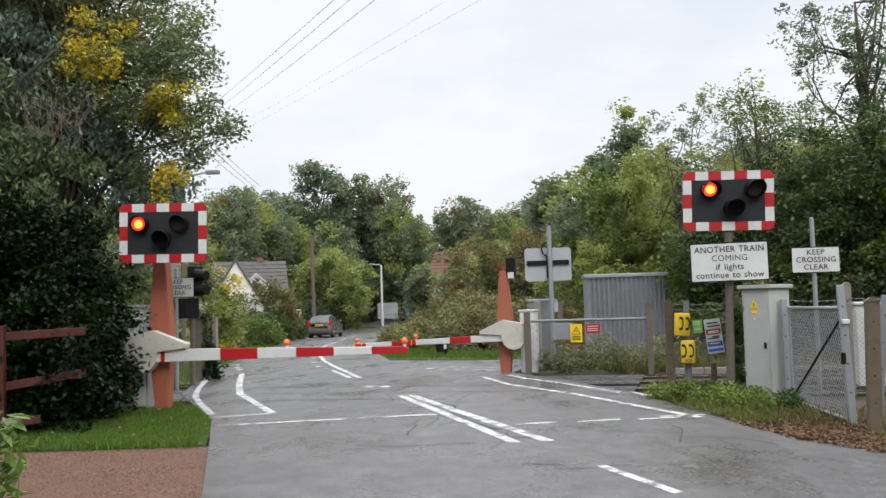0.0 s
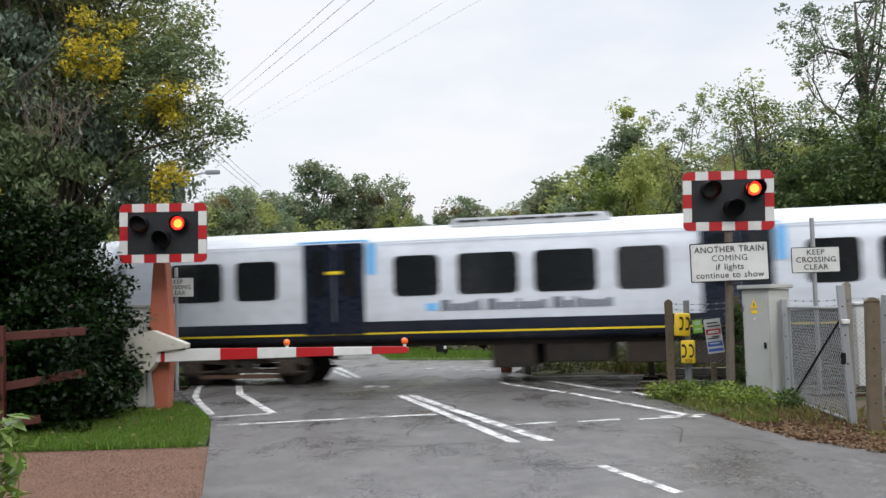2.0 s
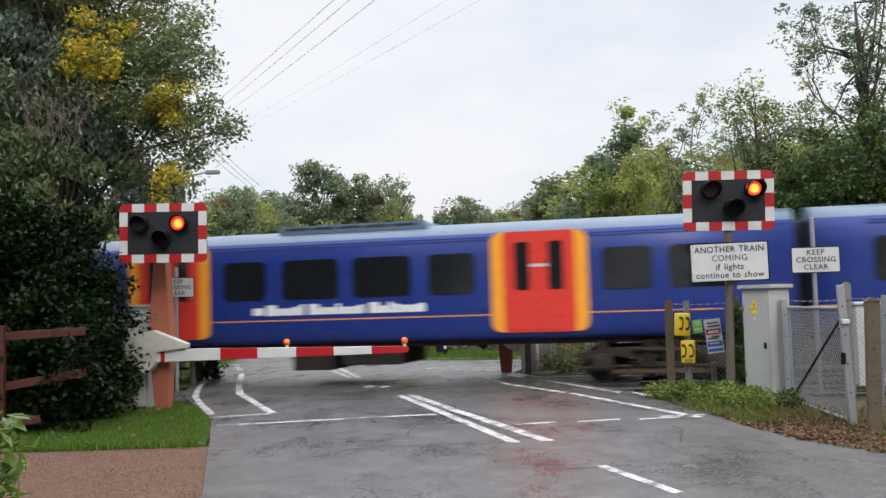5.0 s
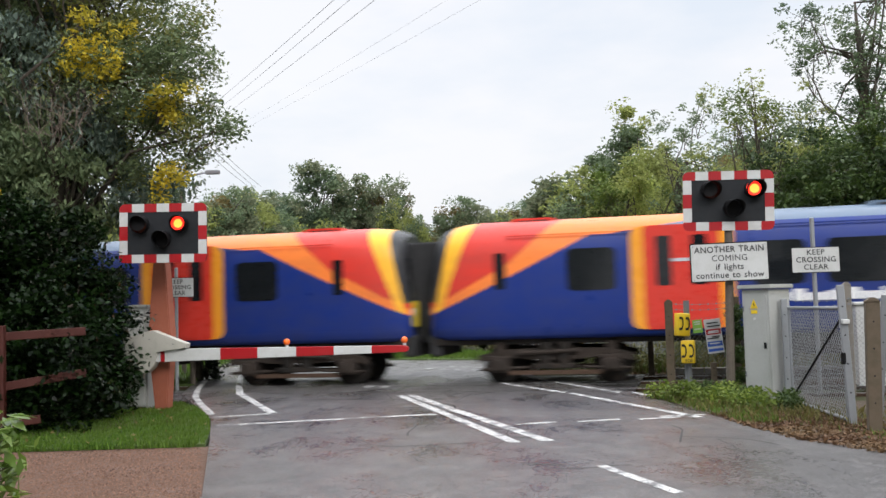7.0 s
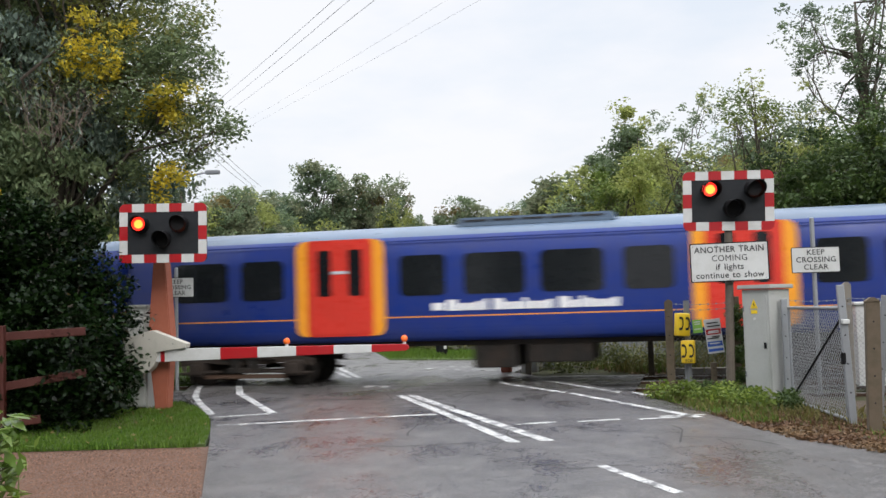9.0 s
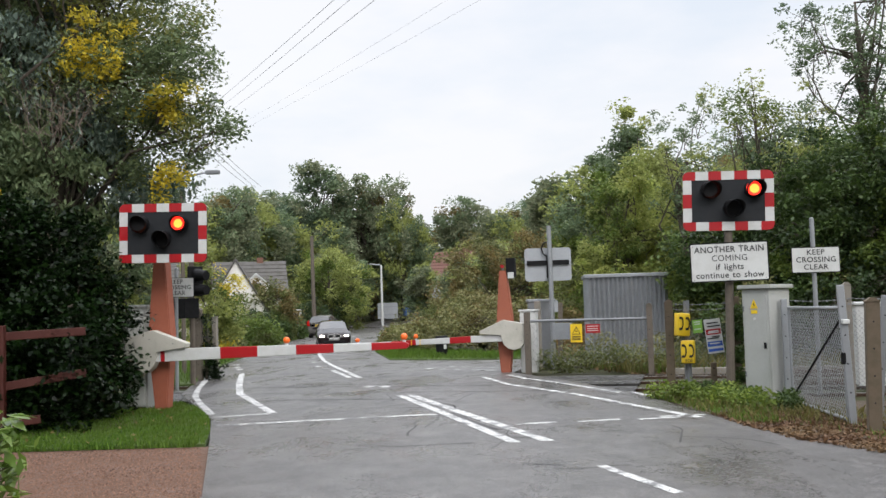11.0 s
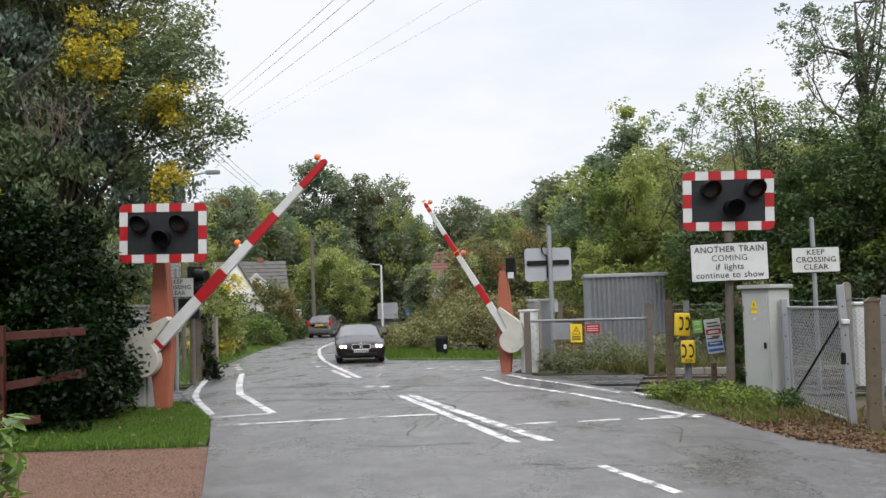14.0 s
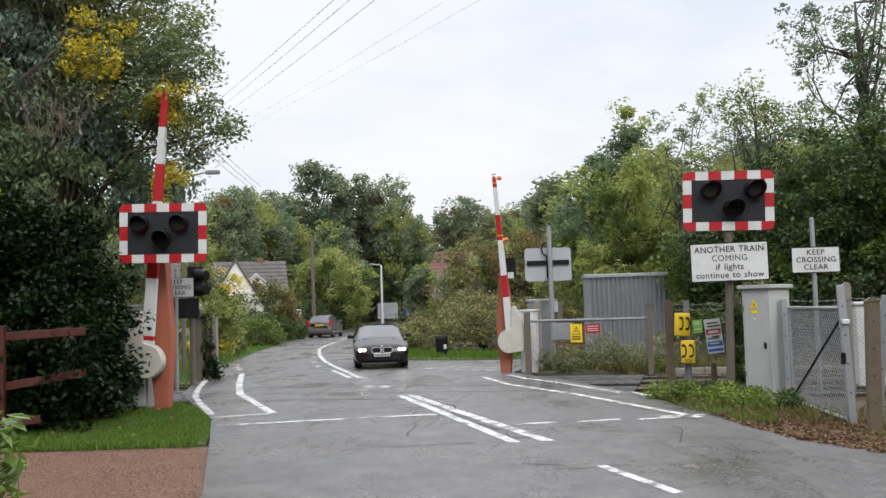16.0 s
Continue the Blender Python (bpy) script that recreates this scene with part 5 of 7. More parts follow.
            part("damper", bm, MAT["brake_dust"], bogie)
            bm = bm_new()
            box(bm, (0.0, sy * 1.16, 0.26), (2.1, 0.06, 0.10), 0.01)
            part("shoe_beam", bm, MAT["rail_side"], bogie, "brown conductor shoe beam")
            for xw in (-1.25, 1.25):
                bm = bm_new()
                box(bm, (xw, sy * 1.14, 0.46), (0.46, 0.26, 0.38), 0.06)
                rod(bm, (xw, sy * 1.26, 0.44), (xw, sy * 1.32, 0.44), 0.15, 0.12, 14)
                rod(bm, (xw, sy * 1.1, 0.66), (xw, sy * 1.1, 0.95), 0.13, 0.13, 10)
                part("axle_box", bm, MAT["brake_dust"], bogie)
                bm = bm_new()
                rod(bm, (xw, sy * 0.69, 0.42), (xw, sy * 0.82, 0.42), 0.42, 0.42, 28)
                rod(bm, (xw, sy * 0.65, 0.42), (xw, sy * 0.69, 0.42), 0.445, 0.445, 28)
                rod(bm, (xw, sy * 0.82, 0.42), (xw, sy * 0.86, 0.42), 0.28, 0.12, 20)
                part("wheel", bm, MAT["grime"], bogie, "dark steel wheel")
        for xw in (-1.25, 1.25):
            bm = bm_new()
            rod(bm, (xw, -0.7, 0.42), (xw, 0.7, 0.42), 0.08, 0.08, 10)
            part("axle", bm, MAT["grime"], bogie)
        bm = bm_new()
        box(bm, (0, 0, 0.70), (0.6, 2.1, 0.22), 0.03)
        part("bolster", bm, MAT["grime"], bogie)
    # ends
    bm = bm_new()
    box(bm, (-10.09, 0, 2.25), (0.19, 1.5, 2.35), 0.05)
    part("gangway", bm, MAT["gangway"], th, "dark ribbed gangway")
    if end:
        bm = bm_new()
        box(bm, (9.9, 0, 2.15), (0.56, 0.95, 2.4), 0.05)
        part("gangway", bm, MAT["gangway"], th, "dark cab gangway with closed door")
        for sy in (-1, 1):
            bm = bm_new()
            prism(bm, rounded(0.52, 0.85, 0.08, 3, sy * 0.78, 2.55), 9.55, 9.80, "x")
            part("windscreen", bm, MAT["glass"], th)
            bm = bm_new()
            rod(bm, (9.75, sy * 1.0, 1.68), (9.96, sy * 0.98, 1.68), 0.10, 0.10, 14)
            part("headlamp", bm, MAT["door_grey"] if blue else HEADLAMP.mat, th, "round headlamp")
        bm = bm_new()
        box(bm, (9.85, 0, 0.90), (0.3, 2.2, 0.5), 0.06)
        part("valance", bm, MAT["gangway"], th, "dark front valance")
        for sy in (-1, 1):
            bm = bm_new()
            prism(bm, rounded(0.55, 0.6, 0.05, 3, sy * 0.75, 1.65), 9.7, 9.95, "x")
            part("front_panel", bm, MAT["train_yellow"], th, "yellow warning panel")
        bm = bm_new()
        box(bm, (10.1, 0, 0.85), (0.4, 0.4, 0.35), 0.05)
        part("coupler", bm, MAT["grime"], th)
    else:
        bm = bm_new()
        box(bm, (10.09, 0, 2.25), (0.19, 1.5, 2.35), 0.05)
        part("gangway", bm, MAT["gangway"], th, "dark ribbed gangway")
    bm = bm_new()
    rod(bm, (-10.2, 0, 0.95), (-9.8, 0, 0.95), 0.09, 0.09, 10)
    part("coupler", bm, MAT["grime"], th)
    return th


COACH_LABELS = {("pale", True): "pale grey and navy driving coach with yellow cab band", ("pale", False): "pale grey coach with navy doors and yellow line",
                ("blue", True): "blue driving coach with orange and red cab end", ("blue", False): "blue coach with red doors in amber surrounds"}
made = {key: tagged(coach(*key), text) for key, text in COACH_LABELS.items()}
COACHES = []       # (coach, metres of its middle behind the train's nose, half turn)
used = set()
for unit, scheme in enumerate(("pale", "blue", "blue")):
    for i in (0, 2, 1, 3):
        key = (scheme, i in (0, 3))
        ob = made[key] if key not in used else copy_thing(made[key], pose(0, 0, 0))
        used.add(key)
        if scheme == "blue" and i == 1:
            blank = [o for o in ob.children if o.data and o.data.name.startswith("window") and max(v.co.x for v in o.data.vertices) < -7.0]
            for o in blank:
                bpy.data.objects.remove(o)
        COACHES.append((ob, CAR_L * (4 * unit + i + 0.5), 180 if i == 3 else 0))
# ---- plants ----


def leaf_cloud(name, centres, radii, per, size, material, rng, aspect=0.5, droop=0.0, flat=0.8, out_from=None):
    """Many small folded leaves around the centres of twigs."""
    c = np.repeat(np.asarray(centres, float), per, axis=0)
    r = np.repeat(np.asarray(radii, float), per)
    n = len(c)
    d = rng.normal(size=(n, 3))
    d /= np.linalg.norm(d, axis=1)[:, None]
    d *= (rng.random(n) ** 0.45)[:, None] * r[:, None]
    d[:, 2] *= flat
    p = c + d
    ax = rng.normal(size=(n, 3)) * (1.0, 1.0, 0.55)
    ax[:, 2] -= droop
    ax /= np.linalg.norm(ax, axis=1)[:, None]
    up = rng.normal(size=(n, 3)) + (0, 0, 0.9)
    sd = np.cross(ax, up)
    sd /= np.linalg.norm(sd, axis=1)[:, None] + 1e-9
    nm = np.cross(sd, ax)
    s = size * (0.55 + 0.9 * rng.random(n))[:, None]
    v = np.stack((p - ax * s * 0.5, p + sd * s * aspect * 0.5 + nm * s * 0.08, p + ax * s * 0.55, p - sd * s * aspect * 0.5 + nm * s * 0.08), 1)
    f = np.arange(n * 4)
    return raw_mesh(name, v.reshape(-1, 3), f, 4, material)


def limb(bm, path, r0, r1, seg=7):
    """A bent tapering limb."""
    k = len(path)
    last = None
    for i, p in enumerate(path):
        p = Vector(p)
        d = (Vector(path[min(i + 1, k - 1)]) - Vector(path[max(i - 1, 0)])).normalized()
        a = d.orthogonal().normalized()
        b = d.cross(a)
        r = r0 + (r1 - r0) * i / (k - 1)
        ring = [bm.verts.new(p + (a * math.cos(6.2832 * j / seg) + b * math.sin(6.2832 * j / seg)) * r) for j in range(seg)]
        if last:
            for j in range(seg):
                bm.faces.new((last[j], last[(j + 1) % seg], ring[(j + 1) % seg], ring[j]))
        last = ring


def bend(a, b, rng, wob):
    a, b = np.array(a, float), np.array(b, float)
    L = np.linalg.norm(b - a)
    return [tuple(a + (b - a) * f + rng.normal(size=3) * wob * L * (0 if f in (0, 1) else 1) + np.array((0, 0, 0.10 * L * math.sin(math.pi * f)))) for f in (0, 0.25, 0.5, 0.75, 1.0)]


def tree(name, label, category, at, lobes, seed, trunk=(0.2, 3.0), leaf=0.1, clumps=160, per=110, spread=0.5, mats=("green",), shares=(1.0,), aspect=0.5, droop=0.0, hollow=0.55, limbs=26, group="", bark="bark", flat=0.8, gilt=()):
    """A tree or shrub. lobes: ellipsoids (x, y, z, rx, ry, rz) of the crown, relative to the foot; trunk: radius and height."""
    rng = np.random.default_rng(seed)
    th = thing(name, label, category, pose(*at), group)
    lob = np.array(lobes, float)
    vol = (lob[:, 3] * lob[:, 4] * lob[:, 5]) ** 0.67
    pick = rng.choice(len(lob), clumps, p=vol / vol.sum())
    d = rng.normal(size=(clumps, 3))
    d /= np.linalg.norm(d, axis=1)[:, None]
    rad = hollow + (1.08 - hollow) * rng.random(clumps)
    c = lob[pick, :3] + d * rad[:, None] * lob[pick, 3:]
    c[:, 2] = np.maximum(c[:, 2], 0.12)
    size = spread * (0.55 + 0.9 * rng.random(clumps))
    bm = bm_new()
    tr, thh = trunk
    top = np.array((lob[:, 0].mean() * 0.5, lob[:, 1].mean() * 0.5, thh))
    limb(bm, bend((0, 0, -0.15), top, rng, 0.03), tr, tr * 0.55, 9)
    for i in rng.choice(clumps, min(limbs, clumps), replace=False):
        f = 0.35 + 0.65 * rng.random()
        s = np.array((0, 0, 0)) + top * f
        limb(bm, bend(s, c[i], rng, 0.07), tr * 0.32, 0.008, 6)
        near = np.argsort(((c - c[i]) ** 2).sum(1))[1:4]
        for j in near:
            mid = c[i] * 0.75 + s * 0.25
            limb(bm, bend(mid, c[j], rng, 0.08), tr * 0.11, 0.005, 5)
    part("trunk", bm, MAT[bark], th, "trunk and branches", True)
    # yellow and green leaves grow in patches of their own
    key = np.array([noise.noise(Vector(q) * 0.55 + Vector((seed, 0, 0))) for q in c])
    order = np.argsort(key)
    start = 0
    for m, sh in zip(mats, shares):
        stop = start + int(round(sh * clumps))
        ids = order[start:stop]
        start = stop
        if len(ids):
            me = leaf_cloud("crown", c[ids], size[ids], per, leaf, MAT[m], rng, aspect, droop, flat)
            ob = new("crown", me)
            ob.parent = th
    if gilt:
        g = np.array(gilt, float)
        pick = rng.choice(len(g), 7 * len(g))
        spots = g[pick, :3] + rng.normal(size=(len(pick), 3)) * g[pick, 3:] * (0.6, 0.4, 0.45)
        ob = new("crown", leaf_cloud("crown", spots, np.full(len(spots), 0.24), int(per * 0.55), leaf, MAT["gold"], rng, aspect, droop, flat))
        ob.parent = th
        tagged(ob, "patches of yellow leaves")
    return th


def blades(name, places, size, material, label, seed, lean=0.5):
    """Grass: one thin bent blade at each place."""
    rng = np.random.default_rng(seed)
    p = np.asarray(places, float)
    n = len(p)
    a = rng.random(n) * 6.283
    h = size * (0.5 + rng.random(n))
    w = 0.006 + 0.05 * h * rng.random(n)
    dx, dy = np.cos(a), np.sin(a)
    ln = lean * h * rng.random(n)
    z = np.zeros(n)
    v = np.stack((p + np.stack((-dy * w, dx * w, z), 1), p + np.stack((dy * w, -dx * w, z), 1),
                  p + np.stack((dx * ln * 0.4 + dy * w * 0.6, dy * ln * 0.4 - dx * w * 0.6, h * 0.6), 1), p + np.stack((dx * ln, dy * ln, h), 1)), 1)
    f = np.stack((np.arange(n) * 4, np.arange(n) * 4 + 1, np.arange(n) * 4 + 2, np.arange(n) * 4 + 3), 1)
    return tagged(new(name, raw_mesh(name, v.reshape(-1, 3), f.ravel(), 4, material)), label, "grass", "", "stuff")


def strew(poly_a, poly_b, count, seed, z=0.03):
    """Places between two edge lines with equal point counts."""
    rng = np.random.default_rng(seed)
    A, B = np.array(poly_a, float), np.array(poly_b, float)
    seg = np.linalg.norm((A[1:] + B[1:]) / 2 - (A[:-1] + B[:-1]) / 2, axis=1)
    wid = np.linalg.norm(A - B, axis=1)
    area = seg * (wid[1:] + wid[:-1]) / 2
    i = rng.choice(len(seg), count, p=area / area.sum())
    f, g = rng.random(count)[:, None], rng.random(count)[:, None]
    q = (A[i] * (1 - f) + A[i + 1] * f) * (1 - g) + (B[i] * (1 - f) + B[i + 1] * f) * g
    return np.column_stack((q, np.full(count, z)))


# verges
VL_A = [(-3.25, 13.68), (-3.55, 15.3), (-3.98, 17.1), (-4.7, 19.2), (-5.3, 20.3)]
VL_B = [(-8.0, 13.7), (-8.0, 15.3), (-8.2, 17.1), (-8.4, 19.2), (-8.4, 20.0)]
sheet("verge", VL_A + VL_B[::-1], 0.05, MAT["lawn"], "green grass verge beside the barrier", "verge", 0.2)
sheet("hedge_bed", [(-5.2, 15.9), (-5.1, 16.8), (-5.3, 18.4), (-8.2, 18.6), (-8.0, 15.1), (-5.6, 15.2)], 0.056, MAT["soil"], "bare dark soil under the hedge", "soil", 0.1)
blades("verge_grass", strew([(-3.35, 13.52), (-5.0, 13.56), (-8.0, 13.5)], [(-3.35, 13.75), (-5.0, 13.75), (-8.0, 13.75)], 1500, 91, 0.03), 0.075, MAT["grass"], "ragged grass along the drive's edge", 92, 0.7)
blades("verge_grass", strew(VL_A, VL_B, 34000, 1, 0.045), 0.05, MAT["grass"], "short green grass on the verge", 2)
VR_A = [(3.62, 18.75), (3.85, 17.6), (3.98, 15.8), (4.15, 14.2), (4.4, 12.6), (5.0, 11.0), (6.6, 8.2)]
VR_B = [(6.4, 19.2), (6.4, 17.6), (6.6, 15.8), (6.8, 14.2), (7.2, 12.6), (8.5, 11.0), (10, 8.2)]
sheet("verge", VR_A + VR_B[::-1], 0.03, MAT["soil"], "brown verge with leaf litter beside the fence", "verge", 0.2)
blades("rough_grass", np.vstack((strew(VR_A[:4], [(5.0, 18.6), (5.1, 17.5), (5.0, 15.8), (4.6, 14.2)], 1500, 3, 0.025), strew([(4.5, 14.2), (4.9, 12.6), (5.8, 11.0)], VR_B[3:6], 260, 4, 0.025))), 0.085, MAT["grass"], "uneven grass at the fence's foot", 5, 0.7)
blades("dry_grass", np.vstack((strew(VR_A[:4], [(5.4, 18.8), (5.5, 17.5), (5.9, 15.8), (6.2, 14.2)], 1500, 8, 0.025), strew([(4.9, 15.8), (4.9, 14.2), (5.2, 12.6), (6.0, 11.0)], VR_B[2:6], 420, 9, 0.025))), 0.12, MAT["drygrass"], "dry yellow grass along the fence", 6, 0.8)


def low_growth(name, label, pts, seed, mat, r, leaf, per):
    rng = np.random.default_rng(seed)
    c = np.array(pts, float)
    me = leaf_cloud(name, c, np.full(len(c), r), per, leaf, MAT[mat], rng, 0.55, 0.0, 0.75)
    return tagged(new(name, me), label, "weeds", "", "stuff")


low_growth("weeds", "green weeds and nettles at the foot of the telephone post", [(3.85 + 0.26 * i + 0.1 * math.sin(5 * i), 18.2 - 0.22 * i + 0.25 * math.cos(3 * i), 0.14 + 0.05 * math.sin(7 * i)) for i in range(6)] + [(4.3, 17.2, 0.14), (4.55, 16.8, 0.16), (4.75, 16.4, 0.14), (4.95, 16.0, 0.10), (4.2, 17.7, 0.16)], 3, "nettle", 0.30, 0.075, 300)
low_growth("weeds", "ivy and nettles around the relay cabinet", [(4.75, 17.5, 0.2), (5.0, 17.1, 0.15), (5.15, 17.9, 0.4), (5.15, 18.0, 0.8), (5.2, 18.1, 1.2), (5.2, 18.15, 1.5), (5.5, 16.5, 0.15), (5.3, 15.9, 0.12), (4.55, 17.9, 0.2)], 4, "green", 0.24, 0.06, 500)

# leaf litter strewn along the verge
rng0 = np.random.default_rng(11)
pl = strew([(4.0, 15.6), (4.05, 14.2), (4.24, 12.6), (4.85, 11.0)], [(5.5, 15.6), (5.9, 14.2), (6.6, 12.6), (8.0, 11.0)], 5200, 12, 0.045)
tagged(new("leaf_litter", leaf_cloud("leaf_litter", pl, np.full(len(pl), 0.03), 2, 0.055, MAT["litter"], rng0, 0.6, 0, 0.2)), "brown fallen leaves along the verge", "leaves", "", "stuff")
# fallen leaves on the left verge and road edge
pl = strew(VL_A[:4], [(-6, 13.75), (-6, 15.3), (-6, 17.1), (-6.5, 19.2)], 50, 13, 0.09)
tagged(new("leaf_litter", leaf_cloud("leaf_litter", pl, np.full(len(pl), 0.02), 1, 0.07, MAT["russet"], rng0, 0.6, 0, 0.2)), "a few fallen leaves on the grass", "leaves", "", "stuff")

# far verges
FG_A = [(5.2, 33.6), (1.8, 33.25), (0.2, 33.95), (-1.95, 35.15), (-2.9, 42), (-3.5, 52), (-4.0, 62)]
FG_B = [(5.4, 37), (2.4, 37), (1.0, 38.5), (-0.2, 40), (-1.2, 45), (-2.2, 53), (-3.2, 62)]
sheet("verge", FG_A + FG_B[::-1], 0.06, MAT["lawn"], "bright green verge beyond the crossing", "verge", 0.2)
blades("verge_grass", strew(FG_A, FG_B, 15000, 15, 0.05), 0.14, MAT["grass"], "fresh green grass on the far verge", 16)
FL_A = [(-6.3, 25.5), (-6.95, 29), (-7.6, 34.4), (-8.6, 47), (-9.4, 62), (-9.7, 75)]
FL_B = [(-8.2, 25.5), (-8.6, 29), (-9.6, 34.4), (-11.5, 47), (-12.5, 62), (-12.8, 75)]
sheet("verge", FL_A + FL_B[::-1], 0.06, MAT["lawn"], "green verge along the far lane", "verge", 0.2)
blades("verge_grass", strew(FL_A, FL_B, 12000, 17, 0.05), 0.13, MAT["grass"], "green grass along the far lane", 18)
FR_A = [(-4.4, 75), (-3.6, 92), (-0.5, 106)]
FR_B = [(-1.0, 75), (1, 92), (4, 104)]
blades("verge_grass", strew(FR_A, FR_B, 5000, 19, 0.1), 0.25, MAT["grass"], "green grass along the bend", 20)
# trackside grass and weeds beyond the rails
TW_A = [tk(s, 25.9)[:2] for s in (-1.5, 1, 4, 8, 14)]
TW_B = [tk(s, 29.5)[:2] for s in (-3.4, 1, 4, 8, 14)]
blades("trackside_grass", strew(TW_A, TW_B, 6000, 21, -0.02), 0.30, MAT["drygrass"], "tall yellowed grass beyond the rails", 22, 0.6)
blades("trackside_grass", strew(TW_A, TW_B, 2200, 23, -0.02), 0.22, MAT["grass"], "green weeds beyond the rails", 24, 0.6)
# litter on the soil and a pale cable trough along its edge
pl = strew(TW_A, TW_B, 2600, 27, -0.01)
tagged(new("leaf_litter", leaf_cloud("leaf_litter", pl, np.full(len(pl), 0.06), 2, 0.09, MAT["litter"], rng0, 0.6, 0, 0.3)), "brown leaves and dead stems on the trackside soil", "leaves", "", "stuff")
th = thing("cable_trough", "weathered concrete cable trough along the far track", "cable trough", tpose(0, 25.95, -0.03), "", "structure")
for i in range(14):
    bm = bm_new()
    box(bm, (-0.2 + 0.92 * i, 0.0, 0.06), (0.90, 0.32, 0.16), 0.012)
    part("trough_lid", bm, MAT["concrete"], th)
low_growth("weeds", "orange-brown bracken on the bank behind the steel shed", [(2.9 + 0.35 * i, 33.5 + 0.4 * math.sin(2 * i), 0.55 + 0.15 * math.sin(4 * i)) for i in range(9)], 28, "bracken", 0.5, 0.1, 260)
low_growth("weeds", "olive weeds in front of the steel shed", [(2.6 + 0.42 * i, 27.0 - 0.12 * i + 0.5 * math.sin(3 * i), 0.30 + 0.16 * math.sin(5 * i)) for i in range(10)], 25, "olive", 0.42, 0.08, 330)
low_growth("weeds", "russet weeds in front of the steel shed", [(3.2 + 0.55 * i, 28.3 - 0.1 * i, 0.45 + 0.2 * math.sin(4 * i)) for i in range(7)], 26, "bramble", 0.5, 0.08, 330)

# the evergreen hedge by the driveway, in front of the tall trees; its leaf colour holds their shade
tree("evergreen_hedge", "glossy evergreen hedge with ivy beside the barrier, darkened as if shaded", "hedge", (-6.1, 17.4, 0.0),
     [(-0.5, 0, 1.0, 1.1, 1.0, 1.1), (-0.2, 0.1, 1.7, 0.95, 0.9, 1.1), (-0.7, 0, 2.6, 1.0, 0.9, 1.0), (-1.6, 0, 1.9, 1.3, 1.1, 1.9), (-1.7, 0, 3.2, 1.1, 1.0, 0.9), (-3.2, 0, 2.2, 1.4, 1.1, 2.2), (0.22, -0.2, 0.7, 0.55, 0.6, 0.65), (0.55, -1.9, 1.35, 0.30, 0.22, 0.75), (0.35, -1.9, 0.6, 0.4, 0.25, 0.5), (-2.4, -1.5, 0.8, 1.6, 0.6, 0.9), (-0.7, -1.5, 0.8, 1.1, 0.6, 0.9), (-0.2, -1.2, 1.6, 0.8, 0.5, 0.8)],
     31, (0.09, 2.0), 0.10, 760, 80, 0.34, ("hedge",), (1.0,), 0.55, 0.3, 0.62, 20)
tree("cypress", "tall grey-green cypress with drooping sprays", "conifer", (-9.4, 20.2, 0.0),
     [(0, 0, 5, 2.2, 2.2, 4.2), (1.2, -0.3, 6.0, 1.6, 1.5, 2.2), (0.2, 0, 9.2, 2.0, 1.9, 2.6), (2.0, -0.3, 4.6, 1.5, 1.4, 1.5), (2.9, 0.0, 4.4, 1.2, 1.0, 0.8), (1.0, -0.6, 3.8, 1.6, 1.2, 1.4)],
     32, (0.3, 8.5), 0.14, 620, 135, 0.48, ("conifer", "crown_green"), (0.72, 0.28), 0.34, 1.3, 0.75, 30)
tree("cypress", "dark tall conifer behind the driveway", "conifer", (-12.2, 19.0, 0.0), [(0, 0, 6, 2.6, 2.4, 5.0), (1.2, 0, 8.6, 2.0, 1.8, 2.6)], 33, (0.3, 9), 0.17, 190, 80, 0.55, ("conifer", "crown_green"), (0.7, 0.3), 0.25, 0.8, 0.5, 22)
# where the leaves have turned, relative to the foot: place and radius
GILT = [(0.4, -1.2, 9.0, 0.6), (0.8, -1.3, 8.5, 0.6), (0.25, -1.2, 8.3, 0.45), (1.75, -1.2, 6.95, 0.45), (2.25, -1.1, 6.8, 0.5), (1.5, -1.2, 6.5, 0.3), (1.6, -1.2, 6.2, 0.3), (2.9, -0.7, 6.0, 0.4), (2.75, -0.7, 5.6, 0.35), (2.85, -0.6, 4.4, 0.3), (2.7, -0.6, 4.1, 0.3)]
tree("robinia", "leafy tree turning yellow beside the railway", "tree", (-7.95, 19.6, 0.0),
     [(0.5, 0.3, 8.3, 1.9, 1.8, 1.6), (1.9, 0.2, 7.4, 1.45, 1.4, 1.2), (2.7, 0.1, 6.3, 1.05, 1.0, 0.9), (1.8, 0, 6.3, 1.3, 1.3, 1.2), (3.25, 0.0, 5.3, 0.75, 0.7, 0.45), (2.4, 0.3, 4.7, 0.7, 0.8, 0.8), (0.8, 0.3, 9.6, 1.8, 1.6, 1.2)],
     34, (0.2, 7.0), 0.085, 520, 105, 0.42, ("crown_green", "crown_olive"), (0.58, 0.42), 0.5, 0.2, 0.72, 46, gilt=GILT)
tree("shrub", "yellow-green variegated shrub by the driveway", "shrub", (-7.75, 16.0, 0.0), [(0.15, 0, 3.5, 0.45, 0.4, 0.8)], 35, (0.05, 3.0), 0.09, 30, 80, 0.25, ("gold",), (1.0,), 0.5, 0.4, 0.3, 8)
# an added tree, out of view on the left, to shade drive and hedge
tree("cypress", "unseen tall cypress added to shade the driveway", "conifer", (-9.6, 6.5, 0.0), [(0, 0, 5.5, 2.4, 2.4, 4.6), (0, 0, 9.0, 2.0, 2.0, 2.6)], 38, (0.3, 9), 0.2, 160, 80, 0.6, ("conifer",), (1.0,), 0.26, 0.8, 0.5, 18)
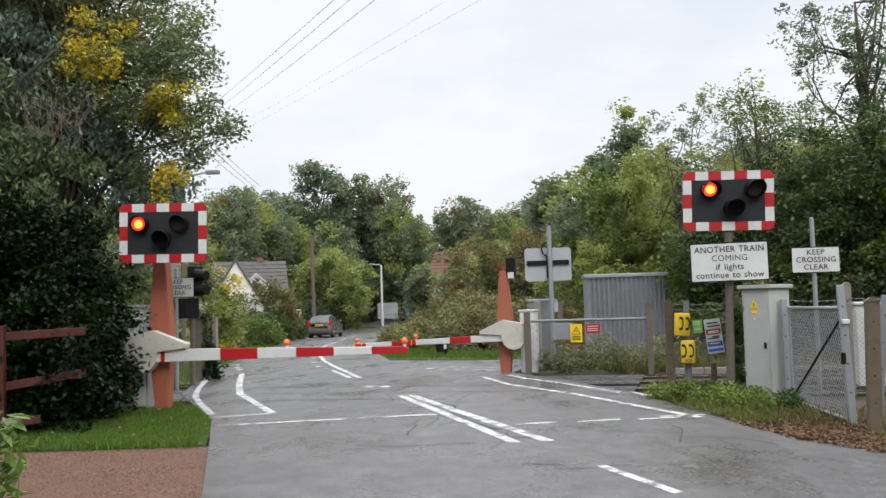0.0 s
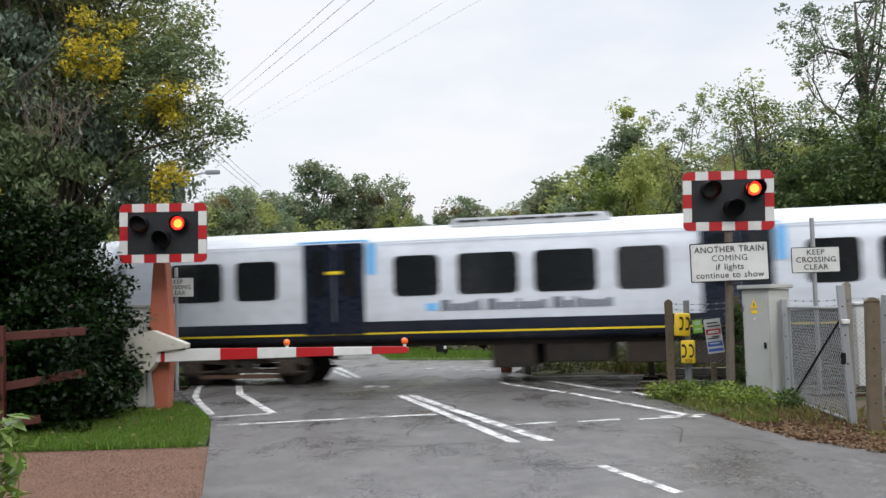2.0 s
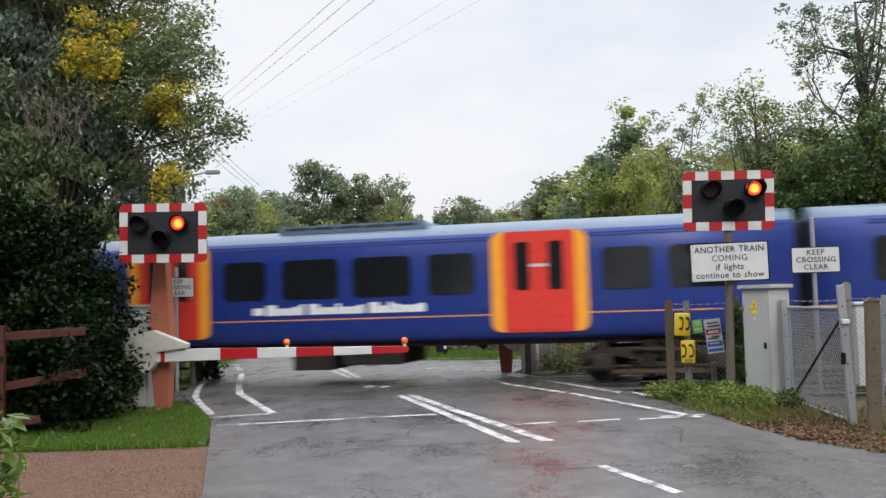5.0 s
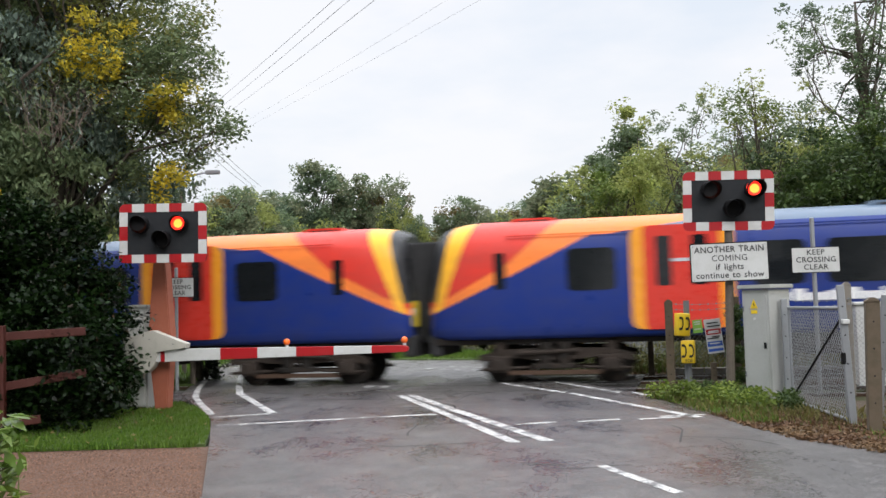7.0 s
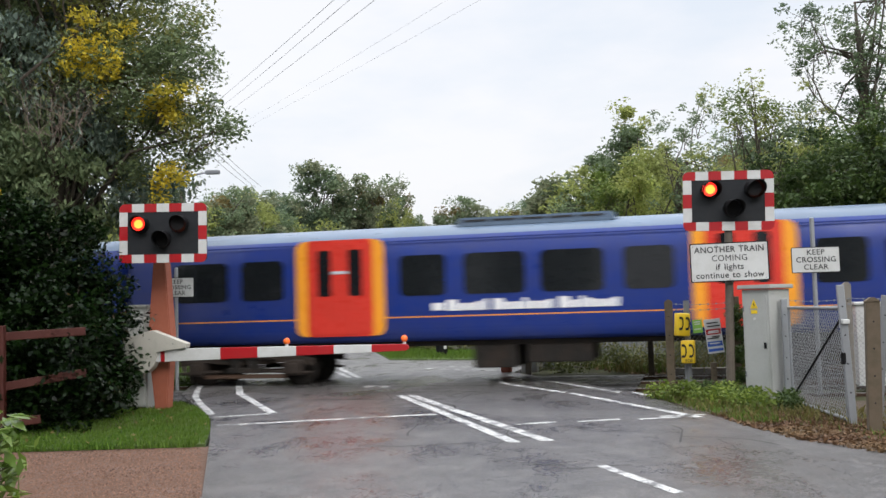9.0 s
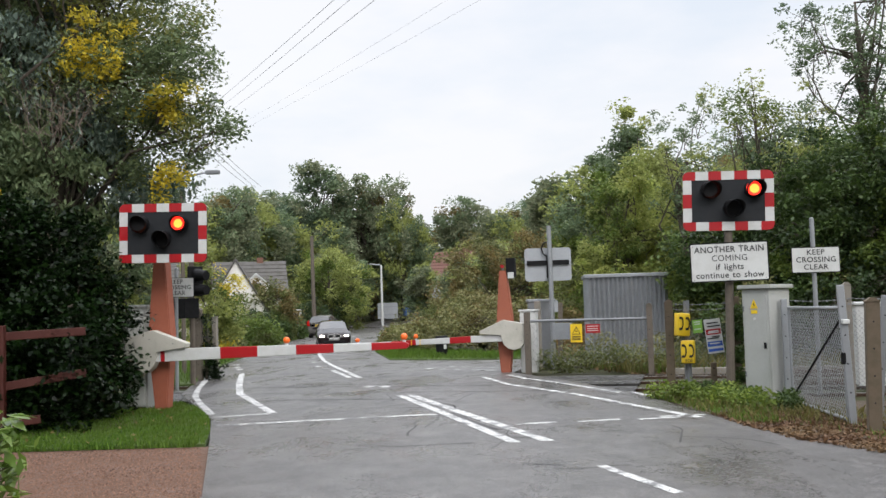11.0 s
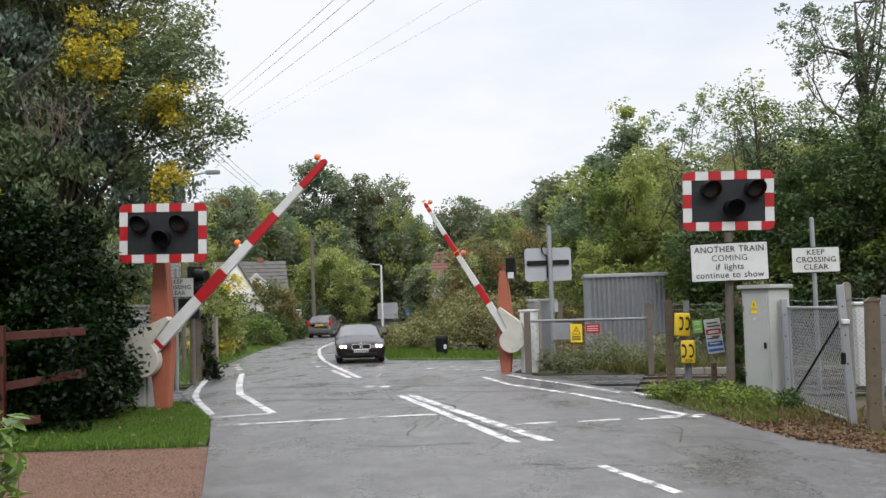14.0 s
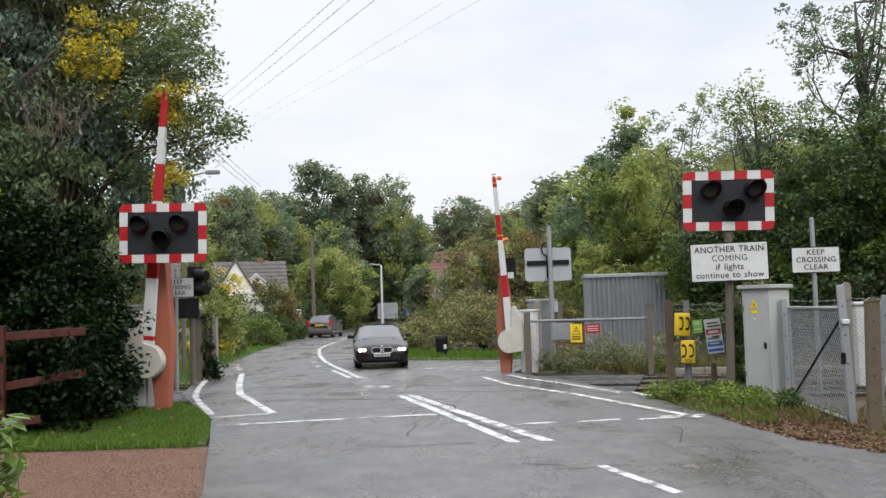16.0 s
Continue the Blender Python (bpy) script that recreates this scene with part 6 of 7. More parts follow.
# bare twigs of a dead bush among the conifers
bm = bm_new()
rg = np.random.default_rng(7)
for i in range(34):
    a = np.array((-6.7 + 0.3 * rg.normal(), 17.6 + 0.2 * rg.random(), 4.7 + 0.5 * rg.random()))
    e = a + np.array((0.55 * rg.normal(), -0.1, 0.5 + 0.7 * rg.random()))
    limb(bm, bend(a, e, rg, 0.10), 0.007, 0.0025, 5)
solid("dead_bush", bm, MAT["twig"], "bare brown twigs of a dead bush among conifers", "shrub")

# laurel at the picture's near corner of the drive
tree("laurel", "fresh green laurel with broad leaves beside the driveway", "shrub", (-3.75, 7.9, 0.0), [(0.0, 0, 0.75, 0.42, 0.35, 0.42), (0.2, 0, 0.5, 0.25, 0.3, 0.3)], 36, (0.03, 0.6), 0.15, 34, 14, 0.16, ("laurel",), (1.0,), 0.42, 0.3, 0.5, 14)
# ---- background: trees, bushes, houses, street furniture ----


def clone_tree(src, at, turn, grow):
    """Another tree on the same meshes, turned and of another size."""
    ob = copy_thing(src, pose(*at, 0, 0, turn))
    ob.scale = grow
    return ob


# lighter trees beyond the track, right of the road
tree("ash_tree", "airy light green tree with thin upper branches", "tree", (8.3, 43.0, 0), [(-1.5, 0, 4.6, 2.6, 2.2, 2.8), (0.4, 0, 6.2, 2.4, 2.2, 2.2), (-1.0, 0, 7.6, 1.2, 1.2, 1.5), (1.8, 0.3, 4.0, 2.4, 2.2, 2.6), (-2.6, 0, 2.4, 1.8, 2.0, 2.0), (-0.2, 0, 9.4, 0.7, 0.7, 1.1)], 51, (0.20, 6.0), 0.17, 470, 95, 0.5, ("wood_fresh", "fresh", "wood_green"), (0.6, 0.2, 0.2), 0.5, 0.1, 0.55, 46)
tree("ash_tree", "bright yellow-green young tree behind the steel shed", "tree", (6.9, 38.5, 0), [(-0.2, 0, 3.0, 1.7, 1.4, 1.6), (0.9, 0, 4.2, 1.7, 1.4, 1.5), (0.1, 0, 5.4, 1.2, 1.1, 1.3), (1.9, 0.3, 3.2, 1.4, 1.3, 1.7), (0.5, 0, 6.6, 0.6, 0.6, 0.8)], 50, (0.12, 4.8), 0.12, 330, 95, 0.38, ("lime", "wood_fresh", "fresh"), (0.55, 0.3, 0.15), 0.5, 0.15, 0.55, 34)
tree("ash_tree", "open-crowned tree with bare spreading limbs", "tree", (8.5, 36.0, 0), [(0.2, 0, 5.8, 1.8, 1.6, 1.6), (-0.3, 0, 7.8, 1.1, 1.0, 1.2), (1.0, 0, 8.6, 0.8, 0.8, 1.0), (1.6, 0.4, 5.2, 1.8, 1.6, 2.2), (-1.4, 0, 6.8, 0.7, 0.6, 0.7)], 52, (0.14, 6.6), 0.11, 170, 44, 0.32, ("wood_fresh", "wood_green"), (0.6, 0.4), 0.5, 0.1, 0.3, 30)
tree("ash_tree", "tall green tree beside the railway", "tree", (10.6, 33.0, 0), [(0, 0, 5.2, 2.6, 2.2, 2.6), (0.4, 0, 7.0, 1.9, 1.8, 1.7), (-0.6, 0, 7.9, 1.0, 1.0, 1.0)], 53, (0.16, 6.0), 0.12, 220, 52, 0.42, ("wood_green", "wood_fresh", "fresh"), (0.4, 0.35, 0.25), 0.5, 0.1, 0.4, 46)
tree("tall_ash_tree", "tall thin-leaved tree with a long bare limb", "tree", (14.0, 33.0, 0), [(0.3, 0, 9.6, 2.0, 1.8, 1.8), (-1.6, 0, 10.6, 1.1, 1.1, 1.2), (1.2, 0, 12.2, 1.8, 1.6, 1.2), (0.4, 0, 7.4, 1.6, 1.6, 1.6), (-1.9, 0, 9.6, 0.6, 0.6, 0.6)], 54, (0.18, 10.5), 0.12, 230, 48, 0.36, ("wood_green", "wood_dark"), (0.6, 0.4), 0.5, 0.1, 0.35, 26)
for i, (x, y, s, sd, mats) in enumerate(((11.0, 28.6, 1.0, 55, ("green", "dark", "fresh")), (13.0, 28.0, 1.12, 56, ("green", "dark", "fresh")), (8.9, 30.5, 0.72, 57, ("dark", "green", "fresh")), (15.5, 26.5, 1.2, 58, ("dark", "green", "green")))):
    tree("trackside_tree", "dense dark green tree behind the railway fence", "tree", (x, y, 0), [(0, 0, 2.6 * s, 2.4 * s, 2.0 * s, 2.5 * s), (0.6, 0, 4.8 * s, 2.0 * s, 1.8 * s, 2.0 * s), (-1.2, 0, 3.9 * s, 1.7 * s, 1.6 * s, 1.9 * s), (1.4, 0, 3.2 * s, 1.8 * s, 1.6 * s, 2.2 * s)], sd, (0.2, 4.5 * s), 0.13, 330, 90, 0.46, mats, (0.5, 0.3, 0.2), 0.5, 0.15, 0.5, 26, "trackside trees")
tree("understorey", "shady undergrowth behind the fence", "shrub", (8.6, 27.0, 0), [(0, 0, 1.1, 1.6, 1.0, 1.2), (2.6, -0.4, 1.4, 1.8, 1.0, 1.5), (5.2, -1.0, 1.5, 2.0, 1.0, 1.7)], 59, (0.06, 1.4), 0.11, 200, 80, 0.36, ("dark", "green", "bramble"), (0.4, 0.3, 0.3), 0.5, 0.1, 0.4, 20)
tree("understorey", "russet bracken and shrubs behind the steel shed", "shrub", (6.2, 36.0, 0), [(-1.2, 0, 1.4, 1.8, 1.0, 1.6), (1.5, 0, 1.2, 2.0, 1.0, 1.4), (3.4, -2, 1.6, 2.0, 1.0, 1.8)], 60, (0.06, 1.4), 0.13, 150, 80, 0.42, ("russet", "fresh", "olive"), (0.35, 0.35, 0.3), 0.5, 0.1, 0.4, 16)

# bramble bank and large russet bush in the fork of the roads
tree("bramble_bank", "sprawling grey-green bramble bank behind the grass", "shrub", (0.6, 41.0, 0), [(-2.2, 4.0, 0.5, 1.2, 3.0, 0.55), (-0.4, 0.5, 0.9, 1.9, 2.2, 1.0), (1.6, 0, 1.0, 2.0, 2.0, 1.1), (3.6, -0.6, 1.1, 1.9, 2.0, 1.2), (-2.8, 11, 0.4, 0.8, 4, 0.5), (0.4, 3.5, 1.5, 2.0, 2.0, 1.0)], 61, (0.05, 1.0), 0.11, 420, 90, 0.42, ("bramble", "russet", "olive"), (0.5, 0.25, 0.25), 0.5, 0.1, 0.6, 20)
tree("russet_bush", "big rounded russet and olive bush", "shrub", (3.4, 56.0, 0), [(-1.8, 0, 3.2, 2.2, 1.8, 2.3), (0.4, 0, 4.0, 2.2, 1.8, 2.2), (2.4, 0, 3.8, 2.0, 1.8, 2.2), (-2.6, 0, 1.6, 1.8, 1.6, 1.6), (4.6, 0, 2.8, 2.0, 1.8, 2.2)], 62, (0.14, 2.6), 0.16, 330, 85, 0.5, ("russet", "bramble", "olive"), (0.45, 0.35, 0.2), 0.45, 0.1, 0.55, 24)

# gardens left of the far lane
tree("yellow_shrub", "tall yellow-green shrub by the far lane", "shrub", (-9.0, 39.0, 0), [(0, 0, 2.2, 1.2, 1.0, 1.6), (-0.4, 0, 3.8, 0.7, 0.7, 0.9), (0.7, 0, 1.5, 0.9, 0.8, 1.1), (-0.1, 0, 4.6, 0.35, 0.35, 0.6)], 63, (0.07, 3.4), 0.13, 170, 80, 0.34, ("wood_fresh", "fresh", "gold"), (0.62, 0.30, 0.08), 0.4, 0.3, 0.35, 20)
for i, (x, y, w, h, m) in enumerate(((-10.6, 54, 1.7, 1.4, "fresh"), (-12.0, 63, 1.9, 1.7, "green"), (-10.6, 66, 1.3, 1.2, "green"), (-9.9, 44, 1.0, 0.8, "gold"), (-11.9, 49, 1.6, 1.6, "fresh"), (-10.7, 57, 1.1, 1.7, "dark"), (-10.7, 62.5, 1.2, 1.5, "green"), (-13.6, 72, 1.5, 3.0, "wood_green"), (-11.9, 72.5, 1.5, 2.9, "green"), (-9.9, 86, 1.6, 3.4, "dark"), (-12.6, 71, 2.0, 2.4, "wood_green"), (-11.4, 80, 2.2, 3.0, "dark"), (-10.8, 90, 2.4, 3.4, "green"))):
    tree("garden_shrub", "rounded clipped garden shrub beside the lane", "shrub", (x, y, 0), [(0, 0, h * 0.55, w, w, h * 0.6), (0.5 * w, 0.3, h * 0.4, w * 0.7, w * 0.7, h * 0.45)], 70 + i, (0.06, h * 0.6), 0.13, 110, 70, 0.30, (m, "olive"), (0.8, 0.2), 0.5, 0.1, 0.7, 8, "garden shrubs")
tree("garden_tree", "brownish garden tree beside the house", "tree", (-12.0, 64.0, 0), [(0, 0, 2.4, 1.6, 1.5, 1.5), (1.6, 0, 2.2, 1.5, 1.4, 1.4)], 81, (0.15, 3.2), 0.17, 160, 70, 0.5, ("russet", "olive", "bramble"), (0.3, 0.4, 0.3), 0.5, 0.1, 0.45, 22)
tree("garden_tree", "light green young tree behind the lane", "tree", (-9.7, 86.0, 0.0), [(0, 0, 4.2, 3.0, 2.4, 3.2), (-1.8, 0, 3.4, 2.0, 2.0, 2.6), (1.8, 0, 3.0, 2.0, 2.0, 2.6)], 82, (0.16, 4.4), 0.22, 210, 70, 0.6, ("wood_fresh", "fresh"), (0.7, 0.3), 0.5, 0.1, 0.4, 26)

# wooded skyline
proto = [tree("woodland_tree", "broad dark green woodland tree on the skyline", "tree", (-13.8, 105.0, 0.5), [(0, 0, 8, 4.6, 4, 4.4), (-2.5, 0, 11.5, 3.2, 3, 3.4), (2.4, 0, 12.5, 3.4, 3, 3.4), (0.5, 0, 4.6, 4.4, 4, 3.6), (0.4, 0, 15.2, 1.9, 1.9, 1.8)], 91, (0.4, 11), 0.34, 330, 80, 0.95, ("wood_dark", "wood_green", "wood_olive"), (0.4, 0.35, 0.25), 0.5, 0.1, 0.45, 40, "woodland trees"),
         tree("woodland_tree", "rounded olive-green woodland tree on the skyline", "tree", (-7.8, 108.0, 0.5), [(0, 0, 7.5, 4.2, 4, 5.0), (-1.6, 0, 11.4, 3.0, 3, 3.0), (1.8, 0, 11.0, 3.2, 3, 3.0), (0, 0, 3.6, 4.4, 4, 3.4)], 92, (0.4, 9.5), 0.34, 310, 80, 0.95, ("wood_green", "wood_olive", "russet"), (0.4, 0.45, 0.15), 0.5, 0.1, 0.5, 36, "woodland trees"),
         tree("woodland_tree", "fresh green mixed tree in front of the wood", "tree", (-4.4, 104.0, 0.5), [(0, 0, 4.6, 3.4, 3, 4.0), (-1.4, 0, 7.2, 2.2, 2, 2.6), (1.6, 0, 6.6, 2.2, 2, 2.4)], 93, (0.3, 6.5), 0.28, 260, 80, 0.75, ("wood_fresh", "wood_green", "wood_olive"), (0.35, 0.4, 0.25), 0.5, 0.1, 0.45, 32, "woodland trees")]
for k, x, y, turn, g, h in ((0, 12.2, 108, 130, 0.86, 0.84), (1, 2.2, 108, 60, 0.80, 0.88), (2, 7.0, 106, 20, 1.1, 1.15), (1, -18.6, 88, 120, 0.75, 0.88), (2, -17.6, 95, 40, 1.3, 1.35), (2, -12.0, 98, 200, 1.1, 1.05), (2, -6.4, 116, 90, 0.9, 0.9), (2, 1.6, 99, 150, 0.9, 0.8), (1, 17.5, 96, 310, 0.95, 0.9), (0, 22, 104, 30, 1.0, 0.95), (1, 25, 84, 80, 1.0, 1.0), (0, 30, 96, 200, 1.0, 1.0), (1, 34, 76, 140, 1.0, 1.0), (0, -42, 95, 220, 1.0, 1.0), (1, -28, 90, 330, 0.9, 0.9), (2, -25, 70, 75, 1.1, 1.0), (2, -21, 62, 15, 0.9, 0.85), (1, 22, 60, 20, 0.9, 0.8), (0, 28, 56, 60, 0.85, 0.8), (2, 17.5, 58, 110, 0.8, 0.7), (2, 10.5, 72, 10, 1.3, 1.15), (1, -20, 120, 30, 1.05, 1.0), (0, -30, 112, 200, 1.0, 0.95), (1, 9.8, 125, 70, 0.9, 0.85), (2, -9.6, 94, 20, 0.9, 0.75), (2, 13.5, 84, 240, 1.2, 1.15), (2, -20.5, 84, 200, 1.1, 1.1), (2, 5.2, 86, 300, 0.9, 0.75), (1, 17, 128, 150, 0.95, 0.9), (2, -1.4, 84, 60, 0.62, 0.55), (2, 1.8, 78, 260, 0.7, 0.6), (2, -0.6, 118, 10, 0.9, 0.8), (2, 6.5, 78, 120, 0.8, 0.75), (2, -3.0, 126, 190, 1.0, 0.75), (1, -13.5, 124, 10, 1.0, 0.82), (1, -8.0, 127, 250, 1.0, 0.74), (0, -3.4, 130, 40, 0.9, 0.62), (1, 1.6, 128, 200, 0.9, 0.66), (0, 6.2, 130, 300, 0.95, 0.66), (1, -19.5, 126, 60, 1.0, 0.74), (1, 13.5, 132, 15, 1.0, 0.72)):
    clone_tree(proto[k], (x, y, max(0, rise(x, y))), turn, (g, g, h))
proto[1].scale = (1.0, 1.0, 1.08)
proto[2].scale = (0.8, 0.8, 1.28)
for x, y, turn, g in ((-30, 38, 0, 0.8), (-22, 34, 50, 0.75), (-16, 30, 140, 0.6), (-40, 50, 20, 1.0), (30, 40, 30, 0.9), (24, 34, 80, 0.8), (36, 28, 120, 0.9), (-20, -8, 60, 0.9), (-12, -14, 150, 0.9), (16, -10, 30, 0.9), (26, 2, 200, 0.9), (2, -30, 70, 1.0), (-26, 12, 300, 0.9), (30, 14, 80, 0.8)):
    clone_tree(proto[0 if g > 0.85 else 1], (x, y, 0), turn, (g, g, g))


def house(name, label, m, w, d, eave, ridge, wall, roof, gables=1, windows=()):
    """A house with a pitched roof, ridge along x, and a front gable facing -y."""
    th = thing(name, label, "house", m, "houses")
    bm = bm_new()
    prism(bm, [(0, 0), (d, 0), (d, eave), (d / 2, ridge), (0, eave)], -w / 2, w / 2, "x")
    part("wall", bm, wall, th)
    for sy in (0, 1):
        bm = bm_new()
        y0, y1 = (-0.35, d / 2) if sy == 0 else (d + 0.35, d / 2)
        z0 = eave - 0.35 * (ridge - eave) / (d / 2)
        prism(bm, [(y0, z0 + 0.02), (y1, ridge + 0.02), (y1, ridge + 0.16), (y0, z0 + 0.16)], -w / 2 - 0.3, w / 2 + 0.3, "x")
        r = part("roof", bm, roof, th)
        if sy == 0:
            kk = 9
            for i in range(1, kk):
                bm = bm_new()
                f = i / kk
                yc, zc = y0 + (y1 - y0) * f, z0 + 0.17 + (ridge - z0) * f
                box(bm, (0, yc, zc), (w + 0.6, 0.06, 0.035))
                part("tile_course", bm, roof, r)
    for i in range(gables):
        gx = -w / 2 + w * (i + 0.5) / gables
        gw, gh = 1.3, 1.35
        zb = eave + 0.1
        bm = bm_new()
        prism(bm, [(gx - gw, zb), (gx + gw, zb), (gx + gw, zb + 0.25), (gx, zb + gh), (gx - gw, zb + 0.25)], -0.25, d * 0.35)
        g = part("gable", bm, MAT["render_wall"], th, "white rendered gable")
        for s in (-1, 1):
            bm = bm_new()
            prism(bm, [(gx + s * (gw + 0.2), zb + 0.08), (gx, zb + gh + 0.02), (gx, zb + gh + 0.16), (gx + s * (gw + 0.2), zb + 0.22)], -0.40, d * 0.35)
            part("gable_roof", bm, MAT["white"], g, "white bargeboard")
        bm = bm_new()
        box(bm, (gx, -0.27, zb + 0.45), (0.9, 0.05, 0.7), 0.01)
        win = part("window_frame", bm, MAT["white"], g)
        bm = bm_new()
        box(bm, (gx, -0.30, zb + 0.45), (0.78, 0.02, 0.58))
        part("pane", bm, MAT["glass"], win)
    for wx, wz in windows:
        bm = bm_new()
        box(bm, (wx, -0.03, wz), (1.3, 0.08, 1.1), 0.01)
        win = part("window_frame", bm, MAT["white"], th)
        bm = bm_new()
        box(bm, (wx, -0.075, wz), (1.15, 0.02, 0.95))
        part("pane", bm, MAT["glass"], win)
    bm = bm_new()
    box(bm, (w * 0.3, d / 2, ridge + 0.1), (0.5, 0.4, 0.7), 0.02)
    part("chimney", bm, MAT["brick"], th)
    return th


house("bungalow", "white bungalow with grey tiled roof and gables behind the shrubs", pose(-16.2, 76.0, 0, 0, 0, 12), 8.5, 7.0, 3.2, 5.7, MAT["render_wall"], MAT["roof"], 2, ((-3.0, 1.5), (0, 1.5), (3.0, 1.5)))
bm = bm_new()
prism(bm, [(-2.0, 0.0), (2.0, 0.0), (2.0, 1.6), (0, 5.0), (-2.0, 1.6)], 0.0, 5.0)
th = thing("bungalow", "white gabled end of a house behind the yellow shrub", "house", pose(-12.8, 62.5, 0, 0, 0, 9), "houses")
part("wall", bm, MAT["render_wall"], th)
for s in (-1, 1):
    bm = bm_new()
    prism(bm, [(s * 2.3, 1.15), (0, 5.05), (0, 5.2), (s * 2.3, 1.3)], -0.12, 5.2)
    part("roof", bm, MAT["roof"], th, "grey tiled roof slope")
house("cottage", "red tiled house between the trees", pose(0.3, 92.0, 0.2, 0, 0, -25), 3.6, 4.0, 4.2, 6.6, MAT["render_wall"], MAT["redroof"], 0, ((-0.9, 2.0), (0.9, 2.0)))
house("hill_house", "distant white gabled house on the hill", pose(-2.6, 150.0, 7.5, 0, 0, 60), 6.0, 4.5, 4.2, 6.4, MAT["render_wall"], MAT["roof"], 0, ((0, 2.5),))


def street_lamp(m, h, arm, label, r=0.07, paint="white"):
    th = thing("street_lamp", label, "street lamp", m, "street lamps")
    bm = bm_new()
    rod(bm, (0, 0, 0), (0, 0, h), r, r * 0.7, 10)
    part("column", bm, MAT[paint], th)
    bm = bm_new()
    rod(bm, (0, 0, h), (arm, 0, h + 0.12), r * 0.5, r * 0.4, 8)
    part("arm", bm, MAT["galv"], th)
    bm = bm_new()
    box(bm, (arm * 1.25, 0, h + 0.12), (abs(arm) * 0.55, 0.2, 0.12), 0.03)
    part("lantern", bm, MAT["galv_dull"], th)


street_lamp(pose(-5.65, 92, 0.3), 5.5, -0.8, "pale street lamp on the bend", 0.12)
street_lamp(pose(-7.75, 30.2, 0), 5.9, 0.75, "street lamp column hidden in the leaves", 0.07, "timber")

# utility poles and wires
th = thing("utility_pole", "dark wooden utility pole beside the lane", "utility pole", pose(-9.5, 74, 0), "utility poles")
bm = bm_new()
rod(bm, (0, 0, 0), (-0.05, 0, 7.3), 0.16, 0.12, 10)
part("pole", bm, MAT["timber"], th)


def wire(a, b, sag, r):
    """A sagging wire with one unbroken skin."""
    a, b = Vector(a), Vector(b)
    bm = bm_new()
    limb(bm, [a.lerp(b, i / 16) - Vector((0, 0, sag * 4 * (i / 16) * (1 - i / 16))) for i in range(17)], r, r, 5)
    solid("overhead_wire", bm, MAT["black"], "thin black overhead wire crossing the sky", "wire", None, "overhead wires")


for a, b, r in (
    ((2.28, 2.0, 4.53), (-7.72, 34.0, 8.77), 0.0034),
    ((2.49, 2.0, 4.59), (-7.49, 34.0, 8.65), 0.0034),
    ((2.95, 2.0, 4.71), (-7.34, 34.0, 8.41), 0.0034),
    ((4.04, 2.0, 4.75), (-6.5, 34.0, 8.27), 0.0014),
    ((4.71, 2.0, 4.83), (-6.43, 34.0, 8.08), 0.0014),
    ((-7.59, 34.0, 7.46), (-12.46, 70.0, 10.56), 0.01),
    ((-7.59, 34.0, 7.27), (-12.85, 70.0, 10.49), 0.01),
    ((-7.63, 34.0, 7.04), (-13.32, 70.0, 10.58), 0.01),
):
    wire(a, b, 0.05, r)
# ---- vehicles ----
HEAD = Net("car_headlight_glow")
HEAD.surface((0.9, 0.9, 0.9), 0.15, 0, None, None, (1.0, 0.80, 0.64), 11.0)
MAT["tail"] = worn("red_tail_lens", (0.45, 0.015, 0.012), 0.15, 0, (0.2, 0.01, 0.01), 0.2, 6, 30, 0.0)
MAT["windscreen"] = worn("car_glass", (0.02, 0.022, 0.024), 0.05, 0, (0.03, 0.03, 0.03), 0.2, 3, 20, 0.0, spec=1.0)
MAT["chrome"] = worn("chrome", (0.75, 0.75, 0.76), 0.15, 1.0, (0.4, 0.4, 0.4), 0.2, 6, 30, 0.0)
MAT["alloy"] = worn("alloy_wheel", (0.42, 0.42, 0.43), 0.35, 0.8, (0.2, 0.19, 0.18), 0.3, 6, 30, 0.0)
MAT["plate_yellow"] = worn("yellow_number_plate", (0.78, 0.55, 0.05), 0.4, 0, (0.5, 0.4, 0.1), 0.2, 6, 30, 0.0)


def car_paint(name, colour, rough):
    n = Net(name)
    wet = n.span(n.noise(90.0, 2.0), 0.55, 0.7, 0.0, 0.12)
    c = n.mix(n.span(n.noise(2.0, 5.0), 0.45, 0.8, 0.0, 0.12), colour, (0.05, 0.045, 0.04))
    return n.surface(c, n.math("ADD", rough, wet), 0.0, None, 0.25)


BLACK_CAR, SILVER_CAR = car_paint("dark_car_paint", (0.012, 0.008, 0.009), 0.07), car_paint("grey_car_paint", (0.085, 0.080, 0.076), 0.2)


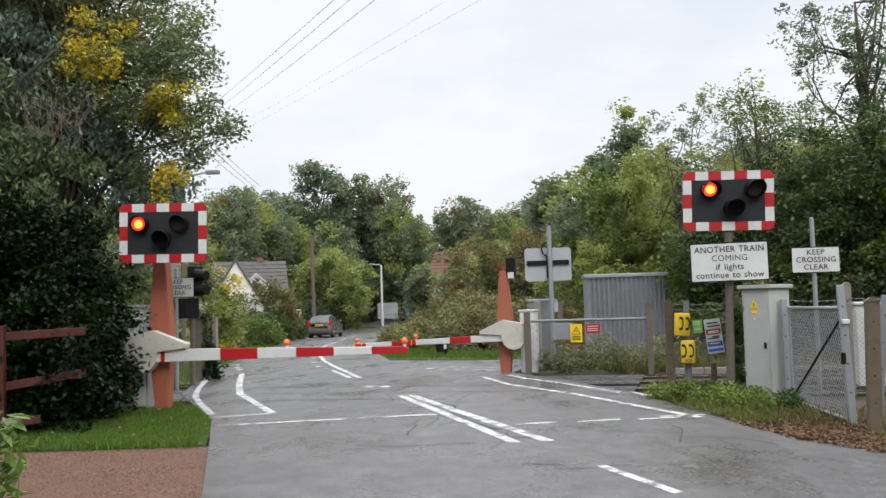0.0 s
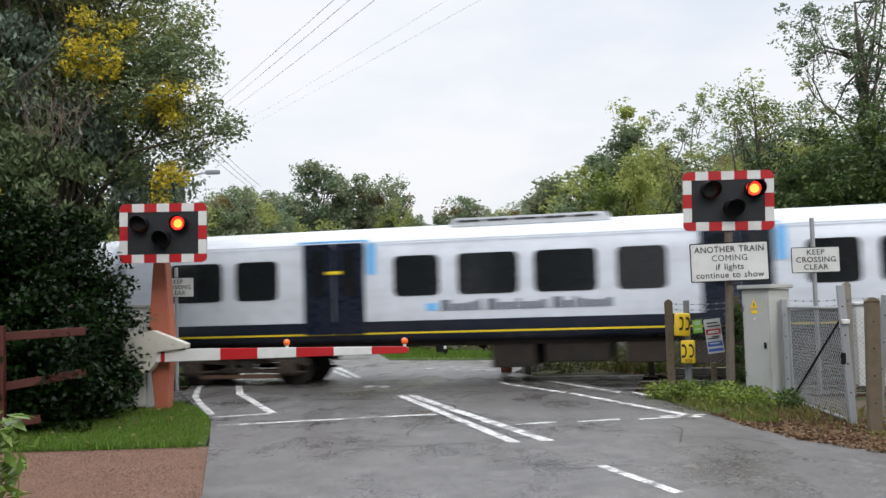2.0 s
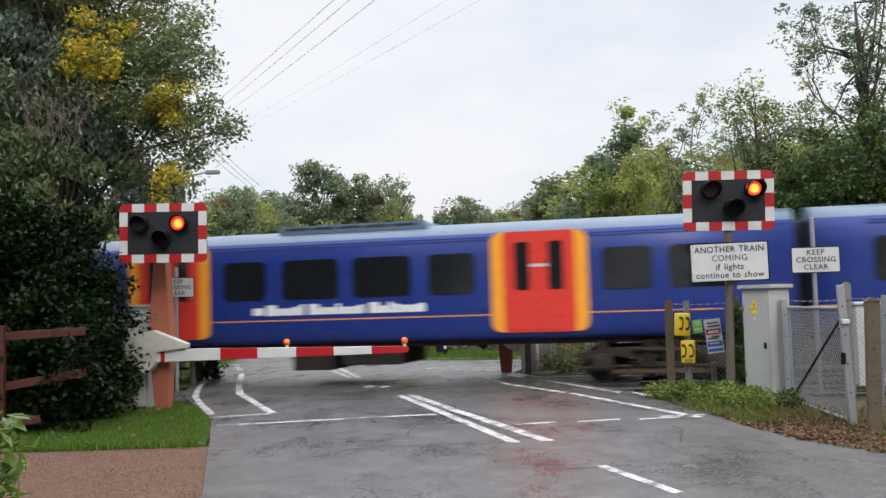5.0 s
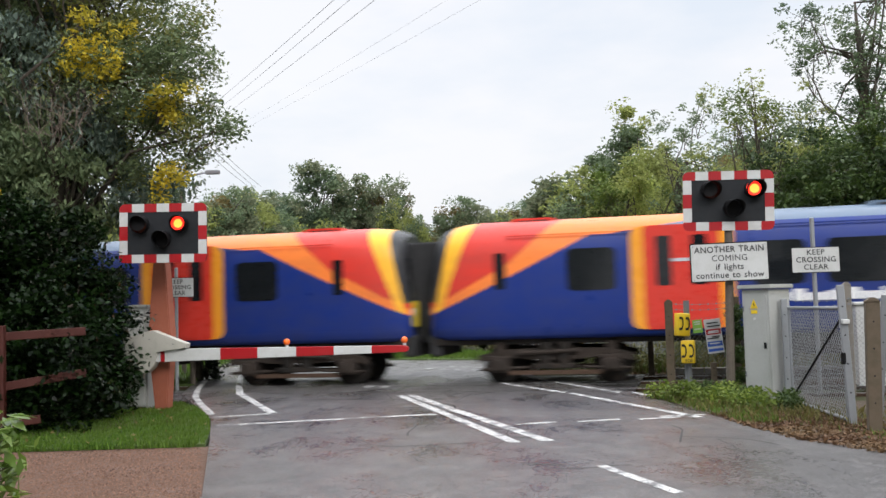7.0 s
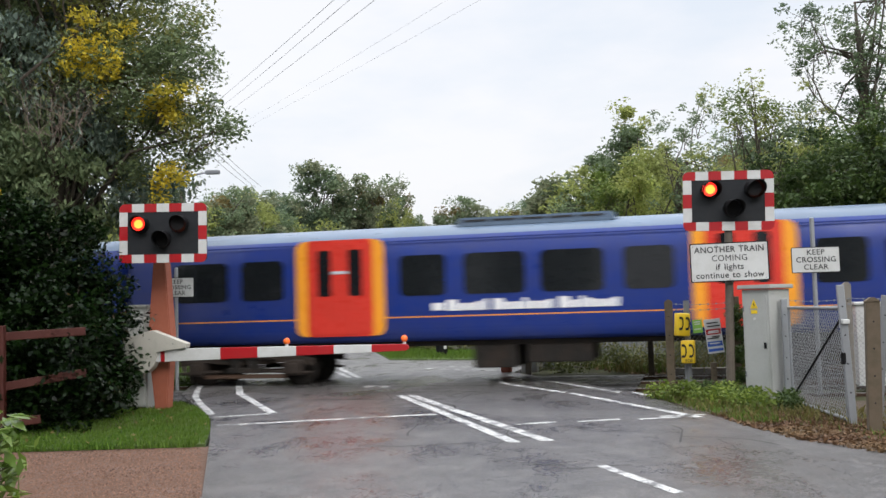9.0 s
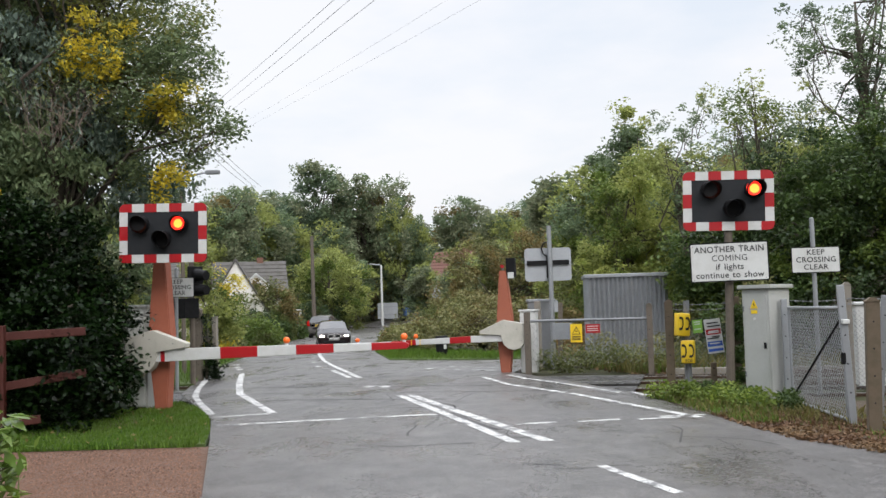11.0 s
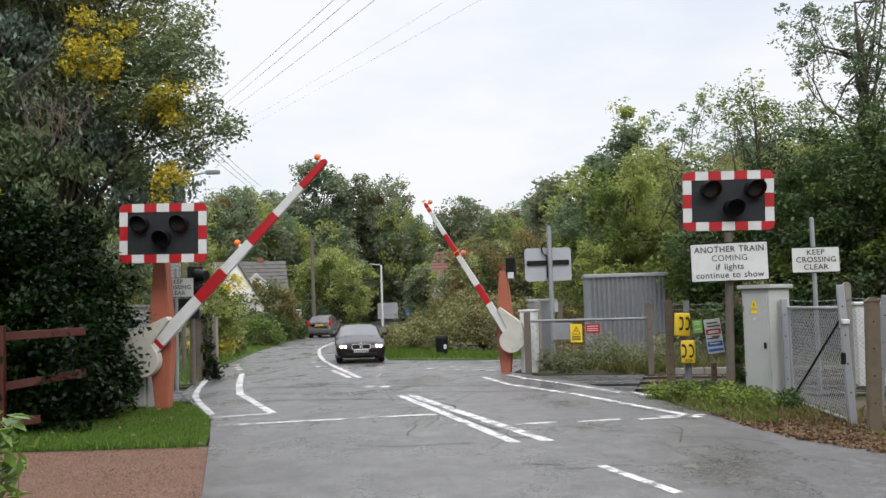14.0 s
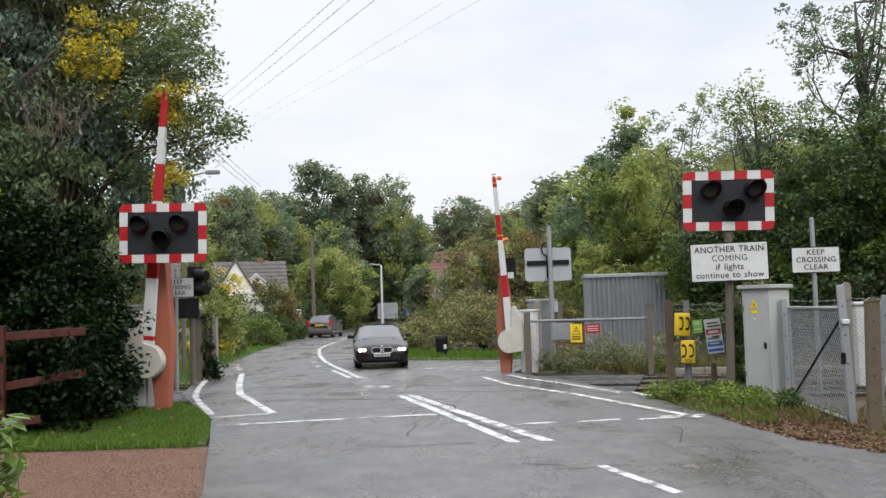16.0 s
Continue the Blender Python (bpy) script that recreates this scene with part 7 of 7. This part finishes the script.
def car(name, label, m, st, scr, side, rear, paint, wheel_r, axles, track):
    """A car, x forwards, wheels on z = 0. st: stations (x, low, belt, top, half widths low, belt, top), front to rear;
    scr, side, rear: first station of the windscreen, the range of the side windows, first station of the rear window."""
    th = thing(name, label, "car", m, "cars")
    P = []
    for x, lo, be, to, wl, wb, wt in st:
        mid = lo + (be - lo) * 0.55
        P.append([(x, 0, lo), (x, wl * 0.92, lo), (x, wl, lo + 0.12), (x, max(wl, wb) + 0.01, mid), (x, wb, be), (x, wt + (wb - wt) * 0.12, to - 0.07), (x, wt * 0.82, to), (x, 0, to + 0.025)])
    def grid(sel, off=0.0):
        bm = bm_new()
        for i in range(len(P) - 1):
            for j in range(7):
                if not sel(i, j):
                    continue
                for s in (1, -1):
                    q = [P[i][j], P[i][j + 1], P[i + 1][j + 1], P[i + 1][j]]
                    vs = [bm.verts.new((a, s * b, c)) for a, b, c in (q if s < 0 else q[::-1])]
                    try:
                        bm.faces.new(vs)
                    except ValueError:
                        pass
        bmesh.ops.remove_doubles(bm, verts=bm.verts[:], dist=0.001)
        return bm
    def is_scr(i, j):
        return i == scr and j >= 5
    def is_side(i, j):
        return side[0] <= i < side[1] and j == 4
    def is_rear(i, j):
        return i == rear and j >= 5
    bm = grid(lambda i, j: not (is_scr(i, j) or is_side(i, j) or is_rear(i, j)))
    for k in (0, -1):
        ring = [v for v in bm.verts if abs(v.co.x - st[k][0]) < 1e-4]
        ring.sort(key=lambda v: math.atan2(v.co.z - (st[k][1] + st[k][3]) / 2, v.co.y))
        bm.faces.new(ring)
    bmesh.ops.recalc_face_normals(bm, faces=bm.faces[:])
    body = part("body", bm, paint, th, "", True)
    for f, nm in ((is_scr, "windscreen"), (is_rear, "rear_window")):
        part(nm, grid(f), MAT["windscreen"], th, "", True)
    for i in range(side[0], side[1]):
        part("side_window", grid(lambda a, b, i=i: a == i and b == 4), MAT["glass"], th)
        if i > side[0]:
            for s in (-1, 1):
                a, b = Vector(P[i][4]), Vector(P[i][5])
                a.y *= s
                b.y *= s
                bm = bm_new()
                rod(bm, a, b, 0.03, 0.025, 8)
                part("pillar", bm, paint, th)
    for ax in axles:
        for s in (-1, 1):
            w = thing("wheel", "", "", pose(ax, s * track, wheel_r))
            w.parent = th
            bm = bm_new()
            rod(bm, (0, -0.11, 0), (0, 0.11, 0), wheel_r, wheel_r, 28)
            bmesh.ops.bevel(bm, geom=[e for e in bm.edges if len(e.link_faces) == 2 and e.calc_face_angle(0) > 1], offset=0.03, segments=2, affect="EDGES")
            part("tyre", bm, MAT["rubber"], w)
            bm = bm_new()
            rod(bm, (0, s * 0.10, 0), (0, s * 0.118, 0), wheel_r * 0.66, wheel_r * 0.62, 24)
            rim = part("rim", bm, MAT["alloy"], w)
            for k in range(5):
                a = radians(72 * k)
                bm = bm_new()
                box(bm, (math.cos(a) * wheel_r * 0.42, s * 0.121, math.sin(a) * wheel_r * 0.42), (0.09, 0.006, 0.05), 0, Matrix.Rotation(-a, 4, "Y"))
                part("spoke_gap", bm, MAT["black"], rim)
            bm = bm_new()
            arch = [(ax + (wheel_r + 0.07) * math.cos(radians(a)), wheel_r + (wheel_r + 0.05) * math.sin(radians(a))) for a in range(-20, 201, 20)]
            prism(bm, arch, s * (track - 0.14), s * (track + 0.105))
            part("wheel_arch", bm, MAT["black"], th)
    for s in (-1, 1):
        i = scr + 1
        bm = bm_new()
        box(bm, (st[i][0] + 0.28, s * (st[i][5] + 0.12), st[i][2] + 0.08), (0.12, 0.20, 0.13), 0.03)
        part("mirror", bm, paint, th, "door mirror")
    return th, body


bmw_st = [(2.27, 0.28, 0.60, 0.66, 0.66, 0.68, 0.56), (2.16, 0.20, 0.68, 0.74, 0.83, 0.82, 0.68), (1.90, 0.19, 0.76, 0.81, 0.885, 0.87, 0.72), (1.30, 0.19, 0.86, 0.93, 0.90, 0.885, 0.74), (0.78, 0.19, 0.93, 1.00, 0.905, 0.885, 0.74), (0.0, 0.19, 0.95, 1.375, 0.905, 0.885, 0.64), (-0.75, 0.19, 0.96, 1.42, 0.905, 0.885, 0.645), (-1.55, 0.19, 0.97, 1.40, 0.905, 0.88, 0.63), (-1.98, 0.20, 0.97, 1.34, 0.89, 0.86, 0.60), (-2.20, 0.26, 0.90, 1.02, 0.85, 0.83, 0.66), (-2.27, 0.34, 0.78, 0.86, 0.76, 0.75, 0.62)]
estate, ebody = car("estate_car", "wet black estate car with lit headlights driving up", pose(-1.8, 30, 0), bmw_st, 4, (5, 8), 8, BLACK_CAR, 0.325, (1.38, -1.38), 0.775)
estate.scale = (0.9, 0.9, 0.9)
for s in (-1, 1):
    bm = bm_new()
    prism(bm, [(s * 0.50, 0.66), (s * 0.80, 0.70), (s * 0.83, 0.62), (s * 0.74, 0.56), (s * 0.48, 0.57)], 2.12, 2.265, "x")
    h = part("headlight", bm, MAT["chrome"], estate, "clear headlight unit")
    for y in (0.58, 0.71):
        bm = bm_new()
        rod(bm, (2.26, s * y, 0.625), (2.285, s * y, 0.625), 0.050, 0.045, 14)
        part("headlight_beam", bm, HEAD.mat, h, "lit headlight")
    bm = bm_new()
    prism(bm, rounded(0.33, 0.20, 0.07, 4, s * 0.185, 0.615), 2.20, 2.300, "x")
    g = part("grille_rim", bm, MAT["chrome"], estate, "chrome kidney grille rim")
    bm = bm_new()
    prism(bm, rounded(0.27, 0.145, 0.05, 4, s * 0.185, 0.615), 2.21, 2.306, "x")
    part("grille", bm, MAT["black"], g)
    bm = bm_new()
    rod(bm, (2.17, s * 0.66, 0.33), (2.20, s * 0.66, 0.33), 0.055, 0.05, 12)
    part("fog_lamp", bm, MAT["chrome"], estate)
    bm = bm_new()
    rod(bm, (0.0, s * 0.60, 1.40), (-1.7, s * 0.58, 1.42), 0.018, 0.018, 8)
    part("roof_rail", bm, MAT["black"], estate)
bm = bm_new()
box(bm, (2.235, 0, 0.33), (0.1, 1.15, 0.13), 0.03)
part("air_intake", bm, MAT["black"], estate, "dark lower air intake")
bm = bm_new()
box(bm, (2.31, 0, 0.46), (0.02, 0.52, 0.11), 0.008)
np_ = part("number_plate", bm, MAT["white"], estate, "white number plate")
for k in range(6):
    bm = bm_new()
    box(bm, (2.323, -0.20 + 0.08 * k, 0.46), (0.004, 0.05, 0.07))
    part("plate_bar", bm, MAT["ink"], np_)
bm = bm_new()
rod(bm, (2.23, 0, 0.735), (2.26, 0, 0.735), 0.04, 0.04, 14)
part("badge", bm, MAT["chrome"], estate)

note_st = [(2.0, 0.28, 0.62, 0.70, 0.62, 0.64, 0.5), (1.85, 0.2, 0.76, 0.84, 0.80, 0.79, 0.62), (1.2, 0.2, 0.92, 1.02, 0.845, 0.83, 0.66), (0.85, 0.2, 0.97, 1.10, 0.845, 0.83, 0.66), (0.1, 0.2, 1.0, 1.48, 0.845, 0.83, 0.58), (-0.6, 0.2, 1.01, 1.53, 0.845, 0.83, 0.59), (-1.4, 0.2, 1.02, 1.50, 0.845, 0.825, 0.58), (-1.72, 0.2, 1.02, 1.44, 0.84, 0.815, 0.56), (-1.98, 0.24, 0.98, 1.06, 0.83, 0.80, 0.66), (-2.06, 0.26, 0.70, 0.78, 0.82, 0.80, 0.7), (-2.10, 0.30, 0.58, 0.64, 0.76, 0.76, 0.7)]
hatch, hbody = car("hatchback", "grey hatchback parked at the lane's edge seen from behind", pose(-8.2, 70.0, 0.0, 0, 0, 84), note_st, 3, (4, 7), 7, SILVER_CAR, 0.30, (1.30, -1.30), 0.74)
for s in (-1, 1):
    bm = bm_new()
    prism(bm, [(s * 0.62, 0.86), (s * 0.82, 0.84), (s * 0.82, 1.10), (s * 0.72, 1.22), (s * 0.66, 1.0)], -2.05, -1.86, "x")
    part("tail_light", bm, MAT["tail"], hatch, "red tail light")
bm = bm_new()
box(bm, (-2.065, 0, 0.86), (0.03, 0.52, 0.12), 0.01)
np2 = part("number_plate", bm, MAT["plate_yellow"], hatch, "yellow rear number plate")
for k in range(6):
    bm = bm_new()
    box(bm, (-2.083, -0.20 + 0.08 * k, 0.86), (0.004, 0.05, 0.07))
    part("plate_bar", bm, MAT["ink"], np2)
bm = bm_new()
box(bm, (-2.12, 0, 0.48), (0.10, 1.6, 0.28), 0.05)
part("bumper", bm, SILVER_CAR, hatch)
bm = bm_new()
box(bm, (-2.05, 0, 1.00), (0.03, 0.9, 0.035), 0.01)
part("chrome_strip", bm, MAT["chrome"], hatch)

# white van half hidden behind the far posts
th = thing("parked_van", "white van with yellow stripe half hidden by shrubs", "van", pose(-12.7, 58.5, 0.0, 0, 0, 96), "cars")
bm = bm_new()
prism(bm, [(-1.9, 0.35), (1.75, 0.35), (1.85, 0.75), (1.45, 1.05), (0.95, 1.75), (-1.8, 1.85), (-1.9, 1.0)], -0.8, 0.8)
bmesh.ops.bevel(bm, geom=bm.edges[:], offset=0.07, segments=2, affect="EDGES")
part("body", bm, MAT["white"], th, "", True)
for s in (-1, 1):
    bm = bm_new()
    prism(bm, [(0.1, 1.1), (1.15, 1.1), (0.85, 1.6), (0.1, 1.6)], s * 0.79, s * 0.815)
    part("side_window", bm, MAT["glass"], th)
    bm = bm_new()
    box(bm, (0, s * 0.808, 0.8), (3.0, 0.012, 0.16))
    part("yellow_stripe", bm, MAT["yellow"], th)
    for ax in (-1.2, 1.2):
        bm = bm_new()
        rod(bm, (ax, s * 0.6, 0.3), (ax, s * 0.83, 0.3), 0.3, 0.3, 20)
        part("wheel", bm, MAT["rubber"], th)
bm = bm_new()
box(bm, (-1.88, 0, 1.4), (0.05, 1.2, 0.5), 0.02)
part("rear_window", bm, MAT["glass"], th)

# ---- street furniture beyond the crossing ----
th = thing("litter_bin", "black litter bin with white notice on the far verge", "litter bin", pose(-0.15, 36.8, 0.05))
bm = bm_new()
rod(bm, (0, 0, 0), (0, 0, 0.62), 0.20, 0.23, 18)
part("body", bm, MAT["black"], th)
bm = bm_new()
rod(bm, (0, 0, 0.62), (0, 0, 0.72), 0.25, 0.21, 18)
part("lid", bm, MAT["black"], th)
bm = bm_new()
box(bm, (0.12, -0.215, 0.33), (0.10, 0.01, 0.16), 0.003)
part("notice", bm, MAT["white"], th, "small white notice")


def back_sign(m, z, w, h, label, poles=(0.0,), tri=False, front="signgrey"):
    th = thing("road_sign", label, "road sign", m, "road signs")
    bm = bm_new()
    if tri:
        prism(bm, [(-w / 2, z + h * 0.45), (w / 2, z + h * 0.45), (0, z + h)], -0.02, 0.0)
        prism(bm, rounded(w * 0.85, h * 0.5, 0.02, 3, 0, z + h * 0.2), -0.02, 0.0)
    else:
        prism(bm, rounded(w, h, 0.06, 4, 0, z + h / 2), -0.03, 0.0)
    plate = part("plate", bm, MAT[front], th)
    for x in poles:
        bm = bm_new()
        rod(bm, (x, 0.04, 0), (x, 0.04, z + h * 0.9), 0.04, 0.04, 10)
        part("pole", bm, MAT["galv"], th)
    if not tri and w > 1:
        for k in (0.25, 0.75):
            bm = bm_new()
            box(bm, (0, -0.045, z + h * k), (w * 0.95, 0.03, 0.05))
            part("stiffener", bm, MAT["galv"], plate)
    return th


back_sign(pose(-5.6, 100, 0.5, 0, 0, -5), 0.4, 2.0, 1.55, "large grey road sign seen from behind on the bend", (-0.7, 0.7))
back_sign(pose(-0.45, 60, 0), 2.05, 0.62, 1.1, "triangular road sign seen from behind above brambles", (0.0,), True)
back_sign(pose(-9.55, 66.0, 0, 0, 0, 4), 1.55, 0.52, 0.42, "small white notice on a thin post by the hedge", (0.0,), False, "white")
back_sign(pose(3.05, 30.2, 0), 1.55, 0.62, 0.36, "small grey sign seen from behind among posts", (0.1,))
th = thing("distant_van", "small blue vehicle glimpsed on the far bend", "car", pose(-3.3, 103, 0.6, 0, 0, 15), "cars")
bm = bm_new()
prism(bm, [(-0.9, 0.5), (0.9, 0.5), (0.95, 0.9), (0.6, 1.35), (-0.8, 1.35), (-0.95, 0.9)], -0.8, 0.8)
bmesh.ops.bevel(bm, geom=bm.edges[:], offset=0.06, segments=2, affect="EDGES")
part("body", bm, worn("blue_car", (0.04, 0.10, 0.25), 0.3), th)
for s in (-1, 1):
    for ax in (-0.6, 0.6):
        bm = bm_new()
        rod(bm, (ax, s * 0.6, 0.28), (ax, s * 0.82, 0.28), 0.28, 0.28, 16)
        part("wheel", bm, MAT["rubber"], th)

# road signal of the far lane, seen from the side behind the left post
th = thing("level_crossing_signal", "black signal lamps seen from the side on timber post", "warning signal", pose(-6.35, 25.6, 0, 0, 0, 60), "road warning signals")
bm = bm_new()
rod(bm, (0, 0, 0), (0, 0, 3.1), 0.07, 0.065, 10)
part("post", bm, MAT["timber"], th)
bm = bm_new()
box(bm, (0.0, -0.12, 2.62), (0.5, 0.06, 0.75), 0.02)
part("backboard", bm, MAT["black"], th)
for z in (2.78, 2.42):
    bm = bm_new()
    rod(bm, (0, -0.15, z), (0, -0.50, z - 0.03), 0.16, 0.12, 16)
    part("hood", bm, MAT["black"], th)
bm = bm_new()
box(bm, (-0.1, 0.1, 1.95), (0.5, 0.4, 0.5), 0.02)
part("equipment_case", bm, MAT["black"], th)
# the ivy shares the hedge's leaf colour with the shade in it
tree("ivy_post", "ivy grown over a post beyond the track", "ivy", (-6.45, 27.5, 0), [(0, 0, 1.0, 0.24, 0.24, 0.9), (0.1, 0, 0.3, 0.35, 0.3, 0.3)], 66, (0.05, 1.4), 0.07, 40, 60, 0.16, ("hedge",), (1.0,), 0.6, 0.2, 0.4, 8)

# red-brown paddock fence in front of the hedge
th = thing("paddock_fence", "red-brown painted post and rail fence before the hedge", "fence", pose(0, 0, 0))
for a, b in (((-6.95, 15.1, 1.52), (-5.40, 15.3, 1.58)), ((-6.95, 15.1, 0.74), (-5.40, 15.3, 0.96)), ((-6.95, 15.1, 0.20), (-6.05, 15.22, 0.30))):
    d = Vector(b) - Vector(a)
    bm = bm_new()
    box(bm, (0, 0, 0), (d.length, 0.05, 0.125), 0.01)
    ob = part("fence_rail", bm, MAT["fencered"], th)
    ob.matrix_basis = Matrix.Translation((Vector(a) + Vector(b)) / 2) @ d.to_track_quat("X", "Z").to_matrix().to_4x4()
for x, y in ((-6.58, 15.10),):
    bm = bm_new()
    box(bm, (x, y, 0.85 if x < -6 else 0.6), (0.11, 0.11, 1.7 if x < -6 else 1.2), 0.012)
    part("fence_post", bm, MAT["fencered"], th)
# ---- what moves ----


def motions():
    near = [(0.0, 0.0), (11.3, 1.0), (11.5, 5.2), (11.7, 9.2), (12.1, 15.9), (12.5, 21.8), (13.0, 29.3), (13.5, 36.8), (14.0, 44.8), (14.5, 53.2), (15.0, 62.5), (15.5, 73.3), (15.8, 80.1), (16.0, 85.0)]
    walk(near_boom, [(t, pose(0, -0.14, 1.0, 0, -a, 0)) for t, a in near])
    far = [(0.0, -1.8), (11.2, -1.8), (11.7, 6.0), (12.1, 16.0), (12.5, 27.5), (13.0, 38.5), (13.5, 49.0), (14.0, 58.8), (14.5, 68.2), (15.0, 77.0), (15.5, 83.0), (16.0, 86.0)]
    walk(far_boom, [(t, pose(0, -0.14, 1.0, 0, a, 0)) for t, a in far])
    # the train runs through, gathering speed
    for ob, behind, half in COACHES:
        rows = []
        for i in range(33):
            t = 0.5 * i
            rows.append((t, tpose(-23.26 + 24.884 * t + 0.1183 * t * t - behind, FAR, 0.0, half)))
        walk(ob, rows)
    # the dark estate car comes down the lane and slows
    drive = [(0.0, 16, 131, 240), (8.6, 10, 128, 235), (9.2, -1.0, 113, 238), (9.8, -5.9, 91, 262), (10.3, -6.4, 73, 270), (10.8, -5.9, 56, 276), (11.3, -5.1, 46.65, 280), (11.6, -4.9, 44.9, 280), (12.0, -4.5, 42.65, 280), (12.5, -4.0, 40.13, 279), (13.0, -3.68, 38.73, 278), (13.5, -3.3, 37.4, 278), (14.0, -2.97, 35.97, 277), (14.5, -2.68, 34.85, 277), (15.0, -2.42, 33.8, 276), (15.5, -2.21, 33.1, 276), (16.0, -2.04, 32.6, 276)]
    rows = [(t, pose(x - 0.06, y - 0.45, road_z(x, y), 0, 0, a)) for t, x, y, a in drive]
    walk(estate, rows)
    # the red lamps flash in turn: the disc turns its bright face out or away
    for disc, which, rest in FLASHERS:
        edges = []
        for k in range(-1, 20):
            on, off = (0.65 + 0.74 * k, 1.005 + 0.74 * k) if which == "a" else (0.265 + 0.74 * k, 0.65 + 0.74 * k)
            if on > 13.86:
                break
            edges += [(on, 1), (min(off, 13.86), 0)]
        lit = 1 if which == "a" else 0
        rows = [(0.0, rest @ pose(0, 0, 0, 0, 0, 0 if lit else 180))]
        for t, state in edges:
            if t <= 0.05:
                continue
            a0, a1 = (180, 0) if state else (0, 180)
            if state == lit:
                continue
            lit = state
            f = round(t * FPS)
            half = 15 * round(t * FPS / 15)
            if half - 3 < f - 2 < half:
                f = half + 2 if half < t * FPS else half - 1
            for j in range(4):
                rows.append(((f - 2 + j) / FPS, rest @ pose(0, 0, 0, 0, 0, a0 + (a1 - a0) * j / 3)))
        rows.append((16.0, rows[-1][1]))
        walk(disc, rows)


motions()
